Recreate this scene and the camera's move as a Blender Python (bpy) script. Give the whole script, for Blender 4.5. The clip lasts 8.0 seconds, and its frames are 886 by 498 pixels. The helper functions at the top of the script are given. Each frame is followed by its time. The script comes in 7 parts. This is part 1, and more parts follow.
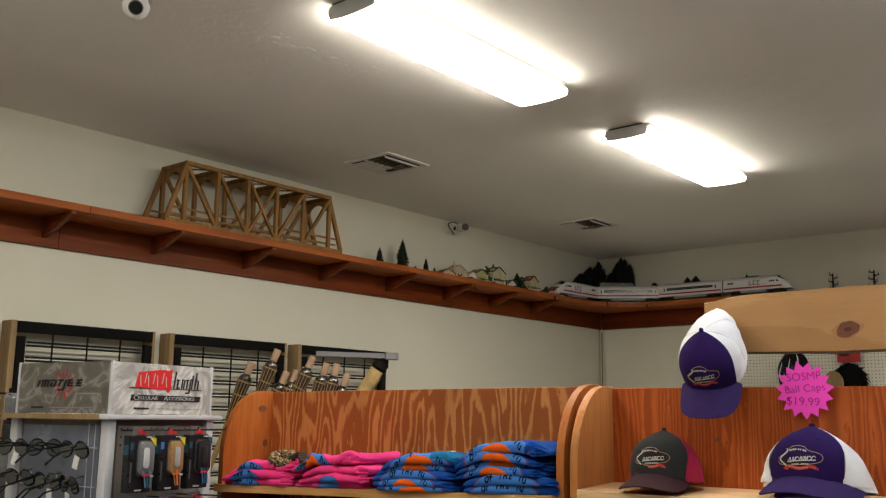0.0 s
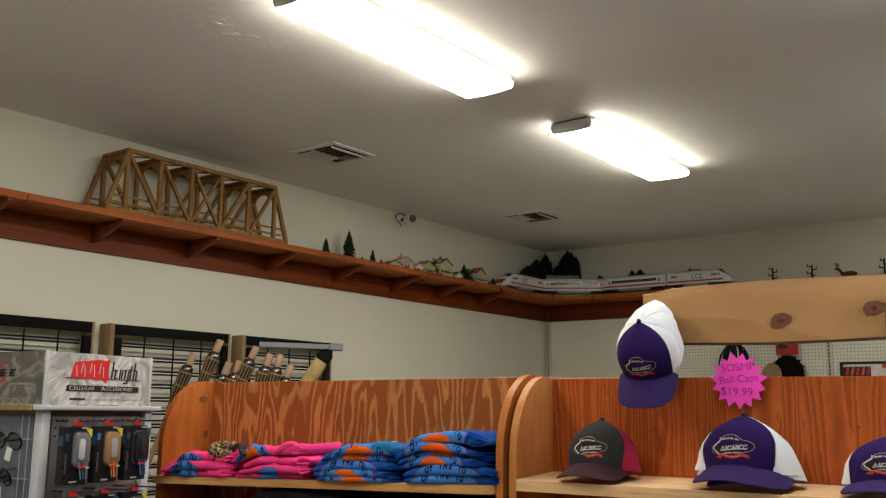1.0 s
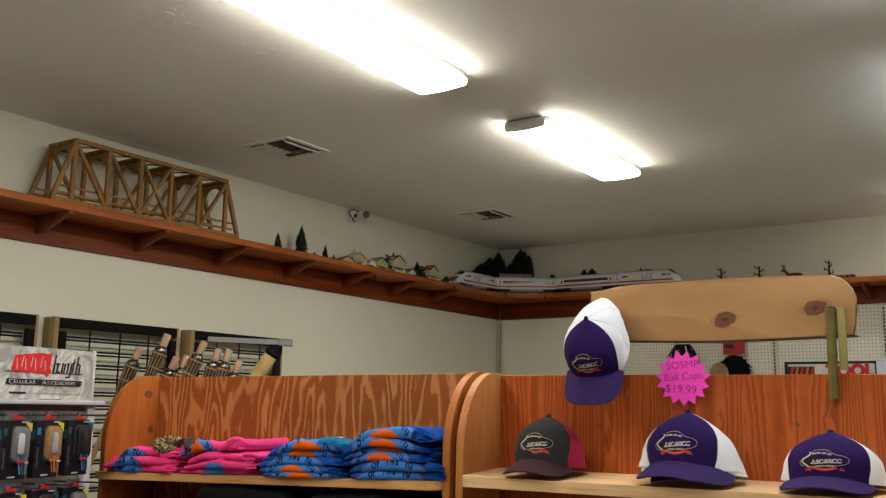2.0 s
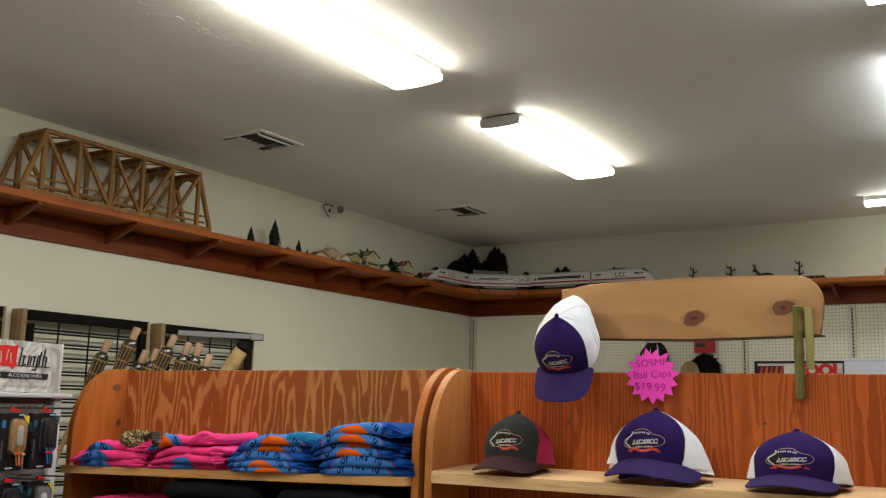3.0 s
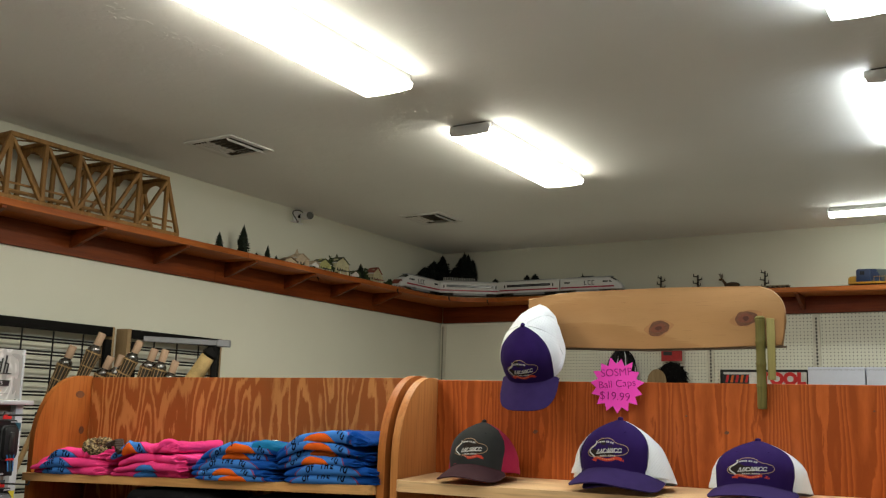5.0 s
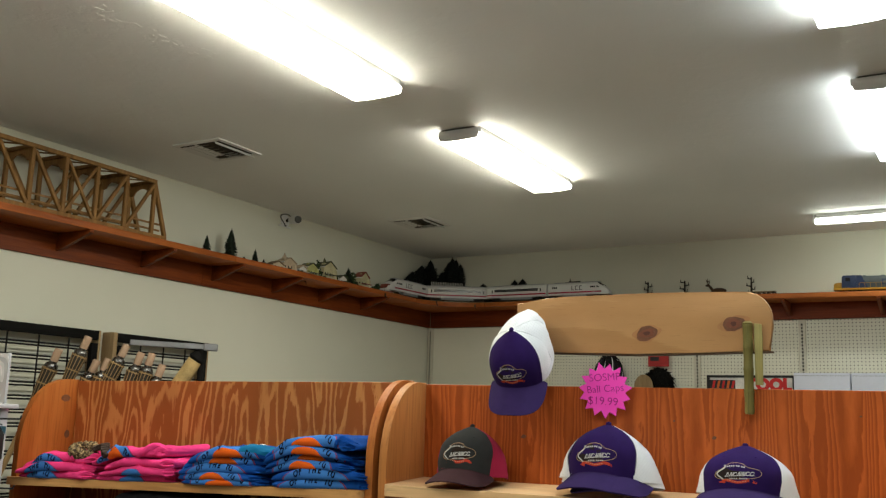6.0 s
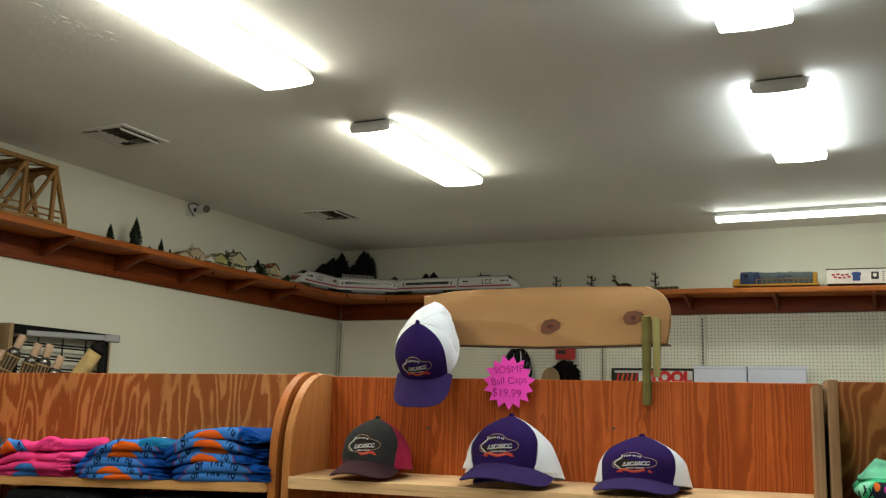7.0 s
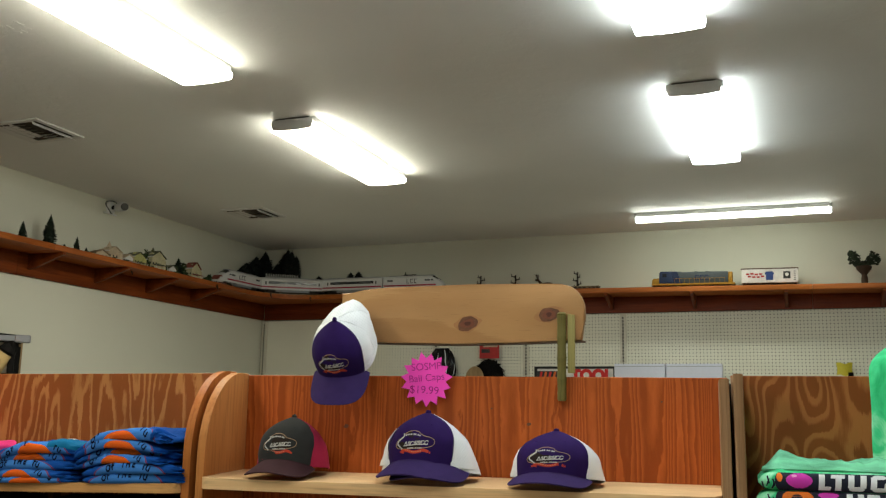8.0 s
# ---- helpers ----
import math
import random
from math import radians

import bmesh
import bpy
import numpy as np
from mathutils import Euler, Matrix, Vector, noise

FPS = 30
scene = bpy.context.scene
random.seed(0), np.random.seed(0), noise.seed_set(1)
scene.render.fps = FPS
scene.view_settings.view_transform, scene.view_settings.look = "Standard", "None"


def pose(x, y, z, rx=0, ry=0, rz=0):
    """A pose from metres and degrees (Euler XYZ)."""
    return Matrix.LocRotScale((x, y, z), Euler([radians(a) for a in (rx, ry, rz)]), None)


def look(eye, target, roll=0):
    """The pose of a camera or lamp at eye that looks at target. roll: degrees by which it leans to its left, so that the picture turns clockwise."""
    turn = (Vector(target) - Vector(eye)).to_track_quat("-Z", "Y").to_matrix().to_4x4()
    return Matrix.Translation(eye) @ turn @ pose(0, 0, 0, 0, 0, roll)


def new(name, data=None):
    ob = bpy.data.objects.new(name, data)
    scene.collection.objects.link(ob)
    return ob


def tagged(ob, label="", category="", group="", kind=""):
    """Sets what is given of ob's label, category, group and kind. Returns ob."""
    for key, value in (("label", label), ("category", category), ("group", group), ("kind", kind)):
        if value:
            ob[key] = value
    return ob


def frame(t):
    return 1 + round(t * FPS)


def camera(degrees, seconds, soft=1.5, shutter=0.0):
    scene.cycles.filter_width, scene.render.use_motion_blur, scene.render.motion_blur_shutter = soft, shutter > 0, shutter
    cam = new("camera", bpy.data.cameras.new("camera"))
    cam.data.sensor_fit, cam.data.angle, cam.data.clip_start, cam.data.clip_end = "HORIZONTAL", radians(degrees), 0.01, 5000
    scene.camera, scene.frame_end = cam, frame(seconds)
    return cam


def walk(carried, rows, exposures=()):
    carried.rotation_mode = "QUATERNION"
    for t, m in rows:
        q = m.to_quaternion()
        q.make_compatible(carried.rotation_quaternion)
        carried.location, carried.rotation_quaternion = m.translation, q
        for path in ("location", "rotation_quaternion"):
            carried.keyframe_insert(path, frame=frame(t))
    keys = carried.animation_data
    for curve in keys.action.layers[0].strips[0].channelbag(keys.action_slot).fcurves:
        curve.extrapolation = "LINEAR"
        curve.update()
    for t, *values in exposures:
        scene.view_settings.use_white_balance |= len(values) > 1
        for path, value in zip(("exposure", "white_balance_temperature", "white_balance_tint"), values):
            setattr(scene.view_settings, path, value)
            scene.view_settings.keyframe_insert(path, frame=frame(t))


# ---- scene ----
cam = camera(50.54, 8.0, soft=1.25)
PATH = [
    (0.0, pose(4.385, -7.357, 1.572, 100.133, -0.710, 40.251)),
    (0.5, pose(4.394, -7.350, 1.568, 99.927, -0.725, 38.606)),
    (1.0, pose(4.404, -7.341, 1.567, 99.698, -0.662, 37.194)),
    (1.5, pose(4.411, -7.333, 1.562, 99.661, -0.750, 35.726)),
    (3.0, pose(4.421, -7.317, 1.561, 99.421, -1.417, 32.800)),
    (3.5, pose(4.426, -7.314, 1.562, 99.342, -1.545, 32.535)),
    (4.0, pose(4.430, -7.318, 1.567, 99.385, -1.582, 31.679)),
    (4.5, pose(4.435, -7.315, 1.568, 99.634, -1.577, 31.150)),
    (6.0, pose(4.429, -7.319, 1.566, 100.160, -1.738, 30.174)),
    (6.5, pose(4.438, -7.315, 1.563, 99.999, -1.828, 27.729)),
    (7.0, pose(4.449, -7.318, 1.564, 99.883, -1.588, 24.857)),
    (7.5, pose(4.466, -7.316, 1.564, 99.893, -1.249, 21.863)),
    (8.0, pose(4.478, -7.307, 1.555, 100.020, -0.972, 20.543)),
]
# seconds, stops, kelvin, tint: the picture drifts from warm to slightly green
EXPOSURES = [
    (0.0, -0.14, 6720, 15),
    (0.5, -0.18, 6710, 13),
    (1.0, -0.20, 6690, 14),
    (1.5, -0.10, 6680, 12),
    (3.0, -0.13, 6590, 11),
    (4.0, 0.03, 6530, 8),
    (4.6, -0.07, 6520, 8),
    (6.0, -0.11, 6540, 6),
    (8.0, -0.20, 6550, 4),
]
walk(cam, PATH, EXPOSURES)

# ---- light ----
world = bpy.data.worlds.new("world")
scene.world = world
world.use_nodes = True
world.node_tree.nodes["Background"].inputs[0].default_value = (0.5, 0.55, 0.6, 1)
world.node_tree.nodes["Background"].inputs[1].default_value = 0.02
LAMP_POWER = 24.3

# ---- helpers ----
CEIL = 3.0
SHELF_Z = 2.535
SHELF_D = 0.30
X_AXIS, Y_AXIS, Z_AXIS = Vector((1, 0, 0)), Vector((0, 1, 0)), Vector((0, 0, 1))
I4 = Matrix.Identity(4)


def part(name, bm, material, parent=None, label="", smooth=35):
    """One mesh object out of a bmesh, under a thing or a part."""
    me = bpy.data.meshes.new(name)
    bmesh.ops.recalc_face_normals(bm, faces=bm.faces)
    bm.to_mesh(me)
    bm.free()
    me.materials.append(material)
    if smooth:
        me.polygons.foreach_set("use_smooth", [True] * len(me.polygons))
        me.set_sharp_from_angle(angle=radians(smooth))
    ob = new(name, me)
    if parent:
        ob.parent = parent
    if label:
        ob["label"] = label
    return ob


def shared(name, me, parent, m):
    """Another object on a mesh that exists."""
    ob = new(name, me)
    ob.parent = parent
    ob.matrix_basis = m
    return ob


def thing(name, m, label, category, group="", kind=""):
    ob = new(name)
    ob.empty_display_size = 0.05
    ob.matrix_basis = m
    return tagged(ob, label, category, group, kind)


def add_box(bm, c, s, m=I4, bevel=0.0, seg=2):
    r = bmesh.ops.create_cube(bm, size=1, matrix=m @ Matrix.Translation(c) @ Matrix.Diagonal((*s, 1)))
    if bevel:
        edges = list({e for v in r["verts"] for e in v.link_edges})
        bmesh.ops.bevel(bm, geom=edges, offset=bevel, segments=seg, affect="EDGES", profile=0.5)
    return bm


def box(c, s, m=I4, bevel=0.0, seg=2):
    return add_box(bmesh.new(), c, s, m, bevel, seg)


def add_rod(bm, p0, p1, r0, r1=None, seg=10, m=I4):
    p0, p1 = m @ Vector(p0), m @ Vector(p1)
    d = p1 - p0
    turn = d.to_track_quat("Z", "Y").to_matrix().to_4x4()
    bmesh.ops.create_cone(bm, cap_ends=True, segments=seg, radius1=r0, radius2=r0 if r1 is None else r1, depth=d.length,
                          matrix=Matrix.Translation((p0 + p1) / 2) @ turn)
    return bm


def rod(p0, p1, r0, r1=None, seg=10):
    return add_rod(bmesh.new(), p0, p1, r0, r1, seg)


def add_beam(bm, p0, p1, w, h, up=Z_AXIS):
    """A square bar from p0 to p1, w wide and h high."""
    p0, p1 = Vector(p0), Vector(p1)
    d = (p1 - p0)
    y = d.normalized()
    x = y.cross(up).normalized()
    z = x.cross(y)
    m = Matrix((x, y, z)).transposed().to_4x4()
    return add_box(bm, (0, 0, 0), (w, d.length, h), Matrix.Translation((p0 + p1) / 2) @ m, bevel=min(w, h) * 0.12, seg=1)


def beam(p0, p1, w, h, up=Z_AXIS):
    return add_beam(bmesh.new(), p0, p1, w, h, up)


def add_lathe(bm, profile, seg=20, m=I4):
    rings = []
    for r, z in profile:
        rings.append([bm.verts.new(m @ Vector((r * math.cos(a), r * math.sin(a), z))) for a in (2 * math.pi * k / seg for k in range(seg))])
    for a, b in zip(rings, rings[1:]):
        for k in range(seg):
            bm.faces.new((a[k], a[(k + 1) % seg], b[(k + 1) % seg], b[k]))
    bm.faces.new(rings[0][::-1])
    bm.faces.new(rings[-1])
    return bm


def lathe(profile, seg=20, m=I4):
    return add_lathe(bmesh.new(), profile, seg, m)


def add_prism(bm, poly, depth, m=I4, bevel=0.0):
    """A polygon in the x-z plane, pushed along y from 0 to depth."""
    a = [bm.verts.new(m @ Vector((x, 0, z))) for x, z in poly]
    b = [bm.verts.new(m @ Vector((x, depth, z))) for x, z in poly]
    n = len(poly)
    faces = [bm.faces.new(a), bm.faces.new(b[::-1])]
    for k in range(n):
        faces.append(bm.faces.new((a[k], b[k], b[(k + 1) % n], a[(k + 1) % n])))
    if bevel:
        edges = list({e for f in faces[:2] for e in f.edges})
        bmesh.ops.bevel(bm, geom=edges, offset=bevel, segments=2, affect="EDGES", profile=0.5)
    return bm


def prism(poly, depth, m=I4, bevel=0.0):
    return add_prism(bmesh.new(), poly, depth, m, bevel)


def add_sheet(bm, f, nu, nv, thick=0.0, wrap=False):
    """A grid of points f(u, v) with u and v from 0 to 1."""
    vs = [[bm.verts.new(f(i / nu, j / nv)) for j in range(nv + 1)] for i in range(nu + (0 if wrap else 1))]
    faces = []
    for i in range(nu):
        a, b = vs[i], vs[(i + 1) % len(vs)]
        for j in range(nv):
            q = [a[j], b[j], b[j + 1], a[j + 1]]
            faces.append(bm.faces.new(q))
    if thick:
        bmesh.ops.recalc_face_normals(bm, faces=faces)
        bmesh.ops.solidify(bm, geom=faces, thickness=thick)
    return bm


def sheet(f, nu, nv, thick=0.0, wrap=False):
    return add_sheet(bmesh.new(), f, nu, nv, thick, wrap)


def letters(body, size, depth=0.0006, align="CENTER", thin=0.0):
    """A bmesh of upright writing in the x-z plane, facing -y."""
    cu = bpy.data.curves.new("writing", "FONT")
    cu.body, cu.size, cu.align_x, cu.align_y, cu.extrude = body, size, align, "CENTER", depth
    cu.offset = -thin
    ob = new("writing", cu)
    bpy.context.view_layer.update()
    me = bpy.data.meshes.new_from_object(ob.evaluated_get(bpy.context.evaluated_depsgraph_get()))
    bpy.data.objects.remove(ob)
    bpy.data.curves.remove(cu)
    bm = bmesh.new()
    bm.from_mesh(me)
    bpy.data.meshes.remove(me)
    bmesh.ops.transform(bm, matrix=pose(0, 0, 0, 90), verts=bm.verts)
    return bm


def moved(bm, m):
    bmesh.ops.transform(bm, matrix=m, verts=bm.verts)
    return bm


# ---- materials ----
class Nodes:
    """Short hand for building a node material."""
    def __init__(self, name, rough=0.6, metal=0.0, spec=0.28):
        self.mat = bpy.data.materials.new(name)
        self.mat.use_nodes = True
        self.t = self.mat.node_tree
        self.b = self.t.nodes["Principled BSDF"]
        self.b.inputs["Roughness"].default_value = rough
        self.b.inputs["Metallic"].default_value = metal
        self.b.inputs["Specular IOR Level"].default_value = spec
        self.co = self.t.nodes.new("ShaderNodeTexCoord").outputs["Object"]

    def put(self, socket, value):
        if isinstance(value, bpy.types.NodeSocket):
            self.t.links.new(value, socket)
        elif isinstance(value, tuple) and len(value) == 3 and socket.type == "RGBA":
            socket.default_value = (*value, 1)
        else:
            socket.default_value = value

    def math(self, op, a, b=0.0, c=0.0):
        n = self.t.nodes.new("ShaderNodeMath")
        n.operation = op
        for k, v in enumerate((a, b, c)):
            self.put(n.inputs[k], v)
        return n.outputs[0]

    def mapped(self, scale, turn=(0, 0, 0), place=(0, 0, 0), co=None):
        n = self.t.nodes.new("ShaderNodeMapping")
        self.put(n.inputs[0], co or self.co)
        n.inputs["Location"].default_value = place
        n.inputs["Rotation"].default_value = [radians(a) for a in turn]
        n.inputs["Scale"].default_value = scale if isinstance(scale, tuple) else (scale,) * 3
        return n.outputs[0]

    def noise(self, co, scale=1.0, detail=3.0, rough=0.5, warp=0.0):
        n = self.t.nodes.new("ShaderNodeTexNoise")
        self.put(n.inputs["Vector"], co)
        n.inputs["Scale"].default_value = scale
        n.inputs["Detail"].default_value = detail
        n.inputs["Roughness"].default_value = rough
        n.inputs["Distortion"].default_value = warp
        return n.outputs[0]

    def ramp(self, f, *stops):
        n = self.t.nodes.new("ShaderNodeValToRGB")
        self.put(n.inputs[0], f)
        e = n.color_ramp.elements
        while len(e) < len(stops):
            e.new(0.5)
        for k, (p, c) in zip(e, stops):
            k.position = p
            k.color = (*c, 1) if isinstance(c, tuple) else (c, c, c, 1)
        return n.outputs[0]

    def mix(self, f, a, b, how="MIX"):
        n = self.t.nodes.new("ShaderNodeMix")
        n.data_type, n.blend_type = "RGBA", how
        self.put(n.inputs[0], f)
        self.put(n.inputs[6], a)
        self.put(n.inputs[7], b)
        return n.outputs[2]

    def xyz(self, co=None):
        n = self.t.nodes.new("ShaderNodeSeparateXYZ")
        self.put(n.inputs[0], co or self.co)
        return n.outputs

    def colour(self, c):
        self.put(self.b.inputs["Base Color"], c)
        return self

    def rough(self, r):
        self.put(self.b.inputs["Roughness"], r)
        return self

    def bump(self, h, strength=0.3, distance=0.002):
        n = self.t.nodes.new("ShaderNodeBump")
        n.inputs["Strength"].default_value = strength
        n.inputs["Distance"].default_value = distance
        self.put(n.inputs["Height"], h)
        self.put(self.b.inputs["Normal"], n.outputs[0])
        return self


def plain(name, c, rough=0.6, metal=0.0, grain=60.0, vary=0.12, bump=0.15, spec=0.25):
    """A painted, moulded or woven surface: two scales of variation round one colour."""
    n = Nodes(name, rough, metal, spec)
    big = n.noise(n.mapped(grain / 12), 1, 2)
    fine = n.noise(n.mapped(grain), 1, 4)
    f = n.math("ADD", n.math("MULTIPLY", big, 0.6), n.math("MULTIPLY", fine, 0.4))
    lo = tuple(v * (1 - vary) for v in c)
    hi = tuple(min(1, v * (1 + vary)) for v in c)
    n.colour(n.ramp(f, (0.3, lo), (0.7, hi)))
    n.rough(n.math("ADD", n.math("MULTIPLY", fine, 0.2), rough - 0.1))
    if bump:
        n.bump(fine, bump, 0.001)
    return n.mat


def contour_wood(name, dark, light, rings, stretch, rough=0.45, sharp=0.35, turn=(0, 0, 0), jagged=0.7):
    """Rotary-cut veneer: contour lines of a stretched height field, with fine pores along the grain (z)."""
    n = Nodes(name, rough, spec=0.15)
    co = n.mapped((1, 1, 1), turn)
    field = n.noise(n.mapped(stretch, co=co), 1, 1.2, 0.4, 0.25)
    jag = n.noise(n.mapped((34, 34, 7), co=co), 1, 4, 0.6)
    field = n.math("ADD", field, n.math("MULTIPLY", jag, jagged / rings))
    ring = n.math("FRACT", n.math("MULTIPLY", field, rings))
    tri = n.math("ABSOLUTE", n.math("SUBTRACT", n.math("MULTIPLY", ring, 2), 1))
    pores = n.noise(n.mapped((420, 420, 14), co=co), 1, 3, 0.6)
    blotch = n.noise(n.mapped((5, 5, 2.2), co=co), 1, 3)
    tone = n.math("ADD", ring, n.math("MULTIPLY", n.math("SUBTRACT", pores, 0.5), 0.22))
    wood = n.ramp(tone, (0.04, light), (0.12, dark), (0.72 - sharp, dark), (0.72 + sharp, light))
    shade = n.ramp(blotch, (0.3, 0.74), (0.7, 1.0))
    c = n.mix(1.0, wood, shade, "MULTIPLY")
    c = n.mix(n.math("MULTIPLY", n.math("GREATER_THAN", pores, 0.66), 0.3), c, tuple(v * 0.45 for v in dark))
    n.colour(c)
    n.rough(n.math("ADD", n.math("MULTIPLY", pores, 0.25), rough - 0.12))
    n.bump(n.math("ADD", n.math("MULTIPLY", tri, 0.3), pores), 0.22, 0.0008)
    return n.mat


def board_wood(name, dark, light, along="y", freq=26.0, rough=0.5):
    """Sawn board: long wavering grain along one axis."""
    n = Nodes(name, rough, spec=0.13)
    s = {"x": (1.2, freq, freq), "y": (freq, 1.2, freq), "z": (freq, freq, 1.2)}[along]
    grain = n.noise(n.mapped(s), 1, 5, 0.6, 0.6)
    s2 = tuple(v * 9 if v > 5 else v * 6 for v in s)
    pores = n.noise(n.mapped(s2), 1, 2)
    blot = n.noise(n.mapped(3.0), 1, 3)
    c = n.ramp(grain, (0.3, dark), (0.68, light))
    c = n.mix(1.0, c, n.ramp(blot, (0.3, 0.82), (0.72, 1.0)), "MULTIPLY")
    c = n.mix(1.0, c, n.ramp(pores, (0.32, 0.8), (0.5, 1.0)), "MULTIPLY")
    n.colour(c)
    n.rough(n.math("ADD", n.math("MULTIPLY", grain, 0.25), rough - 0.12))
    n.bump(n.math("ADD", grain, n.math("MULTIPLY", pores, 0.5)), 0.2, 0.001)
    return n.mat


def wall_paint():
    n = Nodes("wall_paint", 0.75)
    big = n.noise(n.mapped(0.8), 1, 4)
    peel = n.noise(n.mapped(160), 1, 3)
    scuff = n.noise(n.mapped((9, 9, 3)), 1, 6, 0.7)
    c = n.ramp(big, (0.3, (0.610, 0.602, 0.502)), (0.7, (0.665, 0.657, 0.555)))
    c = n.mix(n.math("MULTIPLY", n.math("GREATER_THAN", scuff, 0.72), 0.25), c, (0.42, 0.39, 0.33))
    n.colour(c)
    n.bump(peel, 0.12, 0.0012)
    return n.mat


def ceiling_paint():
    n = Nodes("ceiling_paint", 0.62)
    big = n.noise(n.mapped(0.7), 1, 4)
    blobs = n.noise(n.mapped(9), 1, 4, 0.6)
    flat = n.ramp(blobs, (0.48, 0.0), (0.56, 1.0))
    fine = n.noise(n.mapped(140), 1, 2)
    n.colour(n.ramp(big, (0.3, (0.78, 0.777, 0.752)), (0.7, (0.85, 0.847, 0.822))))
    n.bump(n.math("ADD", n.math("MULTIPLY", flat, 0.5), n.math("MULTIPLY", fine, 0.15)), 0.34, 0.003)
    return n.mat


def peg_holes():
    """White hardboard, drilled at one inch both ways."""
    n = Nodes("pegboard", 0.55)
    x, y, z = n.xyz()
    pitch = 0.0254
    a = n.math("SUBTRACT", n.math("FRACT", n.math("DIVIDE", x, pitch)), 0.5)
    b = n.math("SUBTRACT", n.math("FRACT", n.math("DIVIDE", z, pitch)), 0.5)
    d = n.math("SQRT", n.math("ADD", n.math("MULTIPLY", a, a), n.math("MULTIPLY", b, b)))
    hole = n.math("LESS_THAN", d, 0.15)
    dirt = n.noise(n.mapped(4), 1, 4)
    c = n.ramp(dirt, (0.3, (0.71, 0.695, 0.575)), (0.7, (0.78, 0.765, 0.645)))
    n.colour(n.mix(hole, c, (0.09, 0.08, 0.07)))
    n.bump(n.math("SUBTRACT", 1.0, hole), 0.5, 0.003)
    return n.mat


def glow(name, c, power):
    n = Nodes(name, 0.4)
    n.colour((0.9, 0.9, 0.88))
    n.put(n.b.inputs["Emission Color"], c)
    n.b.inputs["Emission Strength"].default_value = power
    return n.mat


M_wall = wall_paint()
M_ceil = ceiling_paint()
M_floor = plain("floor_vinyl", (0.23, 0.21, 0.18), 0.4, grain=14)
M_peg = peg_holes()
M_pegmetal = plain("cream_metal", (0.60, 0.57, 0.47), 0.45, grain=40)
M_slot = plain("slot_dark", (0.03, 0.028, 0.025), 0.7)
# pine of the shelf boards, darkened for the shade under the shelf
M_apron = board_wood("shaded_pine_apron", (0.115, 0.021, 0.0035), (0.24, 0.052, 0.0085), "y", 18, 0.45)
M_apronx = board_wood("shaded_pine_apron_across", (0.12, 0.020, 0.0050), (0.24, 0.046, 0.010), "x", 18, 0.45)
M_shelf = board_wood("stained_pine", (0.27, 0.060, 0.011), (0.50, 0.145, 0.030), "y", 18, 0.40)
# far shelf's pine, raised slightly for the slim lamp's light on it
M_shelfx = board_wood("stained_pine_across", (0.31, 0.075, 0.015), (0.56, 0.180, 0.042), "x", 18, 0.40)
M_ply1 = contour_wood("plywood_bold", (0.31, 0.088, 0.021), (0.52, 0.215, 0.068), 10, (9.0, 9.0, 1.9), 0.42, 0.10, jagged=1.3)
M_ply2 = contour_wood("plywood_straight", (0.315, 0.063, 0.011), (0.50, 0.117, 0.022), 23, (9.0, 9.0, 0.26), 0.42, 0.36, jagged=1.5)
M_ply3 = contour_wood("plywood_brown", (0.26, 0.072, 0.017), (0.43, 0.150, 0.042), 15, (5.6, 5.6, 2.6), 0.42, 0.10, jagged=0.6)
M_side_orange = board_wood("orange_pine_side", (0.35, 0.098, 0.018), (0.46, 0.155, 0.035), "z", 14, 0.42)
M_side = board_wood("pine_side", (0.41, 0.145, 0.038), (0.53, 0.225, 0.068), "z", 14, 0.42)
M_edge = board_wood("raw_edge", (0.32, 0.165, 0.075), (0.44, 0.26, 0.135), "z", 40, 0.55)
M_top = board_wood("pine_shelf", (0.48, 0.225, 0.075), (0.66, 0.36, 0.14), "x", 16, 0.4)
M_slab = contour_wood("pine_slab", (0.455, 0.240, 0.098), (0.51, 0.282, 0.120), 8, (4.0, 4.0, 0.9), 0.55, 0.30, (0, 90, 0), 0.5)
M_top2 = board_wood("pale_pine_shelf", (0.70, 0.42, 0.20), (0.85, 0.58, 0.32), "x", 16, 0.4)
M_knot = plain("pine_knot", (0.145, 0.058, 0.029), 0.5, grain=150, vary=0.4)
M_halo = plain("knot_halo", (0.37, 0.175, 0.070), 0.45, grain=90, vary=0.2)
M_bark = plain("slab_bark", (0.10, 0.065, 0.04), 0.8, grain=90, vary=0.4, bump=0.5)
M_green = board_wood("treated_stick", (0.120, 0.105, 0.030), (0.26, 0.215, 0.070), "z", 30, 0.6)
M_green2 = board_wood("pale_stick", (0.24, 0.20, 0.065), (0.38, 0.32, 0.12), "z", 30, 0.6)
M_bridge = board_wood("bridge_wood", (0.17, 0.082, 0.025), (0.35, 0.185, 0.060), "z", 30, 0.55)
M_metal = plain("white_enamel", (0.55, 0.55, 0.54), 0.45, grain=30, vary=0.05)
M_vent = plain("vent_enamel", (0.72, 0.71, 0.69), 0.5, grain=30, vary=0.08)
M_dark = plain("dark_gap", (0.012, 0.011, 0.010), 0.8)
M_black = plain("black_paint", (0.007, 0.0065, 0.006), 0.75, grain=50, vary=0.3, spec=0.06)
M_wire = plain("black_wire", (0.008, 0.0075, 0.007), 0.55, spec=0.15)
M_white = plain("white_plastic", (0.72, 0.72, 0.72), 0.4, vary=0.05)
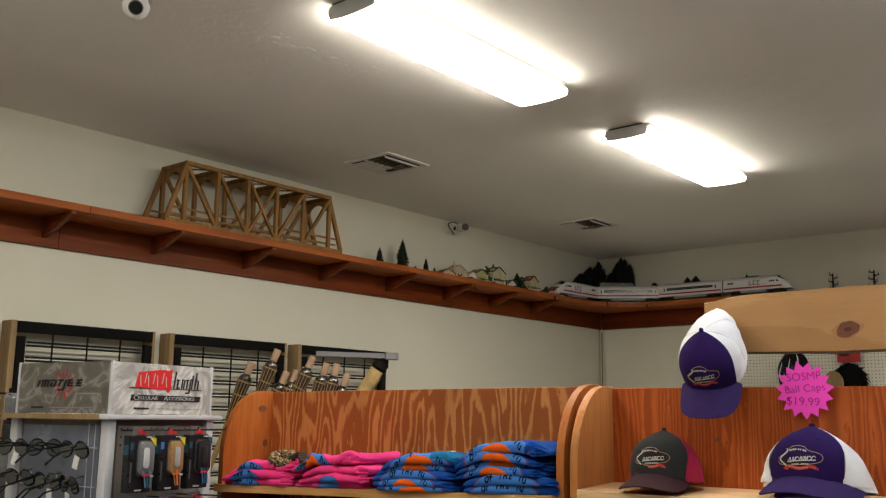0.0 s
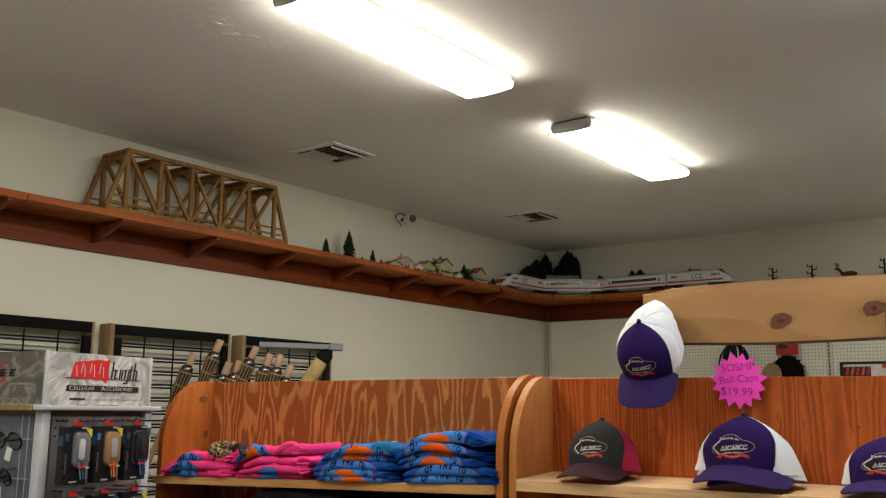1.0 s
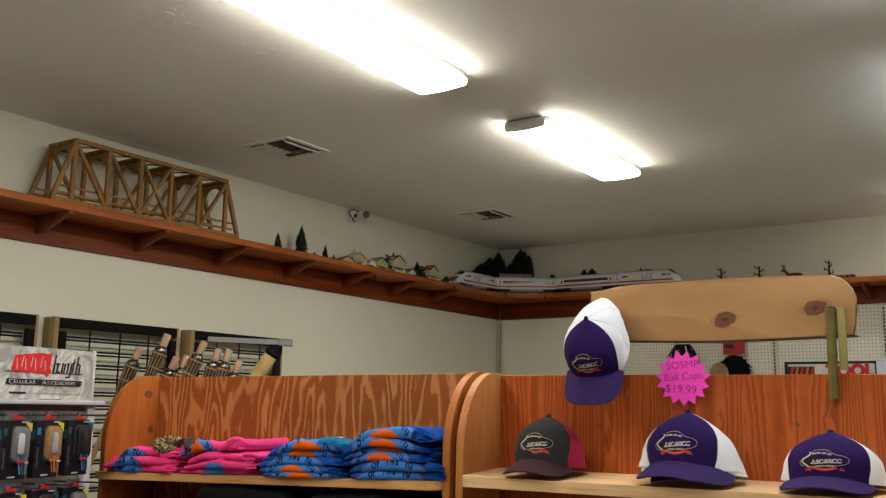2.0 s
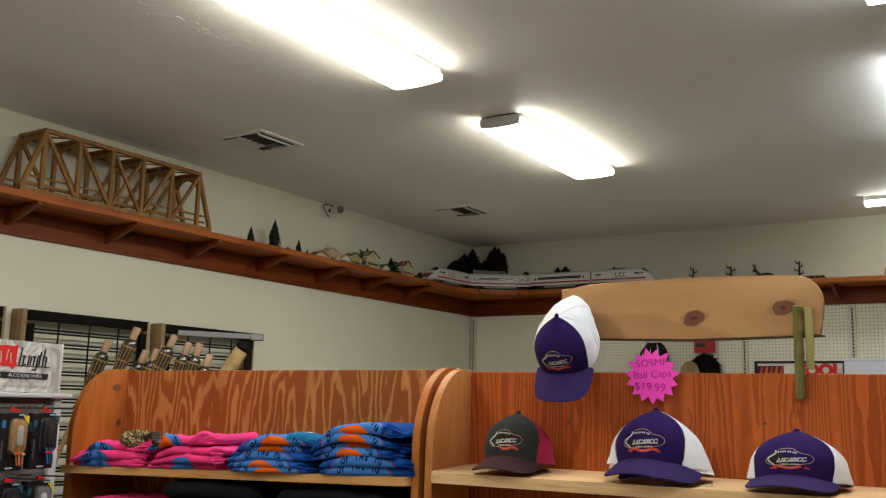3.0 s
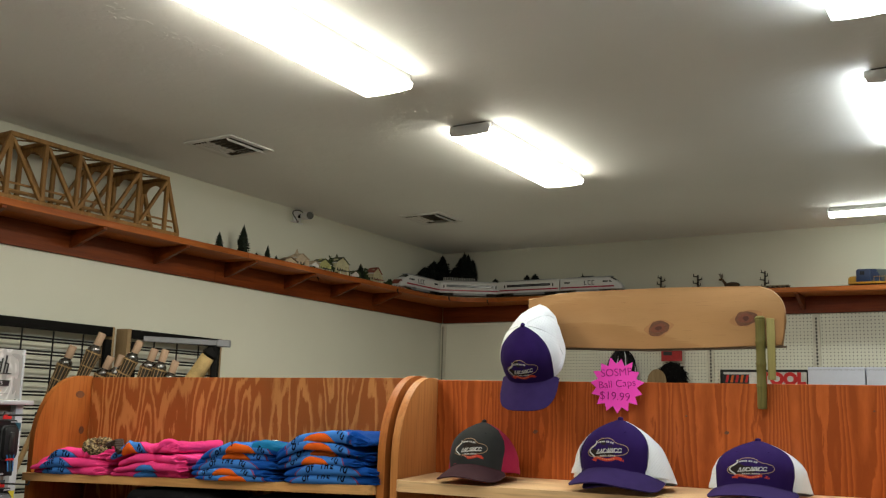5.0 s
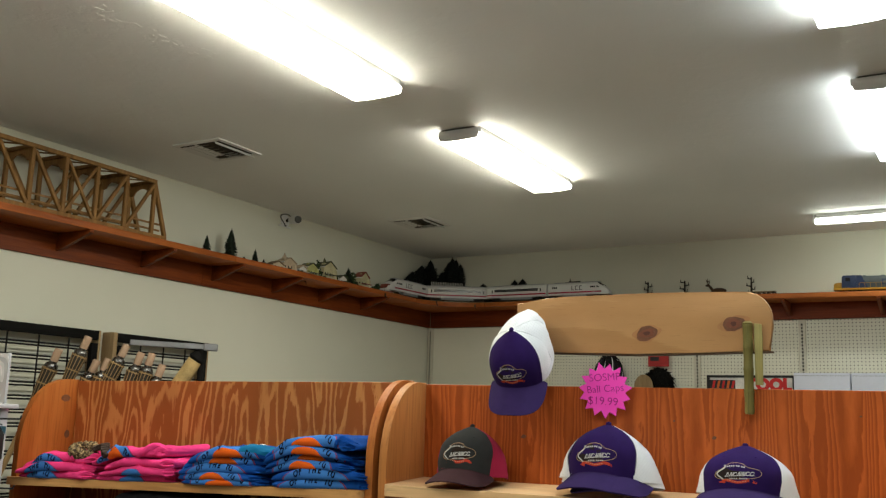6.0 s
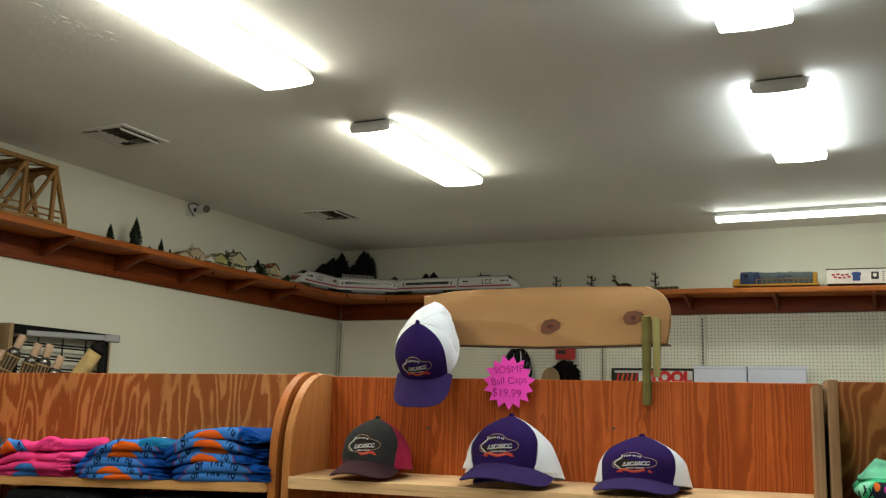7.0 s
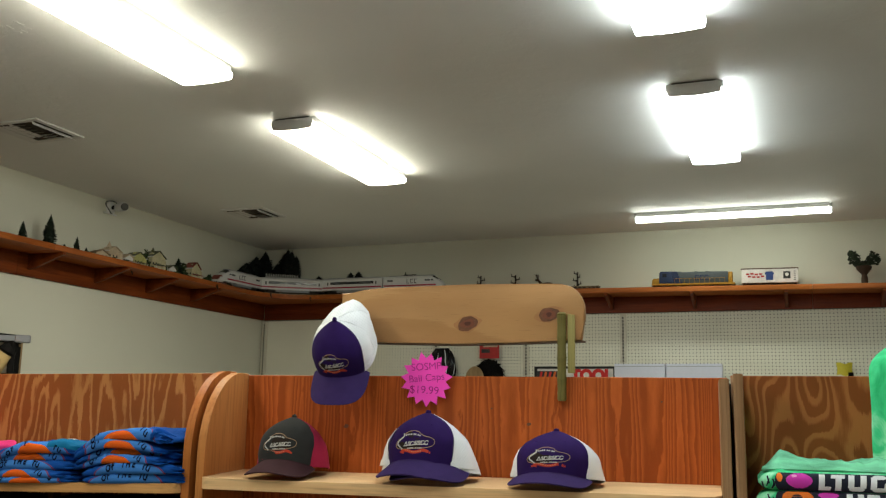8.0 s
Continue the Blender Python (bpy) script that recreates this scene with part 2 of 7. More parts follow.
M_lens = plain("black_glass", (0.006, 0.006, 0.007), 0.08, spec=0.8)
M_tube_warm = [glow("diffuser_warm", (1.0, 0.957, 0.81), LAMP_POWER * k) for k in (1.07, 1.58)]
M_tube_slim = [glow("diffuser_slim", (0.95, 0.98, 0.88), LAMP_POWER * 0.75)] * 2
M_tube_cool = [glow("diffuser_cool", (0.88, 0.95, 0.97), LAMP_POWER * k) for k in (0.96, 1.4)]

# ---- the room ----
ROOM_X, ROOM_Y = 8.2, -11.0
tagged(part("floor", box((ROOM_X / 2, ROOM_Y / 2, -0.05), (ROOM_X + 0.4, -ROOM_Y + 0.4, 0.1)), M_floor), "worn grey-brown vinyl shop floor", "floor", kind="structure")
tagged(part("ceiling", box((ROOM_X / 2, ROOM_Y / 2, CEIL + 0.06), (ROOM_X + 0.4, -ROOM_Y + 0.4, 0.12)), M_ceil), "off-white painted ceiling with knockdown plaster texture", "ceiling", kind="structure")
for nm, c, s in (("wall_west", (-0.06, ROOM_Y / 2, CEIL / 2), (0.12, -ROOM_Y + 0.24, CEIL)),
                 ("wall_north", (ROOM_X / 2, 0.06, CEIL / 2), (ROOM_X, 0.12, CEIL)),
                 ("wall_east", (ROOM_X + 0.06, ROOM_Y / 2, CEIL / 2), (0.12, -ROOM_Y + 0.24, CEIL)),
                 ("wall_south", (ROOM_X / 2, ROOM_Y - 0.06, CEIL / 2), (ROOM_X, 0.12, CEIL))):
    tagged(part(nm, box(c, s), M_wall), "cream painted drywall with a light orange-peel texture", "wall", kind="structure")

# a strip of rough trowel marks in the ceiling plaster
marks = bmesh.new()
rng = random.Random(77)
for k in range(34):
    y = -5.20 + 0.62 * rng.random()
    x = 1.672 + rng.gauss(0, 0.030) + 0.03 * math.sin(y * 9)
    ln = rng.uniform(0.008, 0.034)
    add_box(marks, (0, 0, 0.0004), (rng.uniform(0.006, 0.012), ln + 0.006, 0.0022), pose(x, y, CEIL, 0, rng.uniform(-8, 8), rng.gauss(-18, 22)), bevel=0.0008, seg=1)
tagged(part("plaster_marks", marks, M_ceil), "small raised trowel marks in the ceiling plaster", "plaster marks", kind="structure")

# pegboard gondola backs along the far wall, below the train shelf
PEG_TOP = 2.352
pegs = thing("pegboard", pose(0, 0, 0), "cream perforated pegboard on slotted metal uprights", "pegboard", kind="structure")
POSTS = (0.035, 1.68, 2.45, 3.225, 5.2)
for a, b in zip(POSTS, POSTS[1:]):
    part("panel", box(((a + b) / 2, -0.016, (PEG_TOP + 0.3) / 2), (b - a - 0.05, 0.008, PEG_TOP - 0.3), bevel=0.0015, seg=1), M_peg, pegs)
for x in POSTS:
    up = part("upright", box((x, -0.02, PEG_TOP / 2 + 0.1), (0.05, 0.024, PEG_TOP - 0.2), bevel=0.003, seg=1), M_pegmetal, pegs, "cream slotted steel upright")
    bm = bmesh.new()
    for k in range(34):
        add_box(bm, (x, -0.0325, PEG_TOP - 0.035 - 0.0254 * k), (0.012, 0.003, 0.016))
    part("slots", bm, M_slot, up, "row of dark slots")

# the train shelf round the room: boards, apron boards and knee brackets
FIL = 0.42
inner = [(SHELF_D + FIL - FIL * math.cos(a), -SHELF_D - FIL + FIL * math.sin(a)) for a in (math.pi / 2 * k / 12 for k in range(13))]


def board(poly, z0, z1):
    bm = bmesh.new()
    lo = [bm.verts.new((x, y, z0)) for x, y in poly]
    hi = [bm.verts.new((x, y, z1)) for x, y in poly]
    bm.faces.new(lo[::-1]), bm.faces.new(hi)
    n = len(poly)
    for k in range(n):
        bm.faces.new((lo[k], lo[(k + 1) % n], hi[(k + 1) % n], hi[k]))
    return bm


shelf = thing("train_shelf", pose(0, 0, 0), "orange-stained pine wall shelf for a model railway", "shelf")
T = 0.036
cuts_y = (-0.3 - FIL, -2.9, -5.13, -7.3, -9.6)
for a, b in zip(cuts_y, cuts_y[1:]):
    part("shelf_board", box((SHELF_D / 2 + 0.001, (a + b) / 2, SHELF_Z - T / 2), (SHELF_D - 0.002, a - b - 0.003, T), bevel=0.003), M_shelf, shelf)
def far_z(x):
    """The far wall's shelf runs slightly downhill."""
    return SHELF_Z - 0.0115 * max(0.0, x - 1.8)


def sagged(bm, above=0.0):
    for v in bm.verts:
        if v.co.z > above:
            v.co.z += far_z(v.co.x) - SHELF_Z
    return bm


cuts_x = (0.3 + FIL, 1.8, 4.6, 7.4)
for a, b in zip(cuts_x, cuts_x[1:]):
    part("shelf_board", sagged(box(((a + b) / 2, -SHELF_D / 2 - 0.001, SHELF_Z - T / 2), (b - a - 0.003, SHELF_D - 0.002, T), bevel=0.003)), M_shelfx, shelf)
part("corner_board", board([(0.002, -0.3 - FIL + 0.002)] + inner + [(0.3 + FIL - 0.002, -0.002), (0.002, -0.002)], SHELF_Z - T, SHELF_Z), M_shelf, shelf)
AP = 0.140
AZ = SHELF_Z - T - AP / 2
for a, b in zip((-0.02,) + cuts_y[1:], cuts_y[1:]):
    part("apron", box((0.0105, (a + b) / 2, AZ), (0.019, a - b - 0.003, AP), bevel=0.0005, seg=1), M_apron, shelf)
for a, b in zip((0.022,) + cuts_x[1:], cuts_x[1:]):
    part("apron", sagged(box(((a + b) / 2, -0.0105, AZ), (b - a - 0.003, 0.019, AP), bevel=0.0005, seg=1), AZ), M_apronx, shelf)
# a bracket: a board on edge whose lower side runs up from the apron to the shelf's front
brk = [(0, 0), (SHELF_D - 0.028, 0), (SHELF_D - 0.028, -0.014), (0.05, -0.088), (0, -0.096)]
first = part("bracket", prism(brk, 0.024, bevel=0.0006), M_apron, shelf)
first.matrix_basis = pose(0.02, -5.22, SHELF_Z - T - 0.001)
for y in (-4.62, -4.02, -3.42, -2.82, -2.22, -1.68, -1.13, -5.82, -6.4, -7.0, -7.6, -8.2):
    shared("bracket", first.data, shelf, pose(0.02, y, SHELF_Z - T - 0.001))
for x in (1.87, 2.5, 3.13, 3.76, 4.41, 5.05, 5.7, 6.3, 6.9):
    shared("bracket", first.data, shelf, pose(x, -0.02, far_z(x) - T - 0.002, 0, 0, -90))

# ceiling lights: a steel pan with end caps and a wrapped acrylic diffuser
LW, LL = 0.256, 1.17


def ceiling_light(x, y, turn, glowing, label, wide=LW, deep=0.062, LL=LL):
    lamp = thing("ceiling_light", pose(x, y, CEIL, 0, 0, turn), label, "ceiling light", "ceiling lights")
    h = wide / 2
    rim = deep * 0.56
    part("pan", box((0, 0, -rim / 2 - 0.002), (wide * 0.955, LL - 0.02, rim), bevel=0.002, seg=1), M_metal, lamp, "white steel pan")
    # the acrylic wraps from the pan's edge down upright sides to a slightly bowed bottom
    side = [(-h * 0.99, -rim), (-h, -rim * 1.06), (-h * 0.985, -deep * 0.8), (-h * 0.955, -deep * 0.96), (-h * 0.92, -deep)]
    prof = side + [(-h * 0.45, -deep - 0.004), (0, -deep - 0.0055), (h * 0.45, -deep - 0.004)] + [(-px, pz) for px, pz in side[::-1]]
    ends = (-LL / 2 + 0.006, LL / 2 - 0.006)
    bm = bmesh.new()
    rows = [[bm.verts.new((px, yy, pz)) for px, pz in prof[4:-4]] for yy in ends]
    for k in range(len(rows[0]) - 1):
        bm.faces.new((rows[0][k], rows[0][k + 1], rows[1][k + 1], rows[1][k]))
    part("diffuser", bm, glowing[0], lamp, "glowing white acrylic diffuser", smooth=20)
    # the sides' glow is set above the bottom's to brighten walls and ceiling
    for run in (prof[:5], prof[-5:]):
        bm = bmesh.new()
        rows = [[bm.verts.new((px, yy, pz)) for px, pz in run] for yy in ends]
        for k in range(len(run) - 1):
            bm.faces.new((rows[0][k], rows[0][k + 1], rows[1][k + 1], rows[1][k]))
        part("diffuser_side", bm, glowing[1], lamp, "glowing upright side of the diffuser", smooth=20)
    inset = 0.90 if wide > 0.1 else 0.95
    cap = [(px * inset, pz + 0.003) for px, pz in prof[1:-1]]
    cap = [(-h * inset * 0.84, -0.002), (-h * inset, -rim * 0.55)] + cap + [(h * inset, -rim * 0.55), (h * inset * 0.84, -0.002)]
    for yy in (-LL / 2 - 0.004, LL / 2 - 0.004):
        part("end_cap", prism(cap, 0.008, Matrix.Translation((0, yy, 0)), bevel=0.001), M_metal, lamp, "grey-white end cap")
        # the shadow gap above the cap is drawn as a dark strip
        part("shadow_gap", box((0, yy + 0.004, -0.005), (wide * inset * 0.80, 0.011, 0.005)), M_slot, lamp, "dark strip standing in for the shadow gap over the end cap")
    return lamp


# last two of each row are unseen, added on its spacing for more light
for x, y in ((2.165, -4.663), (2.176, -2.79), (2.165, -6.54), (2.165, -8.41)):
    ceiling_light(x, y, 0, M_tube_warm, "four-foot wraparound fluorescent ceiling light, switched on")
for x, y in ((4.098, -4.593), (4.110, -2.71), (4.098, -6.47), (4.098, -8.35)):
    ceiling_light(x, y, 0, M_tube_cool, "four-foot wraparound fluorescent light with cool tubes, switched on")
ceiling_light(4.088, -0.655, 90, M_tube_slim, "slim fluorescent ceiling light set along the far wall, switched on", 0.075, 0.062, 1.30)


M_duct_blade = plain("brown_blade", (0.19, 0.16, 0.12), 0.7, vary=0.3)
M_duct = plain("dark_brown_duct", (0.045, 0.036, 0.026), 0.8, vary=0.4)


def ceiling_vent(x, y):
    """A pressed-steel register: a frame, curved blades that stand out along two sides, short ones in the dark throat."""
    v = thing("ceiling_vent", pose(x, y, CEIL) @ Matrix.Diagonal((1.12, 1.12, 1.0, 1)), "white square air vent with bent louvre blades", "air vent", "ceiling vents")
    w = 0.155
    # a flat dark brown sheet stands in for the dark depth of the duct
    part("backing", box((0, 0, -0.003), (0.27, 0.27, 0.004)), M_duct, v, "dark brown sheet behind the louvres")
    bm = bmesh.new()
    for k in range(4):
        m = pose(0, 0, 0, 0, 0, 90 * k)
        add_box(bm, (0, -w + 0.014, -0.005), (2 * w - (0.056 if k % 2 else 0), 0.028, 0.009), m, bevel=0.002, seg=1)
    part("frame", bm, M_vent, v, "white enamelled frame")
    for s in (-1, 1):
        for j in range(1 if s > 0 else 3):
            xx = s * (0.104 - 0.040 * j)
            hang = 1.0 if s > 0 else 0.36
            curve = ((0, 0.006), (0.004, 0.016), (0.014, 0.024), (0.026, 0.027), (0.026, 0.029), (0.013, 0.026), (0.002, 0.018), (-0.002, 0.006))
            blade = [(xx + s * dx, -dz * hang) for dx, dz in curve]
            short = 0.0 if j == 0 else 0.05
            part("slat", prism(blade, 0.254 - short, Matrix.Translation((0, -0.127, 0))), M_vent, v)
    for j in range(3):
        yy = 0.098 - 0.026 * j
        part("slat", box((0.026, 0, 0), (0.075, 0.016, 0.0015), pose(0, yy, -0.014, 40)), M_vent, v)
    for j in range(4):
        part("slat", box((0, 0, 0), (0.062, 0.010, 0.0015), pose(0.010, -0.108 + 0.038 * j, -0.013, 35, 0, 8)), M_duct_blade, v, "brown short blade")
    # the ends of the fine blades show as small slots beside the frame
    for j in range(5):
        part("slot", box((-0.118 + 0.019 * j, -0.122, -0.0105), (0.010, 0.012, 0.003)), M_duct, v, "small dark slot")
    return v


ceiling_vent(0.759, -3.60)
ceiling_vent(0.765, -1.455)

# ---- display benches: three plywood units side by side ----
BENCH = pose(3.0, -4.764, 0, 0, 0, 4.911)      # local x along the units, y into their backs
BTOP = 1.672


def side_profile(top):
    pts = [(0.0, 0.0), (0.0, top), (-0.045, top)]
    for k in range(1, 13):
        a = math.pi / 2 * k / 12
        pts.append((-0.045 - 0.20 * math.sin(a), top - 0.24 + 0.24 * math.cos(a)))
    pts += [(-0.245, 0.0)]
    return pts


def bench_unit(label, u0, u1, shelf_z, top, ply, over0=0.0, over1=0.0, square=(), t=0.024, top_wood=None, side_wood=None, lean=0.0, slope=0.0, nod=0.0, thick=0.026):
    """A unit from u0 to u1 over its outer faces: back panel, two sides rounded at the front, shelves, kick."""
    b = thing("display_unit", BENCH, label, "display shelf", "display units")

    def sunk(bm, k):
        """Out of level: the end at u0 stands lower."""
        for v in bm.verts:
            if v.co.z > 0.3:
                v.co.z += k * (v.co.x - u1)
        return bm
    part("back_panel", sunk(box(((u0 + u1) / 2, 0.0095, (top - 0.002) / 2 + 0.02), (u1 - u0, 0.019, top - 0.042), bevel=0.0015, seg=1), lean), ply, b)
    turn = Matrix(((0, 1, 0, 0), (1, 0, 0, 0), (0, 0, 1, 0), (0, 0, 0, 1)))
    for u in (u0, u1 - t):
        if u in square or (u != u0 and 1 in square):
            low = top - (0.014 if u != u0 else 0.008)
            flat = [(0, 0), (0, low), (-0.245, low), (-0.245, 0)]
            part("side_panel", prism(flat, t, Matrix.Translation((u, -0.001, 0)) @ turn, bevel=0.003), M_edge, b, "worn tan square side panel")
            continue
        part("side_panel", sunk(prism(side_profile(top + 0.002), t, Matrix.Translation((u, -0.001, 0)) @ turn, bevel=0.003), lean), side_wood or M_side, b, "honey-coloured side panel with a rounded front")
    # the shelf, its front corners rounded
    d0, d1, r, r2 = -0.275, -0.001, 0.03, 0.055
    a, c = u0 + t + 0.001 - over0, u1 - t - 0.001 + over1
    pts = [(a, d1)] + [(a + r - r * math.cos(q), d0 + r - r * math.sin(q)) for q in (math.pi / 2 * k / 6 for k in range(7))]
    pts += [(c - r2 + r2 * math.sin(q), d0 + r2 - r2 * math.cos(q)) for q in (math.pi / 2 * k / 6 for k in range(7))] + [(c, d1)]
    if over0 or over1:
        pts = [p for p in pts if p[1] < -0.249]
        pts = [(u0 + t + 0.001, d1), (u0 + t + 0.001, -0.248), (a, -0.248)] + pts + [(u1 - t - 0.001, -0.248), (u1 - t - 0.001, d1)]
    bm = sunk(board(pts, shelf_z - thick, shelf_z), slope)
    for v in bm.verts:
        v.co.z += nod * v.co.y
    part("shelf", bm, top_wood or M_top, b, "pale pine shelf with a worn front edge")
    part("lower_shelf", box(((u0 + u1) / 2, -0.13, 0.92), (u1 - u0 - 2 * t - 0.002, 0.25, 0.024), bevel=0.002), M_top, b)
    part("bottom", box(((u0 + u1) / 2, -0.13, 0.10), (u1 - u0 - 2 * t - 0.002, 0.25, 0.024), bevel=0.002), M_top, b)
    part("kick_board", box(((u0 + u1) / 2, -0.20, 0.044), (u1 - u0 - 2 * t - 0.002, 0.02, 0.085)), M_top, b)
    return b


SZ1, SZ2, SZ3 = 1.354, 1.383, 1.352
SLOPE = 0.0265      # the first unit's shelf sinks towards its free end

NOD = 0.037         # and the middle one's dips to the front


def shelf1_z(u):
    return SZ1 + SLOPE * (u + 0.157)


first_unit = bench_unit("plywood display unit with bold wavy grain, holding folded shirts", -1.612, -0.157, SZ1, BTOP + 0.002, M_ply1, 0.03, 0.012, side_wood=M_side_orange, lean=0.008, slope=SLOPE)
middle = bench_unit("orange plywood display unit holding ball caps", -0.137, 1.303, SZ2, BTOP - 0.004, M_ply2, square=(1,), top_wood=M_top2, nod=NOD, thick=0.030)
brown = bench_unit("brown plywood display unit with swirled grain and green shirts", 1.312, 2.80, SZ3, BTOP + 0.002, M_ply3, square=(1.312,))
# added strip that blacks out the open gap between the two units
part("joint_darkener", box((1.3075, 0.004, 0.83), (0.0085, 0.012, 1.64)), M_dark, brown, "dark strip added to blacken the open joint")


part("knot", moved(lathe([(0.001, 0.0), (0.017, 0.0), (0.018, -0.002)], 18), pose(-1.5875, -0.057, 1.594, 0, 90, 0) @ Matrix.Diagonal((0.75, 1.25, 1, 1))), M_knot, first_unit, "dark knot in the side panel")
part("knot", moved(lathe([(0.001, 0.0), (0.012, 0.0), (0.013, -0.002)], 18), pose(-1.5875, -0.036, 1.462, 0, 90, 0) @ Matrix.Diagonal((1.2, 1.0, 1, 1))), M_knot, first_unit, "smaller knot in the side panel")
# pin knots of the middle unit's back
for u, z, r in ((0.212, 1.517, 0.0075), (0.763, 1.533, 0.0060), (0.655, 1.575, 0.003), (1.13, 1.60, 0.003)):
    part("pin_knot", prism([(u + r * math.cos(a) * (1 + 0.2 * math.sin(2 * a)), z + r * 0.8 * math.sin(a)) for a in (2 * math.pi * k / 14 for k in range(14))], 0.001, Matrix.Translation((0, -0.0005, 0))), M_knot, middle, "small dark pin knot")


# the pine slab sign over the middle unit, with its stick
slab = thing("slab_sign", BENCH, "live-edge pine slab board with two dark knots", "wooden board")
ends = [(0.188, 1.768), (0.187, 1.913), (0.246, 1.917), (0.276, 1.926), (0.332, 1.929), (0.60, 1.934), (0.830, 1.931)]
outline = ends + [(0.835 + 0.088 * math.sin(q) ** 0.8, 1.858 + 0.073 * math.cos(q)) for q in (math.pi / 2 * k / 9 for k in range(1, 10))]
outline += [(0.924, 1.835), (0.918, 1.80), (0.914, 1.769), (0.72, 1.763), (0.55, 1.760), (0.36, 1.764)]
part("slab", prism(outline, 0.03, Matrix.Translation((0, -0.008, 0)), bevel=0.004), M_slab, slab)
part("bark_edge", prism([(x, z - 0.006) for x, z in ((0.19, 1.769), (0.36, 1.765), (0.55, 1.7605), (0.72, 1.764), (0.922, 1.7695), (0.922, 1.7735), (0.72, 1.768), (0.55, 1.7645), (0.36, 1.769), (0.19, 1.773))], 0.026, Matrix.Translation((0, -0.004, 0))), M_bark, slab, "dark strip of bark under the slab")


M_leather0 = plain("knot_heart", (0.085, 0.028, 0.016), 0.5, grain=150, vary=0.4)


def knot(u, z, rx, rz, tilt):
    def blob(s, k, tail):
        pts = []
        for j in range(36):
            a = 2 * math.pi * j / 36
            w = 1 + 0.08 * math.sin(2 * a + u * 9 + k) + 0.06 * math.sin(3 * a + k * 2.1) + 0.03 * math.sin(7 * a)
            x = rx * s * math.cos(a) * w + tail * math.copysign(abs(math.cos(a)) ** 6, math.cos(a))
            y = rz * s * math.sin(a) * w
            pts.append((u + x * math.cos(tilt) - y * math.sin(tilt), z + x * math.sin(tilt) + y * math.cos(tilt)))
        return prism(pts, 0.0015, Matrix.Translation((0, -0.0085 - k * 0.0006, 0)))
    part("knot", blob(1.10, 0, 0.012), M_halo, slab, "brown ring round a knot")
    part("knot", blob(1.0, 1, 0.0), M_knot, slab, "dark reddish knot")
    part("knot", blob(0.62, 2, 0.002), M_knot2, slab, "darker ring in the knot")
    part("knot", blob(0.30, 3, 0.0), M_leather0, slab, "almost black knot heart")


M_knot2 = plain("knot_ring", (0.145, 0.045, 0.023), 0.45, grain=120, vary=0.4)
knot(0.583, 1.818, 0.030, 0.021, 0.15)
knot(0.822, 1.842, 0.028, 0.021, 0.25)
stick = thing("bamboo_stick", BENCH, "green bamboo cane beside a paler split stick", "stick")
cane = []
for k in range(5):
    z0 = 1.602 + k * 0.058
    z1 = min(z0 + 0.058, 1.842)
    cane += [(0.0128, z0 + 0.004), (0.0122, (z0 + z1) / 2), (0.0130, z1 - 0.004), (0.0142, z1 - 0.001)]
part("cane", lathe([(0.004, 1.598), (0.011, 1.599)] + cane + [(0.009, 1.846), (0.002, 1.846)], 16, Matrix.Translation((0.860, -0.022, 0))), M_green, stick, "green bamboo cane with raised nodes", smooth=50)
part("split_stick", prism([(0.876, 1.676), (0.896, 1.676), (0.897, 1.80), (0.896, 1.839), (0.876, 1.842)], 0.010, Matrix.Translation((0, -0.0195, 0)), bevel=0.002), M_green2, stick, "pale split stick")

# pink price star with handwriting
M_pink = plain("neon_card", (1.0, 0.075, 0.56), 0.6, vary=0.03, bump=0.03)
M_ink = plain("marker_ink", (0.36, 0.008, 0.16), 0.6)
star = thing("price_star", BENCH @ pose(0.468, -0.034, 1.655, 4, 0, 3), "neon pink cardboard star with a handwritten cap price", "price sign")
n = 15
pts = []
for k in range(2 * n):
    a = math.pi * k / n + math.pi / 2 + math.pi
    r = (0.079 if k % 2 == 0 else 0.060) * (1 + 0.03 * math.sin(k * 1.7))
    pts.append((r * math.cos(a) * 0.97, r * math.sin(a)))
part("card", prism(pts, 0.0012), M_pink, star)
for body, z, size, tilt, dx in (("SOSMP", 0.036, 0.030, -4, 0), ("Ball Caps", 0.004, 0.029, -5, 0.001), ("$19.99", -0.031, 0.032, 3, -0.006)):
    w = part("writing", moved(letters(body, size, 0.0002, thin=0.0004), pose(dx, -0.0004, z, 0, tilt, 0)), M_ink, star, "thin dark marker handwriting", smooth=0)


# ---- ball caps ----
def cap_cloth(name, c, weave=700, vary=0.1, rough=0.9):
    n = Nodes(name, rough, spec=0.12)
    fine = n.noise(n.mapped(weave), 1, 2)
    big = n.noise(n.mapped(25), 1, 3)
    n.colour(n.mix(n.ramp(big, (0.3, 0.0), (0.7, 1.0)), tuple(v * (1 - vary) for v in c), tuple(min(1, v * (1 + vary)) for v in c)))
    n.bump(n.math("ADD", n.math("MULTIPLY", fine, 0.6), big), 0.35, 0.0015)
    return n.mat


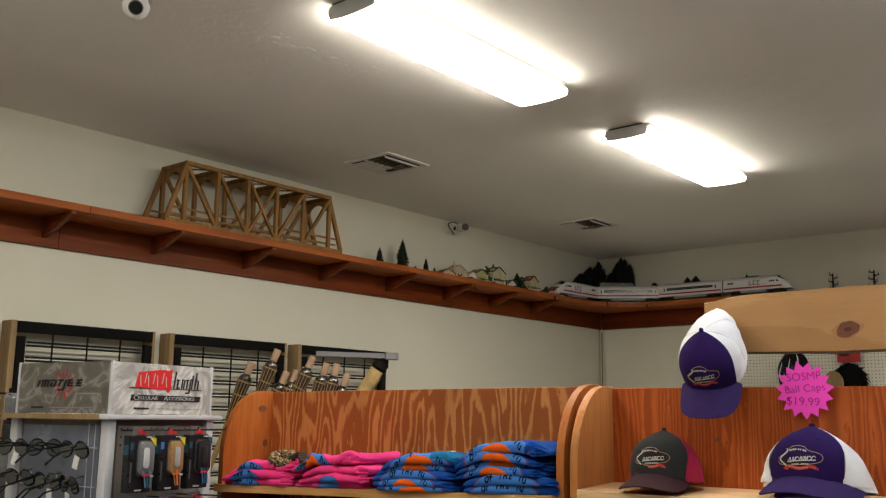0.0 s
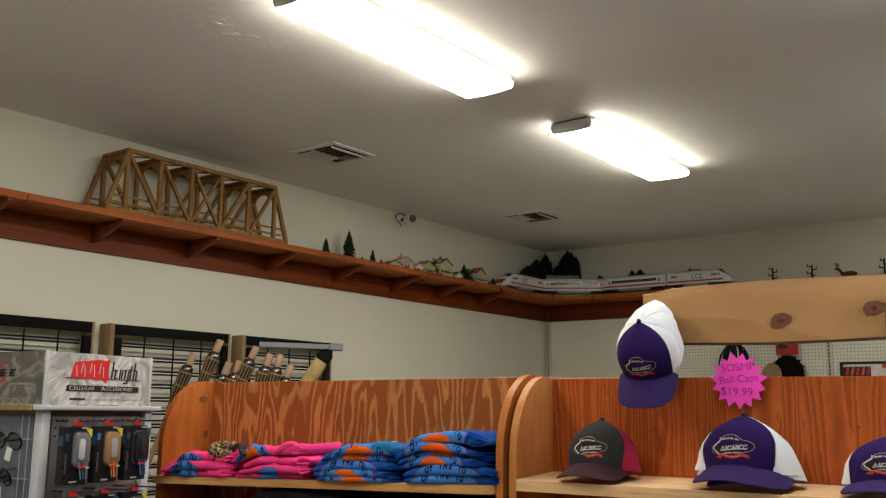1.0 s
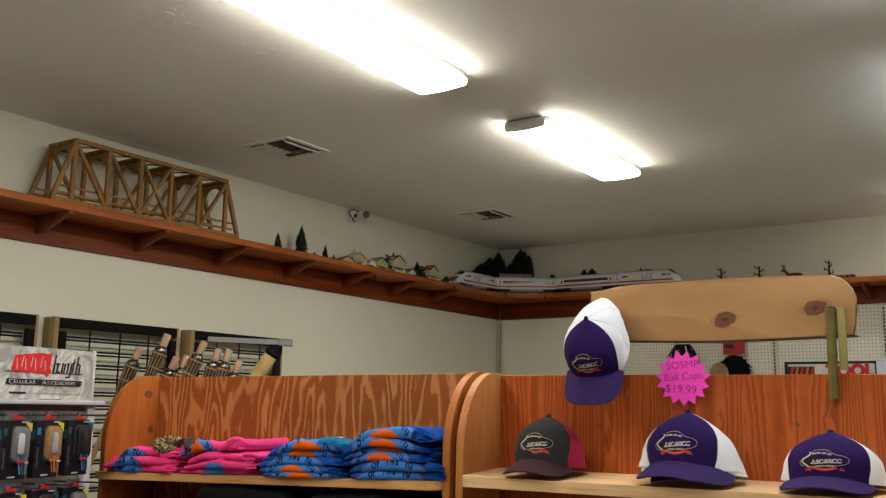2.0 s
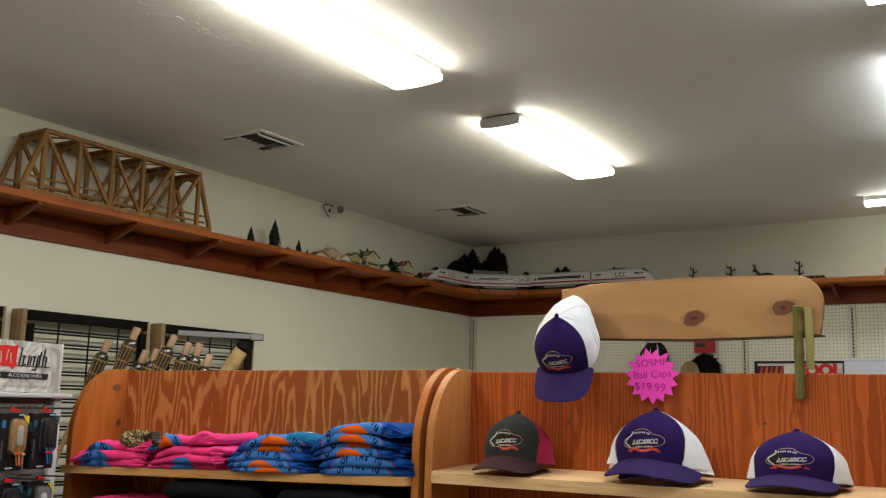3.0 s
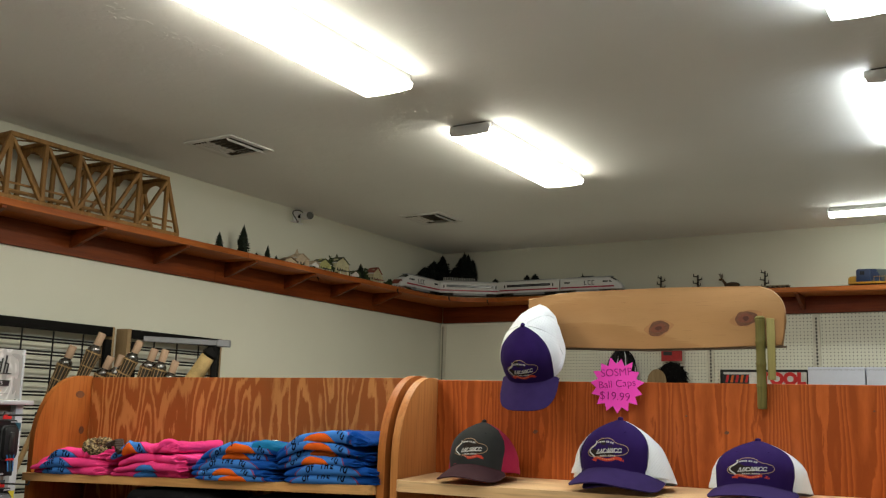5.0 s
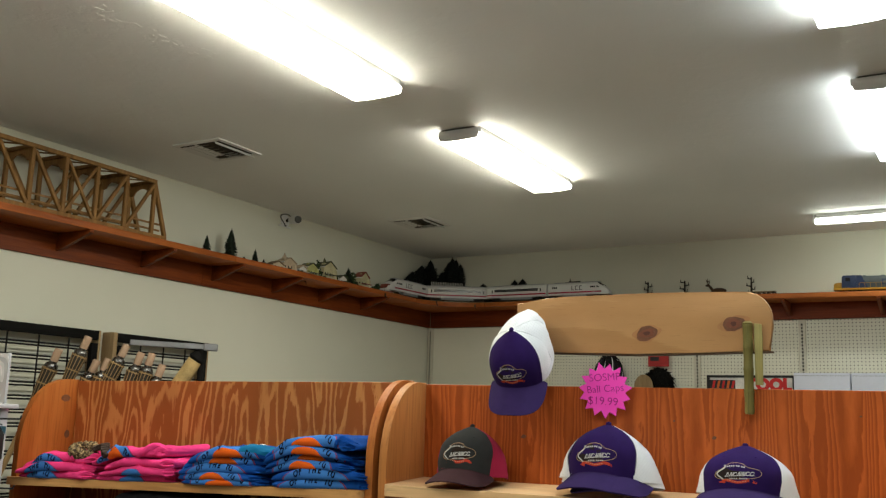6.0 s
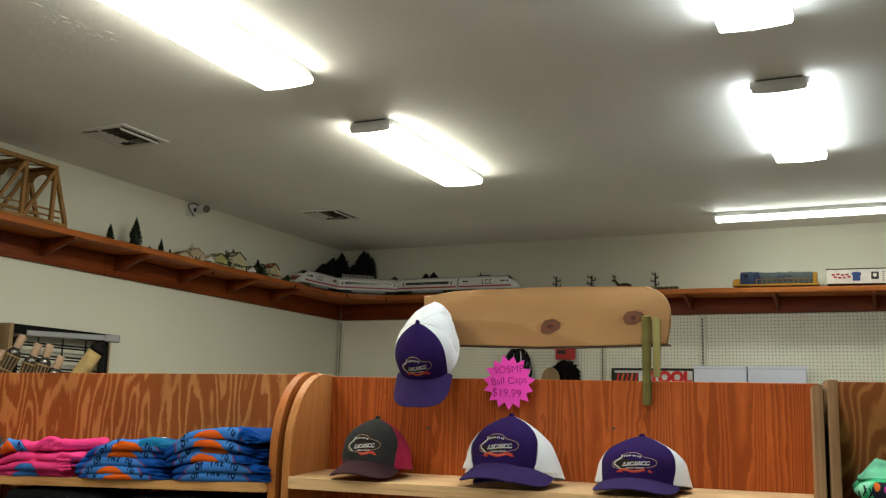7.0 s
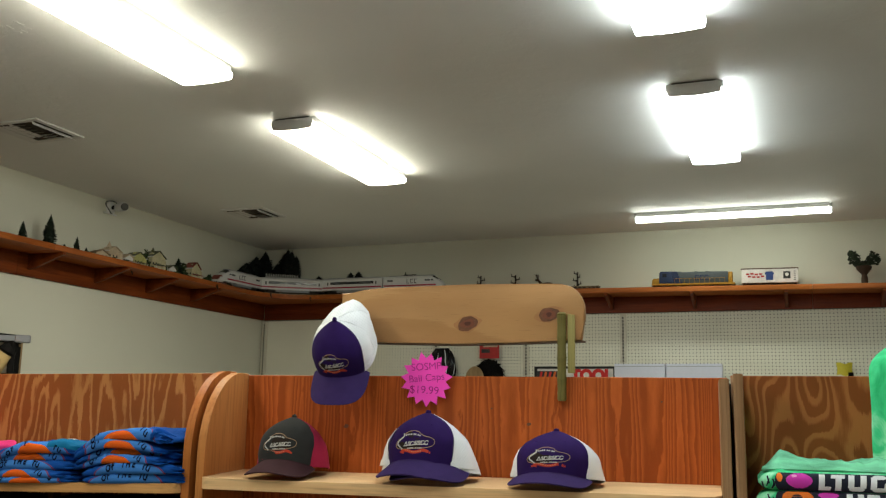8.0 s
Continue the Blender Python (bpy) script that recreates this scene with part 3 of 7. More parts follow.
def cap_mesh(name, c):
    n = Nodes(name, 0.85, spec=0.25)
    x, y, z = n.xyz()
    k = 330.0
    u = n.math("SINE", n.math("MULTIPLY", n.math("ADD", x, n.math("MULTIPLY", y, 0.8)), k * 2))
    v = n.math("SINE", n.math("MULTIPLY", n.math("ADD", z, n.math("MULTIPLY", y, 0.3)), k * 2))
    hole = n.math("GREATER_THAN", n.math("MULTIPLY", u, v), 0.55)
    big = n.noise(n.mapped(18), 1, 3)
    base = n.mix(n.ramp(big, (0.3, 0.0), (0.7, 1.0)), tuple(w * 0.88 for w in c), c)
    n.colour(n.mix(n.math("MULTIPLY", hole, 0.22), base, tuple(w * 0.5 for w in c)))
    n.bump(n.math("ADD", n.math("MULTIPLY", hole, -1), big), 0.3, 0.0015)
    return n.mat


M_purple = cap_cloth("purple_twill", (0.021, 0.0075, 0.068))
M_purple_brim = cap_cloth("purple_brim", (0.031, 0.0165, 0.078))
M_char = cap_cloth("charcoal_twill", (0.030, 0.030, 0.030))
M_maroon = cap_cloth("maroon_brim", (0.042, 0.018, 0.022))
M_whitemesh = cap_mesh("white_mesh", (0.76, 0.765, 0.785))
M_redmesh = cap_mesh("crimson_mesh", (0.36, 0.014, 0.062))
M_patch = cap_cloth("black_patch", (0.024, 0.016, 0.013), 1200)
M_piping = cap_cloth("pale_piping", (0.30, 0.27, 0.33), 1500)
M_tan = cap_cloth("tan_thread", (0.42, 0.27, 0.16), 1500)
M_thread = cap_cloth("white_thread", (0.50, 0.485, 0.46), 1500)
M_redpale = cap_cloth("pale_red_thread", (0.66, 0.26, 0.16), 1500)
M_ribbon = cap_cloth("red_thread", (0.55, 0.055, 0.03), 1500)


FRONT = radians(58)          # half the front panel's sweep
ARCH = 0.026                 # how far the brim's sides hang below its middle
BRIM_W = 0.094


def seam_at(v):
    """The front panel's edge: it leaves the button sideways and comes forward towards the brim."""
    return FRONT + radians(22) * v ** 1.4


def crown_point(phi, v, grow=1.0, flare=0.10, deep=0.0, drop=0.034, full=0.0):
    """The crown over the head: phi 0 is the front, v 0 the rim and 1 the button. The front stands up straight and
    comes in to the button like a gable; the mesh behind it slopes away and spreads at the rim."""
    f = 0.5 + 0.5 * math.cos(phi)
    side = max(0.0, min(1.0, (abs(phi) - FRONT) / (math.pi - FRONT)))
    ease = side * side * (3 - 2 * side)
    rad = 1 - v ** (4.2 - (2.1 - full) * ease)
    rad *= 1 + flare * (1 - v) ** 1.4 * math.sin(math.pi * min(1.0, side * 1.6 + 0.0)) ** 0.7 if side > 0 else 1
    a, b = 0.094, 0.096 + (0.030 + deep) * ease
    c, s = math.cos(phi), math.sin(phi)
    x = a * math.copysign(abs(s) ** 0.93, s) * rad
    y = -b * math.copysign(abs(c) ** 0.93, c) * rad
    low = -ARCH * (min(abs(a * s), 0.08) / BRIM_W) ** 2 - drop * ease
    h = 0.119
    z = low * (1 - v) ** 1.2 + h * v - 0.006 * ease * math.sin(math.pi * v)
    n = Vector((x / a, y / b, 0.25 + v * 0.6)).normalized()
    return Vector((x, y, z)) + n * (grow - 1.0) * 0.1


def ball_cap(m, label, cloth, mesh, brim, stacked=0, piping=None, flare=0.10, deep=0.0, drop=0.034, droop=0.030, dents=0.0, full=0.0, resting=True):
    piping = piping or M_piping

    def brim_point(u, v):
        s = u * 2 - 1
        p0 = crown_point(s * FRONT * 1.04, 0.0, 0.99)
        q = s * math.pi / 2
        p1 = Vector((BRIM_W * math.copysign(abs(math.sin(q)) ** 0.85, q), -0.050 - 0.120 * max(0.0, math.cos(q)) ** 0.62, 0))
        p = p0.lerp(p1, v)
        out = math.hypot(p.x - p0.x, p.y - p0.y) / 0.070
        p.z = p0.z - ARCH * ((p.x / BRIM_W) ** 2 - (p0.x / BRIM_W) ** 2) - droop * out - 0.004 * out * out
        return p
    if resting:
        # a standing cap rests on the lowest part of its brim
        low = min(brim_point(j / 40, 1.0).z for j in range(41)) - 0.0045 - 0.006 * stacked
        m = m @ Matrix.Translation((0, 0, -low))
    cap = thing("ball_cap", m, label, "ball cap", "ball caps")
    seed = len(label) * 1.3

    def wob(p):
        return p + Vector((0.0016, 0.0016, 0.001)) * noise.noise(p * 38 + Vector((seed, seed, seed)))

    def soft(phi, v, grow=1.0):
        """The mesh sags and creases where nothing stiffens it."""
        p = crown_point(phi, v, grow, flare, deep, drop, full)
        side = max(0.0, (abs(phi) - FRONT) / (math.pi - FRONT))
        k = min(1.0, side * 3) * math.sin(math.pi * min(1.0, v * 0.9 + 0.08))
        fold = noise.noise(Vector((phi * 2.6, v * 3.0, seed))) + 0.5 * noise.noise(Vector((phi * 6.0, v * 5.0, seed + 4)))
        return p + Vector((p.x, p.y, 0)).normalized() * (dents * k * fold) if (p.x or p.y) else p

    part("front_panel", sheet(lambda u, v: wob(crown_point((u * 2 - 1) * seam_at(v), v * 0.985)), 28, 18, -0.0015), cloth, cap, smooth=60)

    def around(u, v=0.0):
        q = seam_at(v) + u * 2 * (math.pi - seam_at(v))
        return q if q <= math.pi else q - 2 * math.pi
    part("back_mesh", sheet(lambda u, v: wob(soft(around(u, v), v * 0.985, 0.994)), 48, 18, -0.0012), mesh, cap, "woven mesh back", smooth=60)
    part("button", lathe([(0.006, -0.003), (0.0075, 0.001), (0.0055, 0.005), (0.001, 0.0065)], 12, Matrix.Translation((0, 0, 0.1195))), cloth, cap, "covered top button")

    def cord(pts, r, mat, nm, text, seg=5):
        bm = bmesh.new()
        for a, b in zip(pts, pts[1:]):
            add_rod(bm, a, b, r, seg=seg)
        part(nm, bm, mat, cap, text)

    for s in (-1, 1):
        cord([crown_point(s * seam_at(k / 16), k / 16 * 0.97, 1.004) for k in range(17)], 0.0012, piping, "seam", "pale piped seam")
    cord([crown_point((k / 24 * 2 - 1) * FRONT, 0.02, 1.008) for k in range(25)], 0.0014, brim, "seam", "corded seam above the brim")
    cord([crown_point((k / 24 * 2 - 1) * FRONT * 0.98, 0.055, 1.004) for k in range(25)], 0.0006, piping, "stitching", "pale stitching above the brim")
    for q in (100, 140, 180, -140, -100):
        cord([soft(radians(q), k / 14 * 0.96, 1.003) for k in range(15)], 0.0015, mesh, "seam", "seam between mesh panels", 6)
    # a folded band round the mesh's rim
    part("rim_band", sheet(lambda u, v: soft(around(u), 0.01 + 0.10 * v, 1.006), 48, 3, -0.0012), mesh, cap, "sewn band round the rim", smooth=60)

    for k in range(stacked + 1):
        off = pose(0.020 * k, 0.012 * k, -0.0060 * k, 0, 0, 7 * k)
        part("brim", moved(sheet(brim_point, 36, 10, -0.0035), off), brim, cap, "arched brim with stitched rows", smooth=60)
    for k in range(5):
        cord([brim_point(0.10 + 0.80 * j / 26, 0.40 + 0.13 * k) + Vector((0, 0, 0.0010)) for j in range(27)], 0.0006, brim, "stitching", "row of brim stitching", 4)
    for k in range(stacked):
        # the cap underneath shows the rim of its mesh below the upper one
        off = pose(0.004, 0.004, -0.010 * (k + 1), 0, 0, 3)
        part("lower_mesh", moved(sheet(lambda u, v: soft(around(u), v * 0.32, 0.990), 48, 6, -0.0012), off), mesh, cap, "mesh of the cap underneath", smooth=60)

    # the stitched badge: an arched dark patch with a tan outline, pale cursive strokes and a red ribbon
    def on(x, z, lift):
        v = max(0.0, min(0.96, (z + 0.004) / 0.119))
        rad = 1 - v ** 4.2
        q = min(0.97, abs(x) / (0.094 * rad)) ** (1 / 0.93)
        return crown_point(math.copysign(math.asin(q), x), v, lift)

    def stitched(x, z, lift):
        return on(x * 0.97, 0.040 + (z - 0.038) * 1.10, lift)

    def badge(poly, lift, mat, nm, text):
        bm = bmesh.new()
        cx, cz = sum(p[0] for p in poly) / len(poly), sum(p[1] for p in poly) / len(poly)
        rings = [[bm.verts.new(stitched(cx + (x - cx) * k / 6, cz + (z - cz) * k / 6, lift)) for x, z in poly] for k in range(1, 7)]
        mid = bm.verts.new(stitched(cx, cz, lift))
        n = len(poly)
        for j in range(n):
            bm.faces.new((mid, rings[0][j], rings[0][(j + 1) % n]))
            for a, b in zip(rings, rings[1:]):
                bm.faces.new((a[j], a[(j + 1) % n], b[(j + 1) % n], b[j]))
        return part(nm, bm, mat, cap, text, smooth=60)

    BZ = 0.038

    def arch(k):
        """A long rounded patch with a hump to one side of its middle, as the badge has."""
        pts = []
        for j in range(48):
            a = 2 * math.pi * j / 48
            c = math.cos(a)
            x, z = 0.053 * math.copysign(abs(c) ** 0.75, c), 0.0145 * math.copysign(abs(math.sin(a)) ** 0.85, math.sin(a))
            if z > 0:
                z += 0.0125 * math.exp(-((x + 0.006) / 0.024) ** 4)
            pts.append((x * k, BZ + 0.08 * x * k + z * k))
        return pts

    def thread(pts, w, mat, nm, text, lift=1.030, closed=False):
        """A flat embroidered line of width w along points of the front panel."""
        if closed:
            pts = pts + [pts[0]]
        bm = bmesh.new()
        rows = []
        for j, (x, z) in enumerate(pts):
            (xa, za), (xb, zb) = pts[max(0, j - 1)], pts[min(len(pts) - 1, j + 1)]
            d = Vector((xb - xa, zb - za)).normalized() * w / 2 if (xa, za) != (xb, zb) else Vector((0, w / 2))
            rows.append((bm.verts.new(stitched(x - d.y, z + d.x, lift)), bm.verts.new(stitched(x + d.y, z - d.x, lift))))
        for a, b in zip(rows, rows[1:]):
            bm.faces.new((a[0], b[0], b[1], a[1]))
        part(nm, bm, mat, cap, text, smooth=60)

    def base(x):
        return BZ - 0.0085 + 0.10 * (x + 0.02)
    badge(arch(1.0), 1.014, M_patch, "badge", "black embroidered badge")
    thread(arch(0.965), 0.0012, M_tan, "badge_border", "thin tan outline of the badge", 1.022, True)
    # a tall double curve that breaks out of the patch, then short upright and round strokes on a rising line
    curl = []
    for j in range(29):
        q = j / 28
        curl.append((-0.0350 + 0.0085 * math.sin(2 * math.pi * q * 1.06 + 0.8) * (1.05 - 0.1 * q) - 0.003 * q, BZ + 0.0190 - 0.0350 * q))
    thread(curl, 0.0030, M_thread, "script_stroke", "pale embroidered curl")
    for k, (gap, tall, round_) in enumerate(((0.0078, 0.0100, 0), (0.0092, 0.0100, 0), (0.0084, 0.0092, 1), (0.0088, 0.0100, 0), (0.0088, 0.0100, 0), (0.0084, 0.0096, 1), (0.0080, 0.0096, 1))):
        x0 = -0.0255 + 0.0089 * k
        z0 = base(x0)
        if round_:
            pts = [(x0 + 0.0035 + 0.0036 * math.cos(a), z0 + tall / 2 + tall * 0.48 * math.sin(a)) for a in (0.4 + 5.6 * j / 14 for j in range(15))]
        else:
            pts = [(x0 + gap * 0.9 * j / 14, z0 + tall * (0.5 - 0.5 * math.cos(2 * math.pi * j / 14 * (1.5 if k else 1.0)))) for j in range(15)]
        thread([(x + (z - z0) * 0.28, z) for x, z in pts], 0.0018, M_thread, "script_stroke", "pale embroidered stroke")
        thread([(x0 - 0.001, z0 + 0.0006), (x0 + 0.009, z0 + 0.0015)], 0.0017, M_thread, "script_stroke", "pale joining stroke", 1.029)
    for k in range(8):
        x = -0.0225 + k * 0.0046 + (0.002 if k > 3 else 0) + (0.002 if k > 5 else 0)
        thread([(x, BZ + 0.0175 - 7.0 * (x + 0.004) ** 2), (x + 0.0030, BZ + 0.0180 - 7.0 * (x + 0.006) ** 2)], 0.0036, M_thread, "script_stroke", "small pale bar above the strokes")
    for k in range(8):
        x = -0.016 + k * 0.0046 + (0.003 if k > 3 else 0)
        thread([(x, BZ - 0.0128 + 0.05 * x), (x + 0.0030, BZ - 0.0126 + 0.05 * x)], 0.0030, M_thread, "script_stroke", "small pale bar below the strokes")
    thread([(-0.034 + 0.072 * j / 18, BZ - 0.0195 + 0.0022 * math.sin(j * 0.5 + 0.4) + 0.0014 * (j > 13)) for j in range(19)], 0.0066, M_ribbon, "ribbon", "red embroidered ribbon", 1.020)
    thread([(-0.040 + 0.014 * j / 4, BZ - 0.0225 + 0.0012 * math.sin(j)) for j in range(5)], 0.0042, M_ribbon, "ribbon", "red tail of the ribbon", 1.018)
    thread([(0.028 + 0.014 * j / 4, BZ - 0.0180 + 0.0016 * math.sin(j * 1.3)) for j in range(5)], 0.0042, M_ribbon, "ribbon", "red tail of the ribbon", 1.018)
    for k in range(8):
        x = -0.022 + k * 0.0056
        zz = BZ - 0.0193 + 0.0020 * math.sin((x + 0.034) / 0.004 * 0.5 + 0.4)
        thread([(x, zz), (x + 0.0032, zz + 0.0002)], 0.0020, M_redpale, "ribbon_mark", "paler bar on the ribbon", 1.026)
    # two stitched eyelets high on the panel
    for s in (-1, 1):
        c = on(0.034 * s, 0.084, 1.006)
        part("eyelet", lathe([(0.0016, 0.0), (0.0026, 0.0012), (0.0036, 0.0)], 10, Matrix.Translation(c) @ pose(0, 0, 0, 75, 0, 25 * s)), cloth, cap, "stitched eyelet")
    return cap


def scaled(x, y, z):
    return Matrix.Diagonal((x, y, z, 1))


ON_SHELF = SZ2 + 0.0008 - NOD * 0.115
DIP = math.degrees(NOD) * 0.35
ball_cap(BENCH @ pose(0.109, -0.142, ON_SHELF, DIP, 0, -2) @ scaled(0.98, 0.98, 0.98), "charcoal trucker cap with crimson mesh back", M_char, M_redmesh, M_maroon, 0, M_redmesh, 0.08, 0.008, 0.026, 0.024)
ball_cap(BENCH @ pose(0.512, -0.150, ON_SHELF, DIP, 0, -8) @ scaled(1.10, 0.97, 1.04), "purple trucker cap with white mesh, stacked on another", M_purple, M_whitemesh, M_purple_brim, 1, None, 0.36, 0.015, 0.034, 0.026, 0.003, 0.2)
ball_cap(BENCH @ pose(0.864, -0.146, ON_SHELF, DIP, 0, -5) @ scaled(1.10, 1.04, 0.86), "purple trucker cap with white mesh back, on the shelf", M_purple, M_whitemesh, M_purple_brim, 0, None, 0.20, 0.0, 0.040, 0.018, 0.003)
ball_cap(BENCH @ pose(0.2587, -0.153, 1.7245, 48, 0, 3) @ scaled(0.861, 1.03, 1.057), "purple and white trucker cap hanging from the top edge", M_purple, M_whitemesh, M_purple_brim, 0, None, 0.04, 0.05, 0.02, 0.020, 0.006, 1.6, False)

# ---- folded shirts ----
def jersey(name, c, dark=0.8):
    n = Nodes(name, 0.88, spec=0.12)
    folds = n.noise(n.mapped((10, 22, 40)), 1, 4)
    knit = n.noise(n.mapped(900), 1, 2)
    # dips of the fold relief are also darkened in the colour
    n.colour(n.mix(n.ramp(folds, (0.32, 0.0), (0.68, 1.0)), tuple(k * dark for k in c), c))
    n.bump(n.math("ADD", n.math("MULTIPLY", folds, 2.0), n.math("MULTIPLY", knit, 0.2)), 0.55, 0.004)
    return n.mat


M_jersey_pink = jersey("pink_jersey", (0.80, 0.048, 0.225), 0.75)
M_jersey_blue = jersey("blue_jersey", (0.006, 0.070, 0.335), 0.7)
M_print_sky = jersey("sky_print", (0.050, 0.195, 0.57))
M_print_sun = jersey("sun_print", (0.80, 0.125, 0.012))
M_print_edge = jersey("mauve_print_edge", (0.20, 0.055, 0.13))
M_print_ink = jersey("ink_print", (0.006, 0.010, 0.035))
M_teal = jersey("teal_lining", (0.006, 0.125, 0.27))


def shirt_surface(w, d, h, seed, lo=0.0, hi=0.0, loose=1.0, wedge=0.0, below=0.0):
    """A folded shirt as a soft slab with a round front fold, drooping ends and creases; its front is at -y.
    Gives the point for x from -1 to 1 and the way s in metres round it, from under the front fold upwards.
    lo and hi: how far its under and upper side hump in the middle. wedge: how far the whole stack thins out
    towards its left end, below: the height of the stack under this shirt."""
    rng = random.Random(seed)
    ph = rng.random() * 20
    lean = rng.uniform(-0.3, 0.3)
    skew = rng.uniform(-0.10, 0.10)
    r = h / 2
    bend, flat = math.pi * r, d - h
    def f(x, s, lift=0.0):
        if s <= bend:
            a = s / r - math.pi / 2
            yy, zz, n = -flat / 2 - r * math.cos(a), r * math.sin(a), Vector((0, -math.cos(a), math.sin(a)))
        elif s <= bend + flat:
            yy, zz, n = -flat / 2 + (s - bend), r, Vector((0, 0, 1))
        elif s <= 2 * bend + flat:
            a = (s - bend - flat) / r
            yy, zz, n = flat / 2 + r * math.sin(a), r * math.cos(a), Vector((0, math.sin(a), math.cos(a)))
        else:
            yy, zz, n = flat / 2 - (s - 2 * bend - flat), -r, Vector((0, 0, -1))
        front = max(0.0, min(1.0, 0.5 - yy / d))
        e = max(0.0, abs(x) - 0.80) / 0.20
        end = max(0.30, math.sqrt(max(0.0, 1 - e * e * 0.92)))
        up = 0.5 + zz / h
        hump = (lo + (hi - lo) * up) * math.cos(max(-1, min(1, (x - lean) * 0.85)) * math.pi / 2) ** 0.8
        q = Vector((x * 2.2 + yy * 3, yy * 9, ph))
        k, k2 = noise.noise(q), noise.noise(q * 2.7)
        ridge = 1 - abs(noise.noise(Vector((x * 1.7 + yy * 6, yy * 4, ph + 5)))) * 2.0
        p = Vector((x * w / 2, yy, r + zz * end + hump))
        p.z += (0.006 * k + 0.0025 * k2 + 0.005 * max(0, ridge) ** 2 - 0.002) * up * loose
        p.z -= 0.003 * e * up
        p.y += (0.013 * noise.noise(Vector((x * 2.0, ph, 0))) + 0.004 * noise.noise(Vector((x * 5, ph, 3)))) * front * loose
        p.y += 0.022 * e * e * (front - 0.5) * 2
        p.x += skew * yy
        # the open side shows the folded layers as grooves
        if x > 0.6:
            g = min(1.0, (x - 0.6) / 0.3)
            p.z += 0.0032 * g * math.sin(zz / h * 15 + ph) * loose
            p.x -= 0.013 * g * (0.5 + 0.5 * math.cos(zz / h * 19 + ph))
        thin = wedge * max(0.0, min(1.0, (-x - 0.25) / 0.75)) ** 1.3
        p.z = max(p.z, 0.0004) * (1 - thin) - below * thin
        return p + n * lift
    f.stops = [bend * k / 12 for k in range(12)] + [bend + flat * k / 12 for k in range(12)]
    f.stops += [bend + flat + bend * k / 6 for k in range(6)] + [2 * bend + flat + flat * k / 5 for k in range(6)]
    return f


def shirt_body(f):
    stops = f.stops
    bm = sheet(lambda u, v: f(u * 2 - 1, stops[round(v * (len(stops) - 1))]), 46, len(stops) - 1)
    bmesh.ops.remove_doubles(bm, verts=bm.verts, dist=0.0002)
    bmesh.ops.holes_fill(bm, edges=[e for e in bm.edges if e.is_boundary])
    return bm


def dome(f, w, cx, wide, rise, lift):
    """A printed dome on the front fold, wide to each side and rising by rise from under the fold."""
    def g(u, v):
        x = 2 * u - 1
        return f((cx + wide * x) / (w / 2), 0.002 + v * rise * math.sqrt(max(0.0, 1 - x * x)), lift)
    return sheet(g, 36, 20, -0.0003)


def shirt_print(s, f, w, style, cx, h):
    kind, wide, rise = style
    if kind == "bare":
        return
    part("print_edge", dome(f, w, cx, wide * 1.05, rise * 1.05, 0.0008), M_print_edge, s, "mauve outline of the print", smooth=60)
    part("print_ground", dome(f, w, cx, wide, rise, 0.0014), M_print_sky, s, "light blue printed arch", smooth=60)
    if kind == "sun":
        part("sun_print", dome(f, w, cx, wide * 0.47, min(rise * 0.8, h * 1.12), 0.0020), M_print_sun, s, "orange printed sun", smooth=60)
    if kind == "patch" and wide < 0.05:
        return
    text = "OF THE TU" if kind != "patch" else "THE TU"
    n = len(text)
    for j, ch in enumerate(text):
        if ch == " " or (kind == "sun" and ch in "HE"):
            continue
        # round the sun the letters crowd to both sides of it
        th = radians((-48 + 96 * (j + 0.5) / n) * (1.45 if kind == "sun" else 1.0))
        x0, s0 = cx + wide * 0.82 * math.sin(th), rise * 0.76 * math.cos(th)
        glyph = letters(ch, 0.0185, 0.0002, thin=-0.0009)
        bmesh.ops.triangulate(glyph, faces=glyph.faces)
        bmesh.ops.subdivide_edges(glyph, edges=glyph.edges, cuts=1)
        c, sn = math.cos(-th * 0.6), math.sin(-th * 0.6)
        for v in glyph.verts:
            lx, lz = v.co.x, v.co.z
            v.co = f((x0 + lx * c - lz * sn) / (w / 2), max(0.0, s0 + lx * sn + lz * c), 0.0030)
        part("lettering", glyph, M_print_ink, s, "dark printed letter", smooth=0)


SMALL = ("patch", 0.045, 0.022)
SUN, ARCH_PRINT, BARE = ("sun", 0.112, 0.044), ("arch", 0.112, 0.034), ("bare", 0, 0)


def shirt_stack(u, z, w, d, layers, cloth, label, seed, tilt=0.0, v=-0.163, hump=0.012, loose=1.0, wedge=0.0):
    """layers: (height, print style, shift of the print) from below."""
    rng = random.Random(seed)
    top = z
    n = len(layers)
    for k, (h, style, cx) in enumerate(layers):
        h *= 0.95
        m = BENCH @ pose(u + rng.uniform(-0.018, 0.018), v + rng.uniform(-0.016, 0.012), top + 0.0006, 0, tilt, rng.uniform(-6, 6))
        s = thing("folded_shirt", m, label, "folded shirt", "folded shirts")
        ww = w * rng.uniform(0.95, 1.03)
        f = shirt_surface(ww, d, h * 1.01, seed * 31 + k, hump * k / n, hump * (k + 1) / n, loose * (1.25 if k == n - 1 else 0.8 + 0.3 * rng.random()), wedge, top - z)
        part("folded_cloth", shirt_body(f), cloth, s, smooth=80)
        shirt_print(s, f, ww, style, cx, h)
        top += h
    return s, f, ww


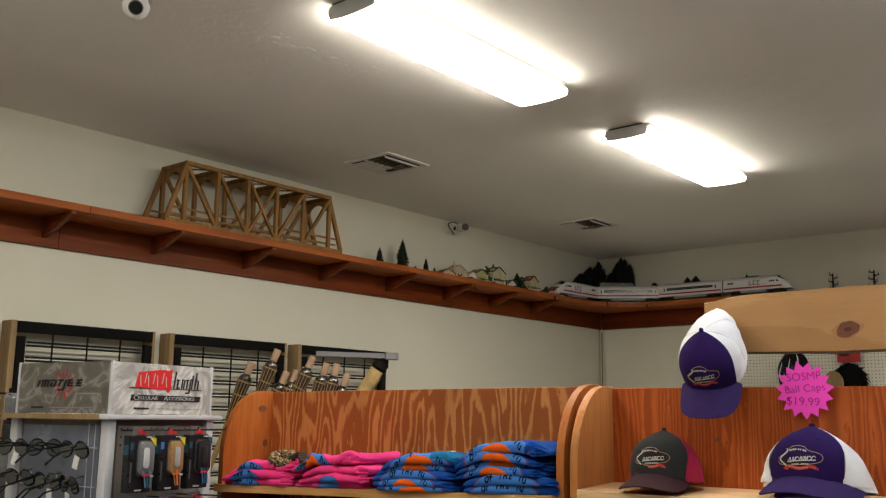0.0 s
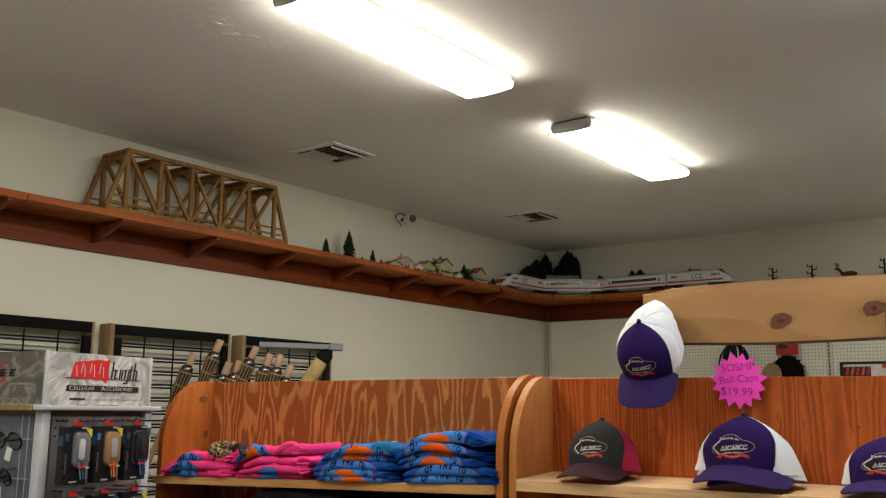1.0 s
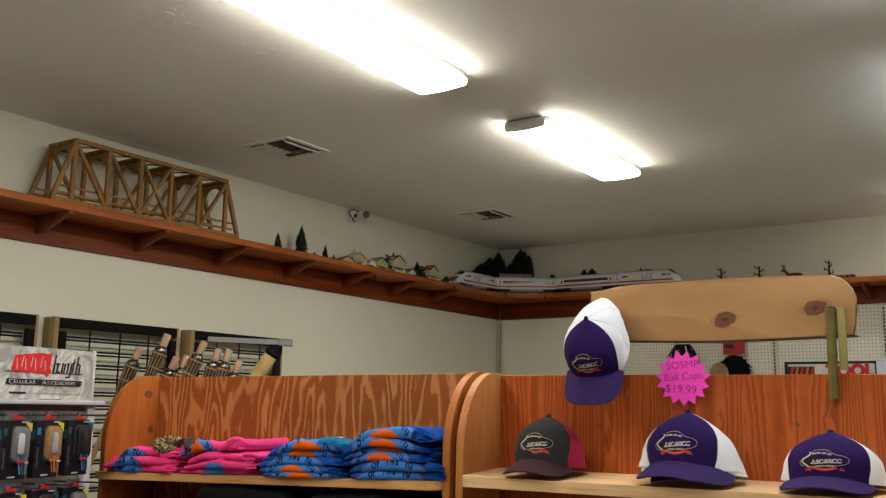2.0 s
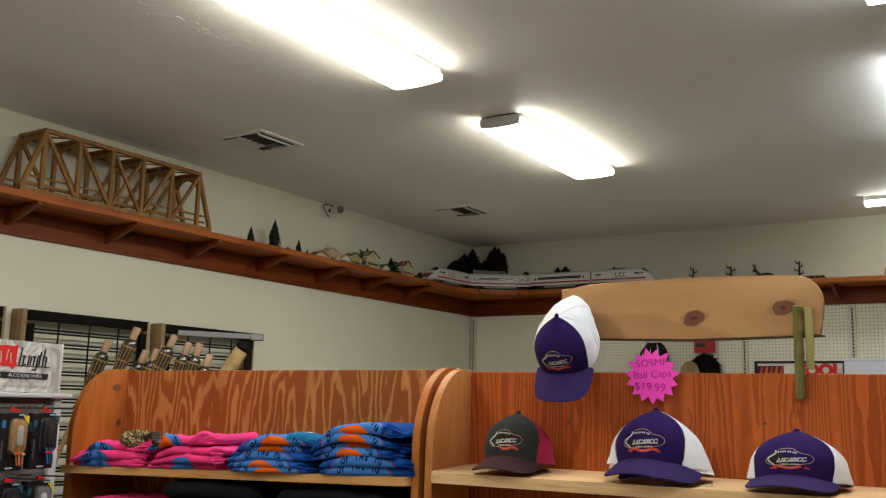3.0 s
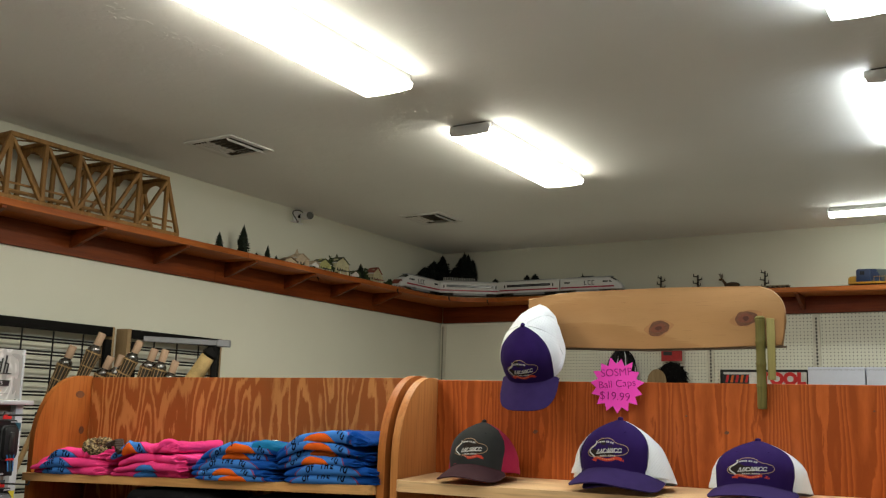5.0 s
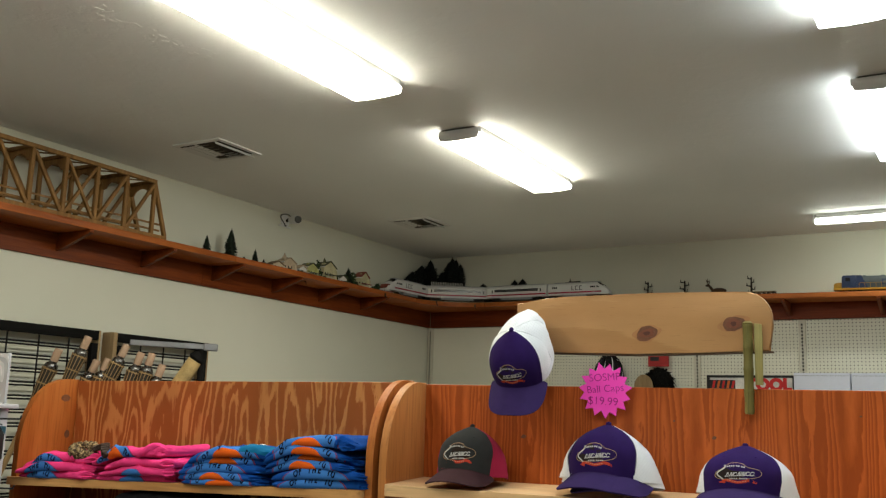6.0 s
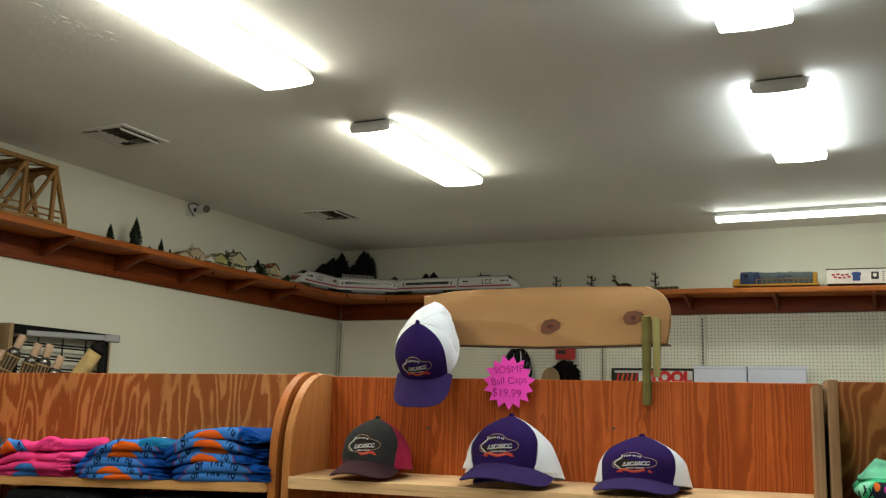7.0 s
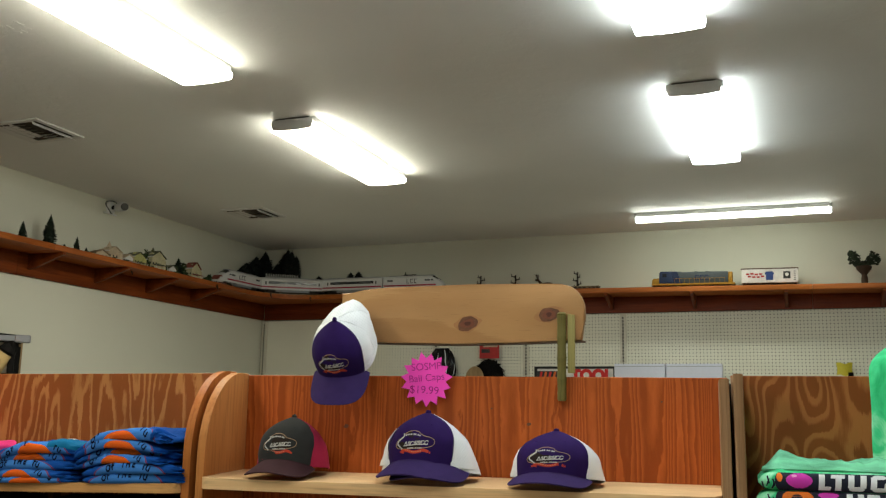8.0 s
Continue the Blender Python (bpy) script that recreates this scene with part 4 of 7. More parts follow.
def lining(top, x0, x1, deep, tag):
    """A loose flap of the neck showing its teal inside, with a white label."""
    s, f, w = top
    g = lambda u, v: f((x0 + (x1 - x0) * u) / (w / 2), 0.024 + deep * v, 0.0015 + 0.007 * math.sin(math.pi * u) * math.sin(math.pi * v) + 0.002 * math.sin(u * 14) * math.sin(math.pi * v))
    part("neck_lining", sheet(g, 24, 14, -0.0006), M_teal, s, "teal inside of the neck", smooth=60)
    if tag:
        part("neck_label", sheet(lambda u, v: g(0.42 + 0.2 * u, 0.45 + 0.25 * v) + Vector((0, 0, 0.0022)), 6, 6, 0.0004), M_whitep0, s, "small white neck label", smooth=60)


def loose_folds(top, cloth, ridges):
    """Soft diagonal rolls of cloth on a shirt: x and way round the fold at both ends, width and height."""
    s, f, w = top
    for x0, s0, x1, s1, wide, tall in ridges:
        def g(u, v):
            q = (u - 0.5) * wide
            taper = math.sin(math.pi * min(1, max(0, 0.04 + 0.92 * v))) ** 0.6
            x = x0 + (x1 - x0) * v + 0.25 * q
            return f(x / (w / 2), max(0.0, s0 + (s1 - s0) * v + q), 0.0006 + tall * taper * math.cos(math.pi * (u - 0.5)) ** 0.7)
        part("loose_fold", sheet(g, 14, 26), cloth, s, smooth=70)


M_whitep0 = plain("label_white", (0.62, 0.64, 0.62), 0.7)
TILT1 = -math.degrees(math.atan(SLOPE))
PINKP = ("patch", 0.072, 0.032)
first_pink = shirt_stack(-1.372, shelf1_z(-1.372), 0.355, 0.235, ((0.024, PINKP, -0.045), (0.030, PINKP, -0.045), (0.030, PINKP, -0.055)), M_jersey_pink, "hot pink shirt with a blue print, folded in a stack", 3, TILT1, hump=0.006, loose=1.3, wedge=0.62)
second_pink = shirt_stack(-1.035, shelf1_z(-1.035), 0.315, 0.235, ((0.020, SMALL, 0.0), (0.026, SMALL, 0.0), (0.030, BARE, 0), (0.030, ("sun", 0.075, 0.044), -0.045)), M_jersey_pink, "hot pink shirt with blue and orange print, folded", 5, TILT1, hump=0.008, loose=1.4, wedge=0.42)
loose_folds(first_pink, M_jersey_pink, ((0.05, 0.012, 0.155, 0.075, 0.034, 0.012), (0.07, 0.006, 0.165, 0.030, 0.022, 0.010)))
loose_folds(second_pink, M_jersey_pink, ((0.045, 0.010, 0.150, 0.060, 0.030, 0.009),))
neck = shirt_stack(-0.668, shelf1_z(-0.668), 0.335, 0.235, ((0.014, SUN, 0.0), (0.021, SUN, -0.01), (0.024, ARCH_PRINT, -0.01), (0.023, SUN, -0.005), (0.030, SUN, -0.005)), M_jersey_blue, "royal blue shirt with an orange print, folded", 7, TILT1, hump=0.010, loose=0.8, wedge=0.34)
lining(neck, 0.035, 0.150, 0.085, True)
last_blue = shirt_stack(-0.338, shelf1_z(-0.338), 0.330, 0.235, ((0.023, ARCH_PRINT, -0.02), (0.024, ARCH_PRINT, 0.0), (0.019, SUN, 0.0), (0.017, SUN, 0.0), (0.019, SUN, 0.005), (0.024, ("sun", 0.118, 0.056), 0.0)), M_jersey_blue, "royal blue shirt with orange sun print, folded", 11, TILT1, hump=0.030, loose=0.8, wedge=0.34)
M_jersey_black = jersey("black_jersey", (0.006, 0.006, 0.007))
loose_folds(last_blue, M_jersey_blue, ((0.10, 0.006, 0.150, 0.060, 0.026, 0.009), (0.118, 0.004, 0.152, 0.020, 0.016, 0.007)))
shirt_stack(-1.30, 0.932, 0.36, 0.22, ((0.06, BARE, 0), (0.06, BARE, 0), (0.06, BARE, 0), (0.06, BARE, 0), (0.05, BARE, 0)), M_jersey_pink, "pink shirt stacked on the lower shelf", 13)
# one dark object there is real; the stacks are added to darken the compartment
DEEP = ((0.062, BARE, 0),) * 6
shirt_stack(-0.92, 0.932, 0.40, 0.22, DEEP, M_jersey_black, "black shirt added to darken the lower shelf", 17)
shirt_stack(-0.46, 0.932, 0.44, 0.22, DEEP, M_jersey_black, "black shirt added to darken the lower shelf", 19)

# the coiled woven band lying on the pink shirts
M_snake = Nodes("woven_reed", 0.6, spec=0.2)
reed = M_snake.noise(M_snake.mapped((170, 170, 240)), 1, 2, 0.5, 0.6)
M_snake.colour(M_snake.ramp(reed, (0.40, (0.022, 0.014, 0.008)), (0.50, (0.12, 0.075, 0.034)), (0.62, (0.36, 0.27, 0.14))))
M_snake.bump(reed, 0.6, 0.002)
M_snake = M_snake.mat
M_leather = plain("dark_strap", (0.035, 0.02, 0.015), 0.5, grain=90, vary=0.3)
band = thing("woven_band", BENCH @ pose(-1.275, -0.245, shelf1_z(-1.275) + 0.062, 8, 0, -8) @ Matrix.Diagonal((1.55, 1.35, 1.25, 1)), "mottled woven band with a dark strap, lying on shirts", "wrist band")


def braid(u, v):
    """A fat plaited ring, its strands winding round it."""
    a, c = 2 * math.pi * u, 2 * math.pi * v
    r = 0.0125 * (1 + 0.13 * math.sin(11 * a + 2 * c) + 0.07 * math.sin(17 * a - 3 * c))
    big = 0.026 + r * math.cos(c)
    return Vector((big * math.cos(a), big * math.sin(a) * 0.85, 0.020 + 0.012 * math.sin(a * 0.5 + 0.6) + r * 1.2 * math.sin(c)))


bm = sheet(braid, 90, 14, wrap=True)
bmesh.ops.remove_doubles(bm, verts=bm.verts, dist=0.00005)
part("braid", bm, M_snake, band, "mottled braided reed")
bm = bmesh.new()
pts = [Vector((0.03 + 0.07 * k / 10, 0.015 * math.sin(k * 0.5), 0.030 - 0.010 * (k / 10) ** 2 + 0.012 * math.sin(k * 0.33))) for k in range(11)]
for a, b in zip(pts, pts[1:]):
    add_beam(bm, a, b, 0.020, 0.014)
part("strap", bm, M_leather, band, "dark strap end")

# green shirts in the third unit
M_mint = Nodes("mint_tie_dye", 0.8, spec=0.2)
dye = M_mint.noise(M_mint.mapped((11, 11, 7)), 1, 4, 0.6, 1.2)
fold = M_mint.noise(M_mint.mapped((26, 34, 14)), 1, 3, 0.5, 0.8)
M_mint.colour(M_mint.ramp(dye, (0.34, (0.025, 0.42, 0.15)), (0.50, (0.07, 0.60, 0.26)), (0.64, (0.40, 0.80, 0.56))))
M_mint.bump(M_mint.math("ADD", fold, M_mint.math("MULTIPLY", dye, 0.5)), 0.7, 0.006)
M_mint = M_mint.mat
M_bluep = plain("print_blue", (0.05, 0.22, 0.45), 0.7)
M_pinkp = plain("print_pink", (0.80, 0.35, 0.62), 0.7)
M_mint_pale = jersey("pale_mint", (0.24, 0.70, 0.42), 0.5)
M_navy = plain("print_navy", (0.012, 0.014, 0.028), 0.7, vary=0.2)
M_magenta = plain("print_magenta", (0.62, 0.04, 0.42), 0.7)
M_orangep = plain("print_orange", (0.78, 0.18, 0.02), 0.7)
M_whitep = plain("print_white", (0.74, 0.74, 0.76), 0.7)
M_lime = plain("print_lime", (0.50, 0.62, 0.06), 0.7)


def green_shirt(z, h, seed, marks):
    s = thing("folded_shirt", BENCH @ pose(1.545, -0.140, z, 0, 0, 1), "mint green shirt with a black, pink and white print", "folded shirt", "folded shirts")
    part("folded_cloth", shirt_body(shirt_surface(0.36, 0.22, h, seed)), M_mint, s, smooth=80)
    def front(x, q, lift):
        # round the front fold: q 0 low, 1 high
        a = radians(-62 + 124 * q)
        return Vector((x, -0.117 - lift + 0.02 * (1 - math.cos(a)), h / 2 + h * 0.56 * math.sin(a)))
    def mark(x0, x1, q0, q1, lift, mat, nm, lean=0.0, rnd=0.0):
        bm = sheet(lambda u, v: front(x0 + (x1 - x0) * (0.5 + (u - 0.5) * (1 - rnd * (2 * v - 1) ** 2)) + lean * v, q0 + (q1 - q0) * v, lift), 8, 8, -0.0006)
        part(nm, bm, mat, s, "printed patch", smooth=60)
    mark(-0.150, 0.17, 0.06, 0.98, 0.004, M_navy, "print_ground", 0.0, 0.06)
    for x0, x1, q0, q1, mat, lean, rnd in marks:
        mark(x0, x1, q0, q1, 0.0055, mat, "print_mark", lean, rnd)
    for k in range(5):
        x = -0.176 + 0.006 * k
        mark(x, x + 0.0035, 0.15 + 0.13 * (k % 3), 0.5 + 0.13 * (k % 3), 0.005, M_navy, "print_mark", 0.006 if k % 2 else -0.004)
    return s


def fat(x, q0=0.14, q1=0.92, w=0.013):
    return (x, x + w, q0, q1, M_whitep, 0.003, 0.0)


green_shirt(SZ3 + 0.0006, 0.040, 101, [(-0.135, -0.065, 0.2, 0.96, M_orangep, 0, 0.35), (-0.115, -0.088, 0.35, 0.8, M_navy, 0, 0.7), (-0.055, -0.010, 0.62, 0.96, M_magenta, 0, 0.6), (-0.050, 0.000, 0.15, 0.45, M_bluep, 0, 0.2),
                                       fat(0.004), fat(0.028), fat(0.050), (0.050, 0.078, 0.66, 0.9, M_whitep, 0, 0.1), fat(0.088), (0.112, 0.126, 0.5, 0.9, M_lime, 0, 0.6), fat(0.136)])
green_shirt(SZ3 + 0.0410, 0.042, 103, [(-0.125, -0.066, 0.22, 0.95, M_magenta, 0, 0.7), (-0.112, -0.100, 0.72, 0.86, M_pinkp, 0, 0.6), (-0.146, -0.132, 0.5, 0.95, M_orangep, 0, 0.7),
                                       fat(-0.054), (-0.054, -0.028, 0.14, 0.34, M_whitep, 0.002, 0), (-0.026, 0.004, 0.72, 0.92, M_whitep, 0.002, 0), fat(-0.018),
                                       fat(0.010, 0.3), (0.012, 0.046, 0.12, 0.36, M_whitep, 0, 0.5), fat(0.036, 0.3), fat(0.058, 0.26, 0.82), (0.062, 0.096, 0.12, 0.34, M_whitep, 0, 0.5), (0.064, 0.094, 0.72, 0.94, M_whitep, 0, 0.5), fat(0.086, 0.22, 0.56, 0.011),
                                       (0.108, 0.118, 0.2, 0.9, M_whitep, 0.004, 0.3), (0.124, 0.140, 0.55, 0.95, M_lime, 0.0, 0.5), (0.146, 0.160, 0.2, 0.6, M_whitep, 0, 0.5)])
crumple = thing("folded_shirt", BENCH @ pose(1.560, -0.090, SZ3 + 0.0845, 0, 0, -3), "loosely crumpled mint green shirt on top of the stack", "folded shirt", "folded shirts")


def crumpled(u, v):
    x, y = (u - 0.5) * 0.37, -0.085 + 0.165 * v
    rim = min(1.0, u * 9, (1 - u) * 9) * min(1.0, v * 5 + 0.12, (1 - v) * 6 + 0.1)
    r1 = 1 - abs(noise.noise(Vector((x * 11 + y * 4, y * 9, 4.2)))) * 1.7
    r2 = 1 - abs(noise.noise(Vector((x * 25, y * 22 + x * 6, 9.1)))) * 1.7
    peak = math.exp(-((x + 0.135) / 0.035) ** 2) + 0.55 * math.exp(-((x - 0.12) / 0.05) ** 2)
    z = rim * (0.008 + 0.013 * max(0, r1) + 0.006 * max(0, r2) + 0.022 * peak * min(1, v * 2))
    return Vector((x + 0.006 * r2, y + 0.008 * noise.noise(Vector((x * 14, 3, 1))), max(0.0006, z)))


part("folded_cloth", sheet(crumpled, 64, 30, 0.003), M_mint_pale, crumple, "paler inside-out cloth", smooth=60)


def drape(u, v):
    z = 1.775 - 0.43 * v
    w = 0.115 * (1 - (1 - min(1, v * 4.2 + 0.05)) ** 2.4) + 0.02 * v
    a = (u - 0.5) * math.pi * 0.98
    x = 1.772 + w * math.sin(a) + 0.035 * max(0, v - 0.55)
    y = -0.035 - (0.045 + 0.02 * math.sin(v * 5)) * math.cos(a) * min(1, v * 5 + 0.15)
    k = noise.noise(Vector((u * 5, v * 3, 2.0)))
    return Vector((x + 0.005 * k, y - 0.010 * k, z))


hung = thing("hanging_shirt", BENCH, "mint green tie-dyed shirt hung over the unit's back", "shirt")
part("hung_cloth", sheet(drape, 30, 26, 0.004), M_mint, hung, smooth=80)
part("hook", rod((1.790, 0.012, 1.66), (1.790, -0.045, 1.738), 0.004), M_wire, hung, "dark wire hook")

# ---- the model railway on the shelf ----
TRACK = 0.165
CURVE = 0.55


def track_at(s):
    """Place and heading on the track: s 0 where the bend meets the far wall's straight, negative along the side wall."""
    arc = CURVE * math.pi / 2
    if s >= 0:
        return Vector((TRACK + CURVE + s, -TRACK, 0)), 0.0
    if s > -arc:
        a = -s / CURVE
        return Vector((TRACK + CURVE - CURVE * math.sin(a), -TRACK - CURVE + CURVE * math.cos(a), 0)), a
    return Vector((TRACK, -TRACK - CURVE + (s + arc), 0)), math.pi / 2


M_rail = plain("dull_brass", (0.16, 0.12, 0.07), 0.4, 0.8)
M_tie = plain("black_ties", (0.018, 0.014, 0.011), 0.7)
track = thing("model_track", pose(0, 0, SHELF_Z), "dark model railway track with brass rails on the shelf", "model track")
for off in (-0.0225, 0.0225):
    bm = bmesh.new()
    pts = []
    for k in range(-230, 60):
        p, h = track_at(k * 0.04)
        pts.append(p + Vector((-math.sin(h), math.cos(h), 0)) * off + Vector((0, 0, 0.0165)))
    for a, b in zip(pts, pts[1:]):
        add_box(bm, (0, 0, 0), ((b - a).length + 0.002, 0.004, 0.008), Matrix.Translation((a + b) / 2) @ Matrix.Rotation(math.atan2((b - a).y, (b - a).x), 4, "Z"))
    part("rail", bm, M_rail, track, "brass rail", smooth=0)
bm = bmesh.new()
for k in range(-260, 70):
    p, h = track_at(k * 0.034)
    add_box(bm, (0, 0, 0.0065), (0.016, 0.085, 0.012), Matrix.Translation(p) @ Matrix.Rotation(h, 4, "Z"))
tagged(part("ties", bm, M_tie, track, "row of black plastic ties", smooth=0), kind="stuff")

M_body = plain("train_white", (0.66, 0.655, 0.65), 0.35, vary=0.05)
M_roof = plain("train_grey", (0.36, 0.36, 0.37), 0.45, vary=0.08)
M_stripe = plain("train_red", (0.34, 0.02, 0.05), 0.4)
M_window = plain("train_glass", (0.018, 0.018, 0.022), 0.12)
M_skirt = plain("train_skirt", (0.26, 0.27, 0.28), 0.5)
M_logo = plain("train_lettering", (0.10, 0.10, 0.11), 0.5)


def section(w, h0, h1, n=10):
    """Half-rounded car section as (y, z) points."""
    pts = [(-w / 2, h0), (-w / 2, h1 - 0.034)]
    for k in range(1, n):
        a = math.pi * k / n
        pts.append((-w / 2 * math.cos(a) ** 1 if abs(math.cos(a)) > 0 else 0, h1 - 0.034 + 0.034 * math.sin(a) ** 0.8))
    pts += [(w / 2, h1 - 0.034), (w / 2, h0)]
    return pts


def train_car(m, front, length, loco, label):
    """A car along x; a driving car has its nose at +x or, with front -1, at -x."""
    car = thing("train_car", m, label, "model train", "model train cars")
    W, z0, z1 = 0.112, 0.045, 0.152
    sec = section(W, z0, z1)
    bm = bmesh.new()
    stations = [(-length / 2, 1, 1), (length / 2 - (0.13 if loco else 0), 1, 1)]
    if loco:
        stations += [(length / 2 - 0.10, 0.99, 0.96), (length / 2 - 0.06, 0.95, 0.76), (length / 2 - 0.03, 0.86, 0.56), (length / 2 - 0.008, 0.72, 0.36), (length / 2, 0.60, 0.22)]
    rings = []
    for x, ws, hs in stations:
        rings.append([bm.verts.new((x * front, y * ws, z0 + (z - z0) * hs)) for y, z in sec])
    for a, b in zip(rings, rings[1:]):
        for k in range(len(sec) - 1):
            bm.faces.new((a[k], a[k + 1], b[k + 1], b[k]))
        bm.faces.new((a[-1], a[0], b[0], b[-1]))
    bm.faces.new(rings[0]), bm.faces.new(rings[-1])
    part("body", bm, M_body, car, smooth=40)
    L1 = length / 2 - (0.06 if loco else 0.006)
    c0, c1 = -length / 2 + 0.006, L1
    mid, ln = (c0 + c1) / 2 * front, c1 - c0
    for s in (-1, 1):
        part("stripe", box((mid, s * (W / 2 + 0.0006), 0.067), (ln, 0.0016, 0.0115)), M_stripe, car, "dark red stripe")
    part("skirt", box((mid * 0.9, 0, 0.036), (ln - 0.26, W - 0.008, 0.024), bevel=0.003, seg=1), M_skirt, car, "grey skirt")
    part("roof_strip", box(((c0 + c1) / 2 * front * 0.9, 0, z1 + 0.0005), (ln * 0.86, 0.05, 0.004), bevel=0.001, seg=1), M_roof, car, "grey roof strip")
    for s in (-1, 1):
        y = s * (W / 2 + 0.0008)
        if loco:
            for k in range(3):
                part("window", box(((-length / 2 + 0.045 + 0.017 * k) * front, y, 0.108), (0.013, 0.002, 0.014)), M_window, car, "small dark window")
            for k in range(3):
                part("window", box(((length / 2 - 0.15 + 0.015 * k) * front, y, 0.107), (0.012, 0.002, 0.013)), M_window, car, "small dark window")
            part("cab_window", prism([((length / 2 - 0.103) * front, 0.101), ((length / 2 - 0.077) * front, 0.101), ((length / 2 - 0.098) * front, 0.117)], 0.002, Matrix.Translation((0, y - 0.001 - s * 0.0004, 0))), M_window, car, "dark cab window")
            for k, (wd, xx) in enumerate(((0.020, -0.04), (0.024, -0.008), (0.022, 0.026))):
                part("letter_mark", box(((xx - 0.01) * 1.0, y, 0.102), (0.006, 0.0016, 0.036)), M_logo, car, "grey lettering bar")
                part("letter_mark", box((xx - 0.01 + wd / 2, y, 0.0865), (wd * 0.85, 0.0016, 0.0055)), M_logo, car, "grey lettering bar")
                if k:
                    part("letter_mark", box((xx - 0.01 + wd / 2, y, 0.1175), (wd * 0.85, 0.0016, 0.0055)), M_logo, car, "grey lettering bar")
        else:
            part("window_band", box((0, y, 0.104), (length - 0.155, 0.002, 0.021), bevel=0.0008, seg=1), M_window, car, "long dark window band")
            part("window_trim", box((0, y + s * 0.0006, 0.104), (length - 0.165, 0.0016, 0.0022)), M_skirt, car, "grey line along the windows")
            for e in (-1, 1):
                part("door_window", box((e * (length / 2 - 0.055), y, 0.100), (0.011, 0.002, 0.026), bevel=0.0008, seg=1), M_window, car, "narrow door window")
    for e in (-1, 1):
        bm = box((e * (length / 2 - 0.11), 0, 0.030), (0.12, 0.075, 0.018), bevel=0.002, seg=1)
        for dx in (-0.035, 0.035):
            for s in (-1, 1):
                add_rod(bm, (e * (length / 2 - 0.11) + dx, s * 0.018, 0.0315), (e * (length / 2 - 0.11) + dx, s * 0.028, 0.0315), 0.0110, seg=12)
        part("bogie", bm, M_tie, car, "black bogie with wheels")
    if loco:
        # the windscreen wraps over the sloping nose
        def screen(u, v):
            (xa, wa, ha), (xb, wb, hb) = (length / 2 - 0.094, 0.985, 0.93), (length / 2 - 0.052, 0.93, 0.70)
            x, ws, hs = xa + (xb - xa) * v, wa + (wb - wa) * v, ha + (hb - ha) * v
            a = math.pi * (0.20 + 0.60 * u)
            y, z = -W / 2 * math.cos(a), z1 - 0.034 + 0.034 * math.sin(a) ** 0.8
            return Vector(((x + 0.0015) * front, y * ws, z0 + (z - z0) * hs + 0.0035))
        part("windscreen", sheet(screen, 12, 5, 0.0015), M_window, car, "dark wrapped windscreen", smooth=60)
        bm = bmesh.new()
        for dx in (-0.03, 0.03):
            add_rod(bm, (dx - 0.05 * front, -0.02, z1 + 0.003), (dx - 0.05 * front, 0.02, z1 + 0.003), 0.002, seg=6)
        add_rod(bm, (-0.08 - 0.05 * front, 0, z1 + 0.006), (0.06 - 0.05 * front, 0, z1 + 0.012), 0.002, seg=6)
        add_box(bm, (-0.05 * front, 0, z1 + 0.009), (0.09, 0.03, 0.004))
        part("pantograph", bm, M_tie, car, "folded dark pantograph")
    return car


head = 1.80 - TRACK - CURVE
for k, (ln, front, loco, label) in enumerate(((0.53, 1, True, "white model express engine with a red stripe"), (0.56, 1, False, "white model coach with a dark window band"),
                                              (0.56, 1, False, "white model coach with a dark window band"), (0.53, -1, True, "white model express tail engine with a red stripe"))):
    s = head - (0.265, 0.822, 1.392, 1.947)[k]
    f, _ = track_at(s + ln * 0.28)
    r, _ = track_at(s - ln * 0.28)
    c = (f + r) / 2
    train_car(Matrix.Translation((c.x, c.y, SHELF_Z + 0.0005)) @ Matrix.Rotation(math.atan2((f - r).y, (f - r).x), 4, "Z"), front, ln, loco, label)

# the wooden truss bridge over the track
bridge = thing("model_bridge", pose(0, 0, SHELF_Z), "brown wooden truss bridge for a model railway", "model bridge")
BX0, BX1, BH = 0.062, 0.272, 0.330
ya, yb = -4.715, -3.475          # ends of the bottom chord
ta, tb = -4.600, -3.587         # ends of the top chord
nb = 5
ty = [ta + (tb - ta) * k / nb for k in range(nb + 1)]
q = 0.023
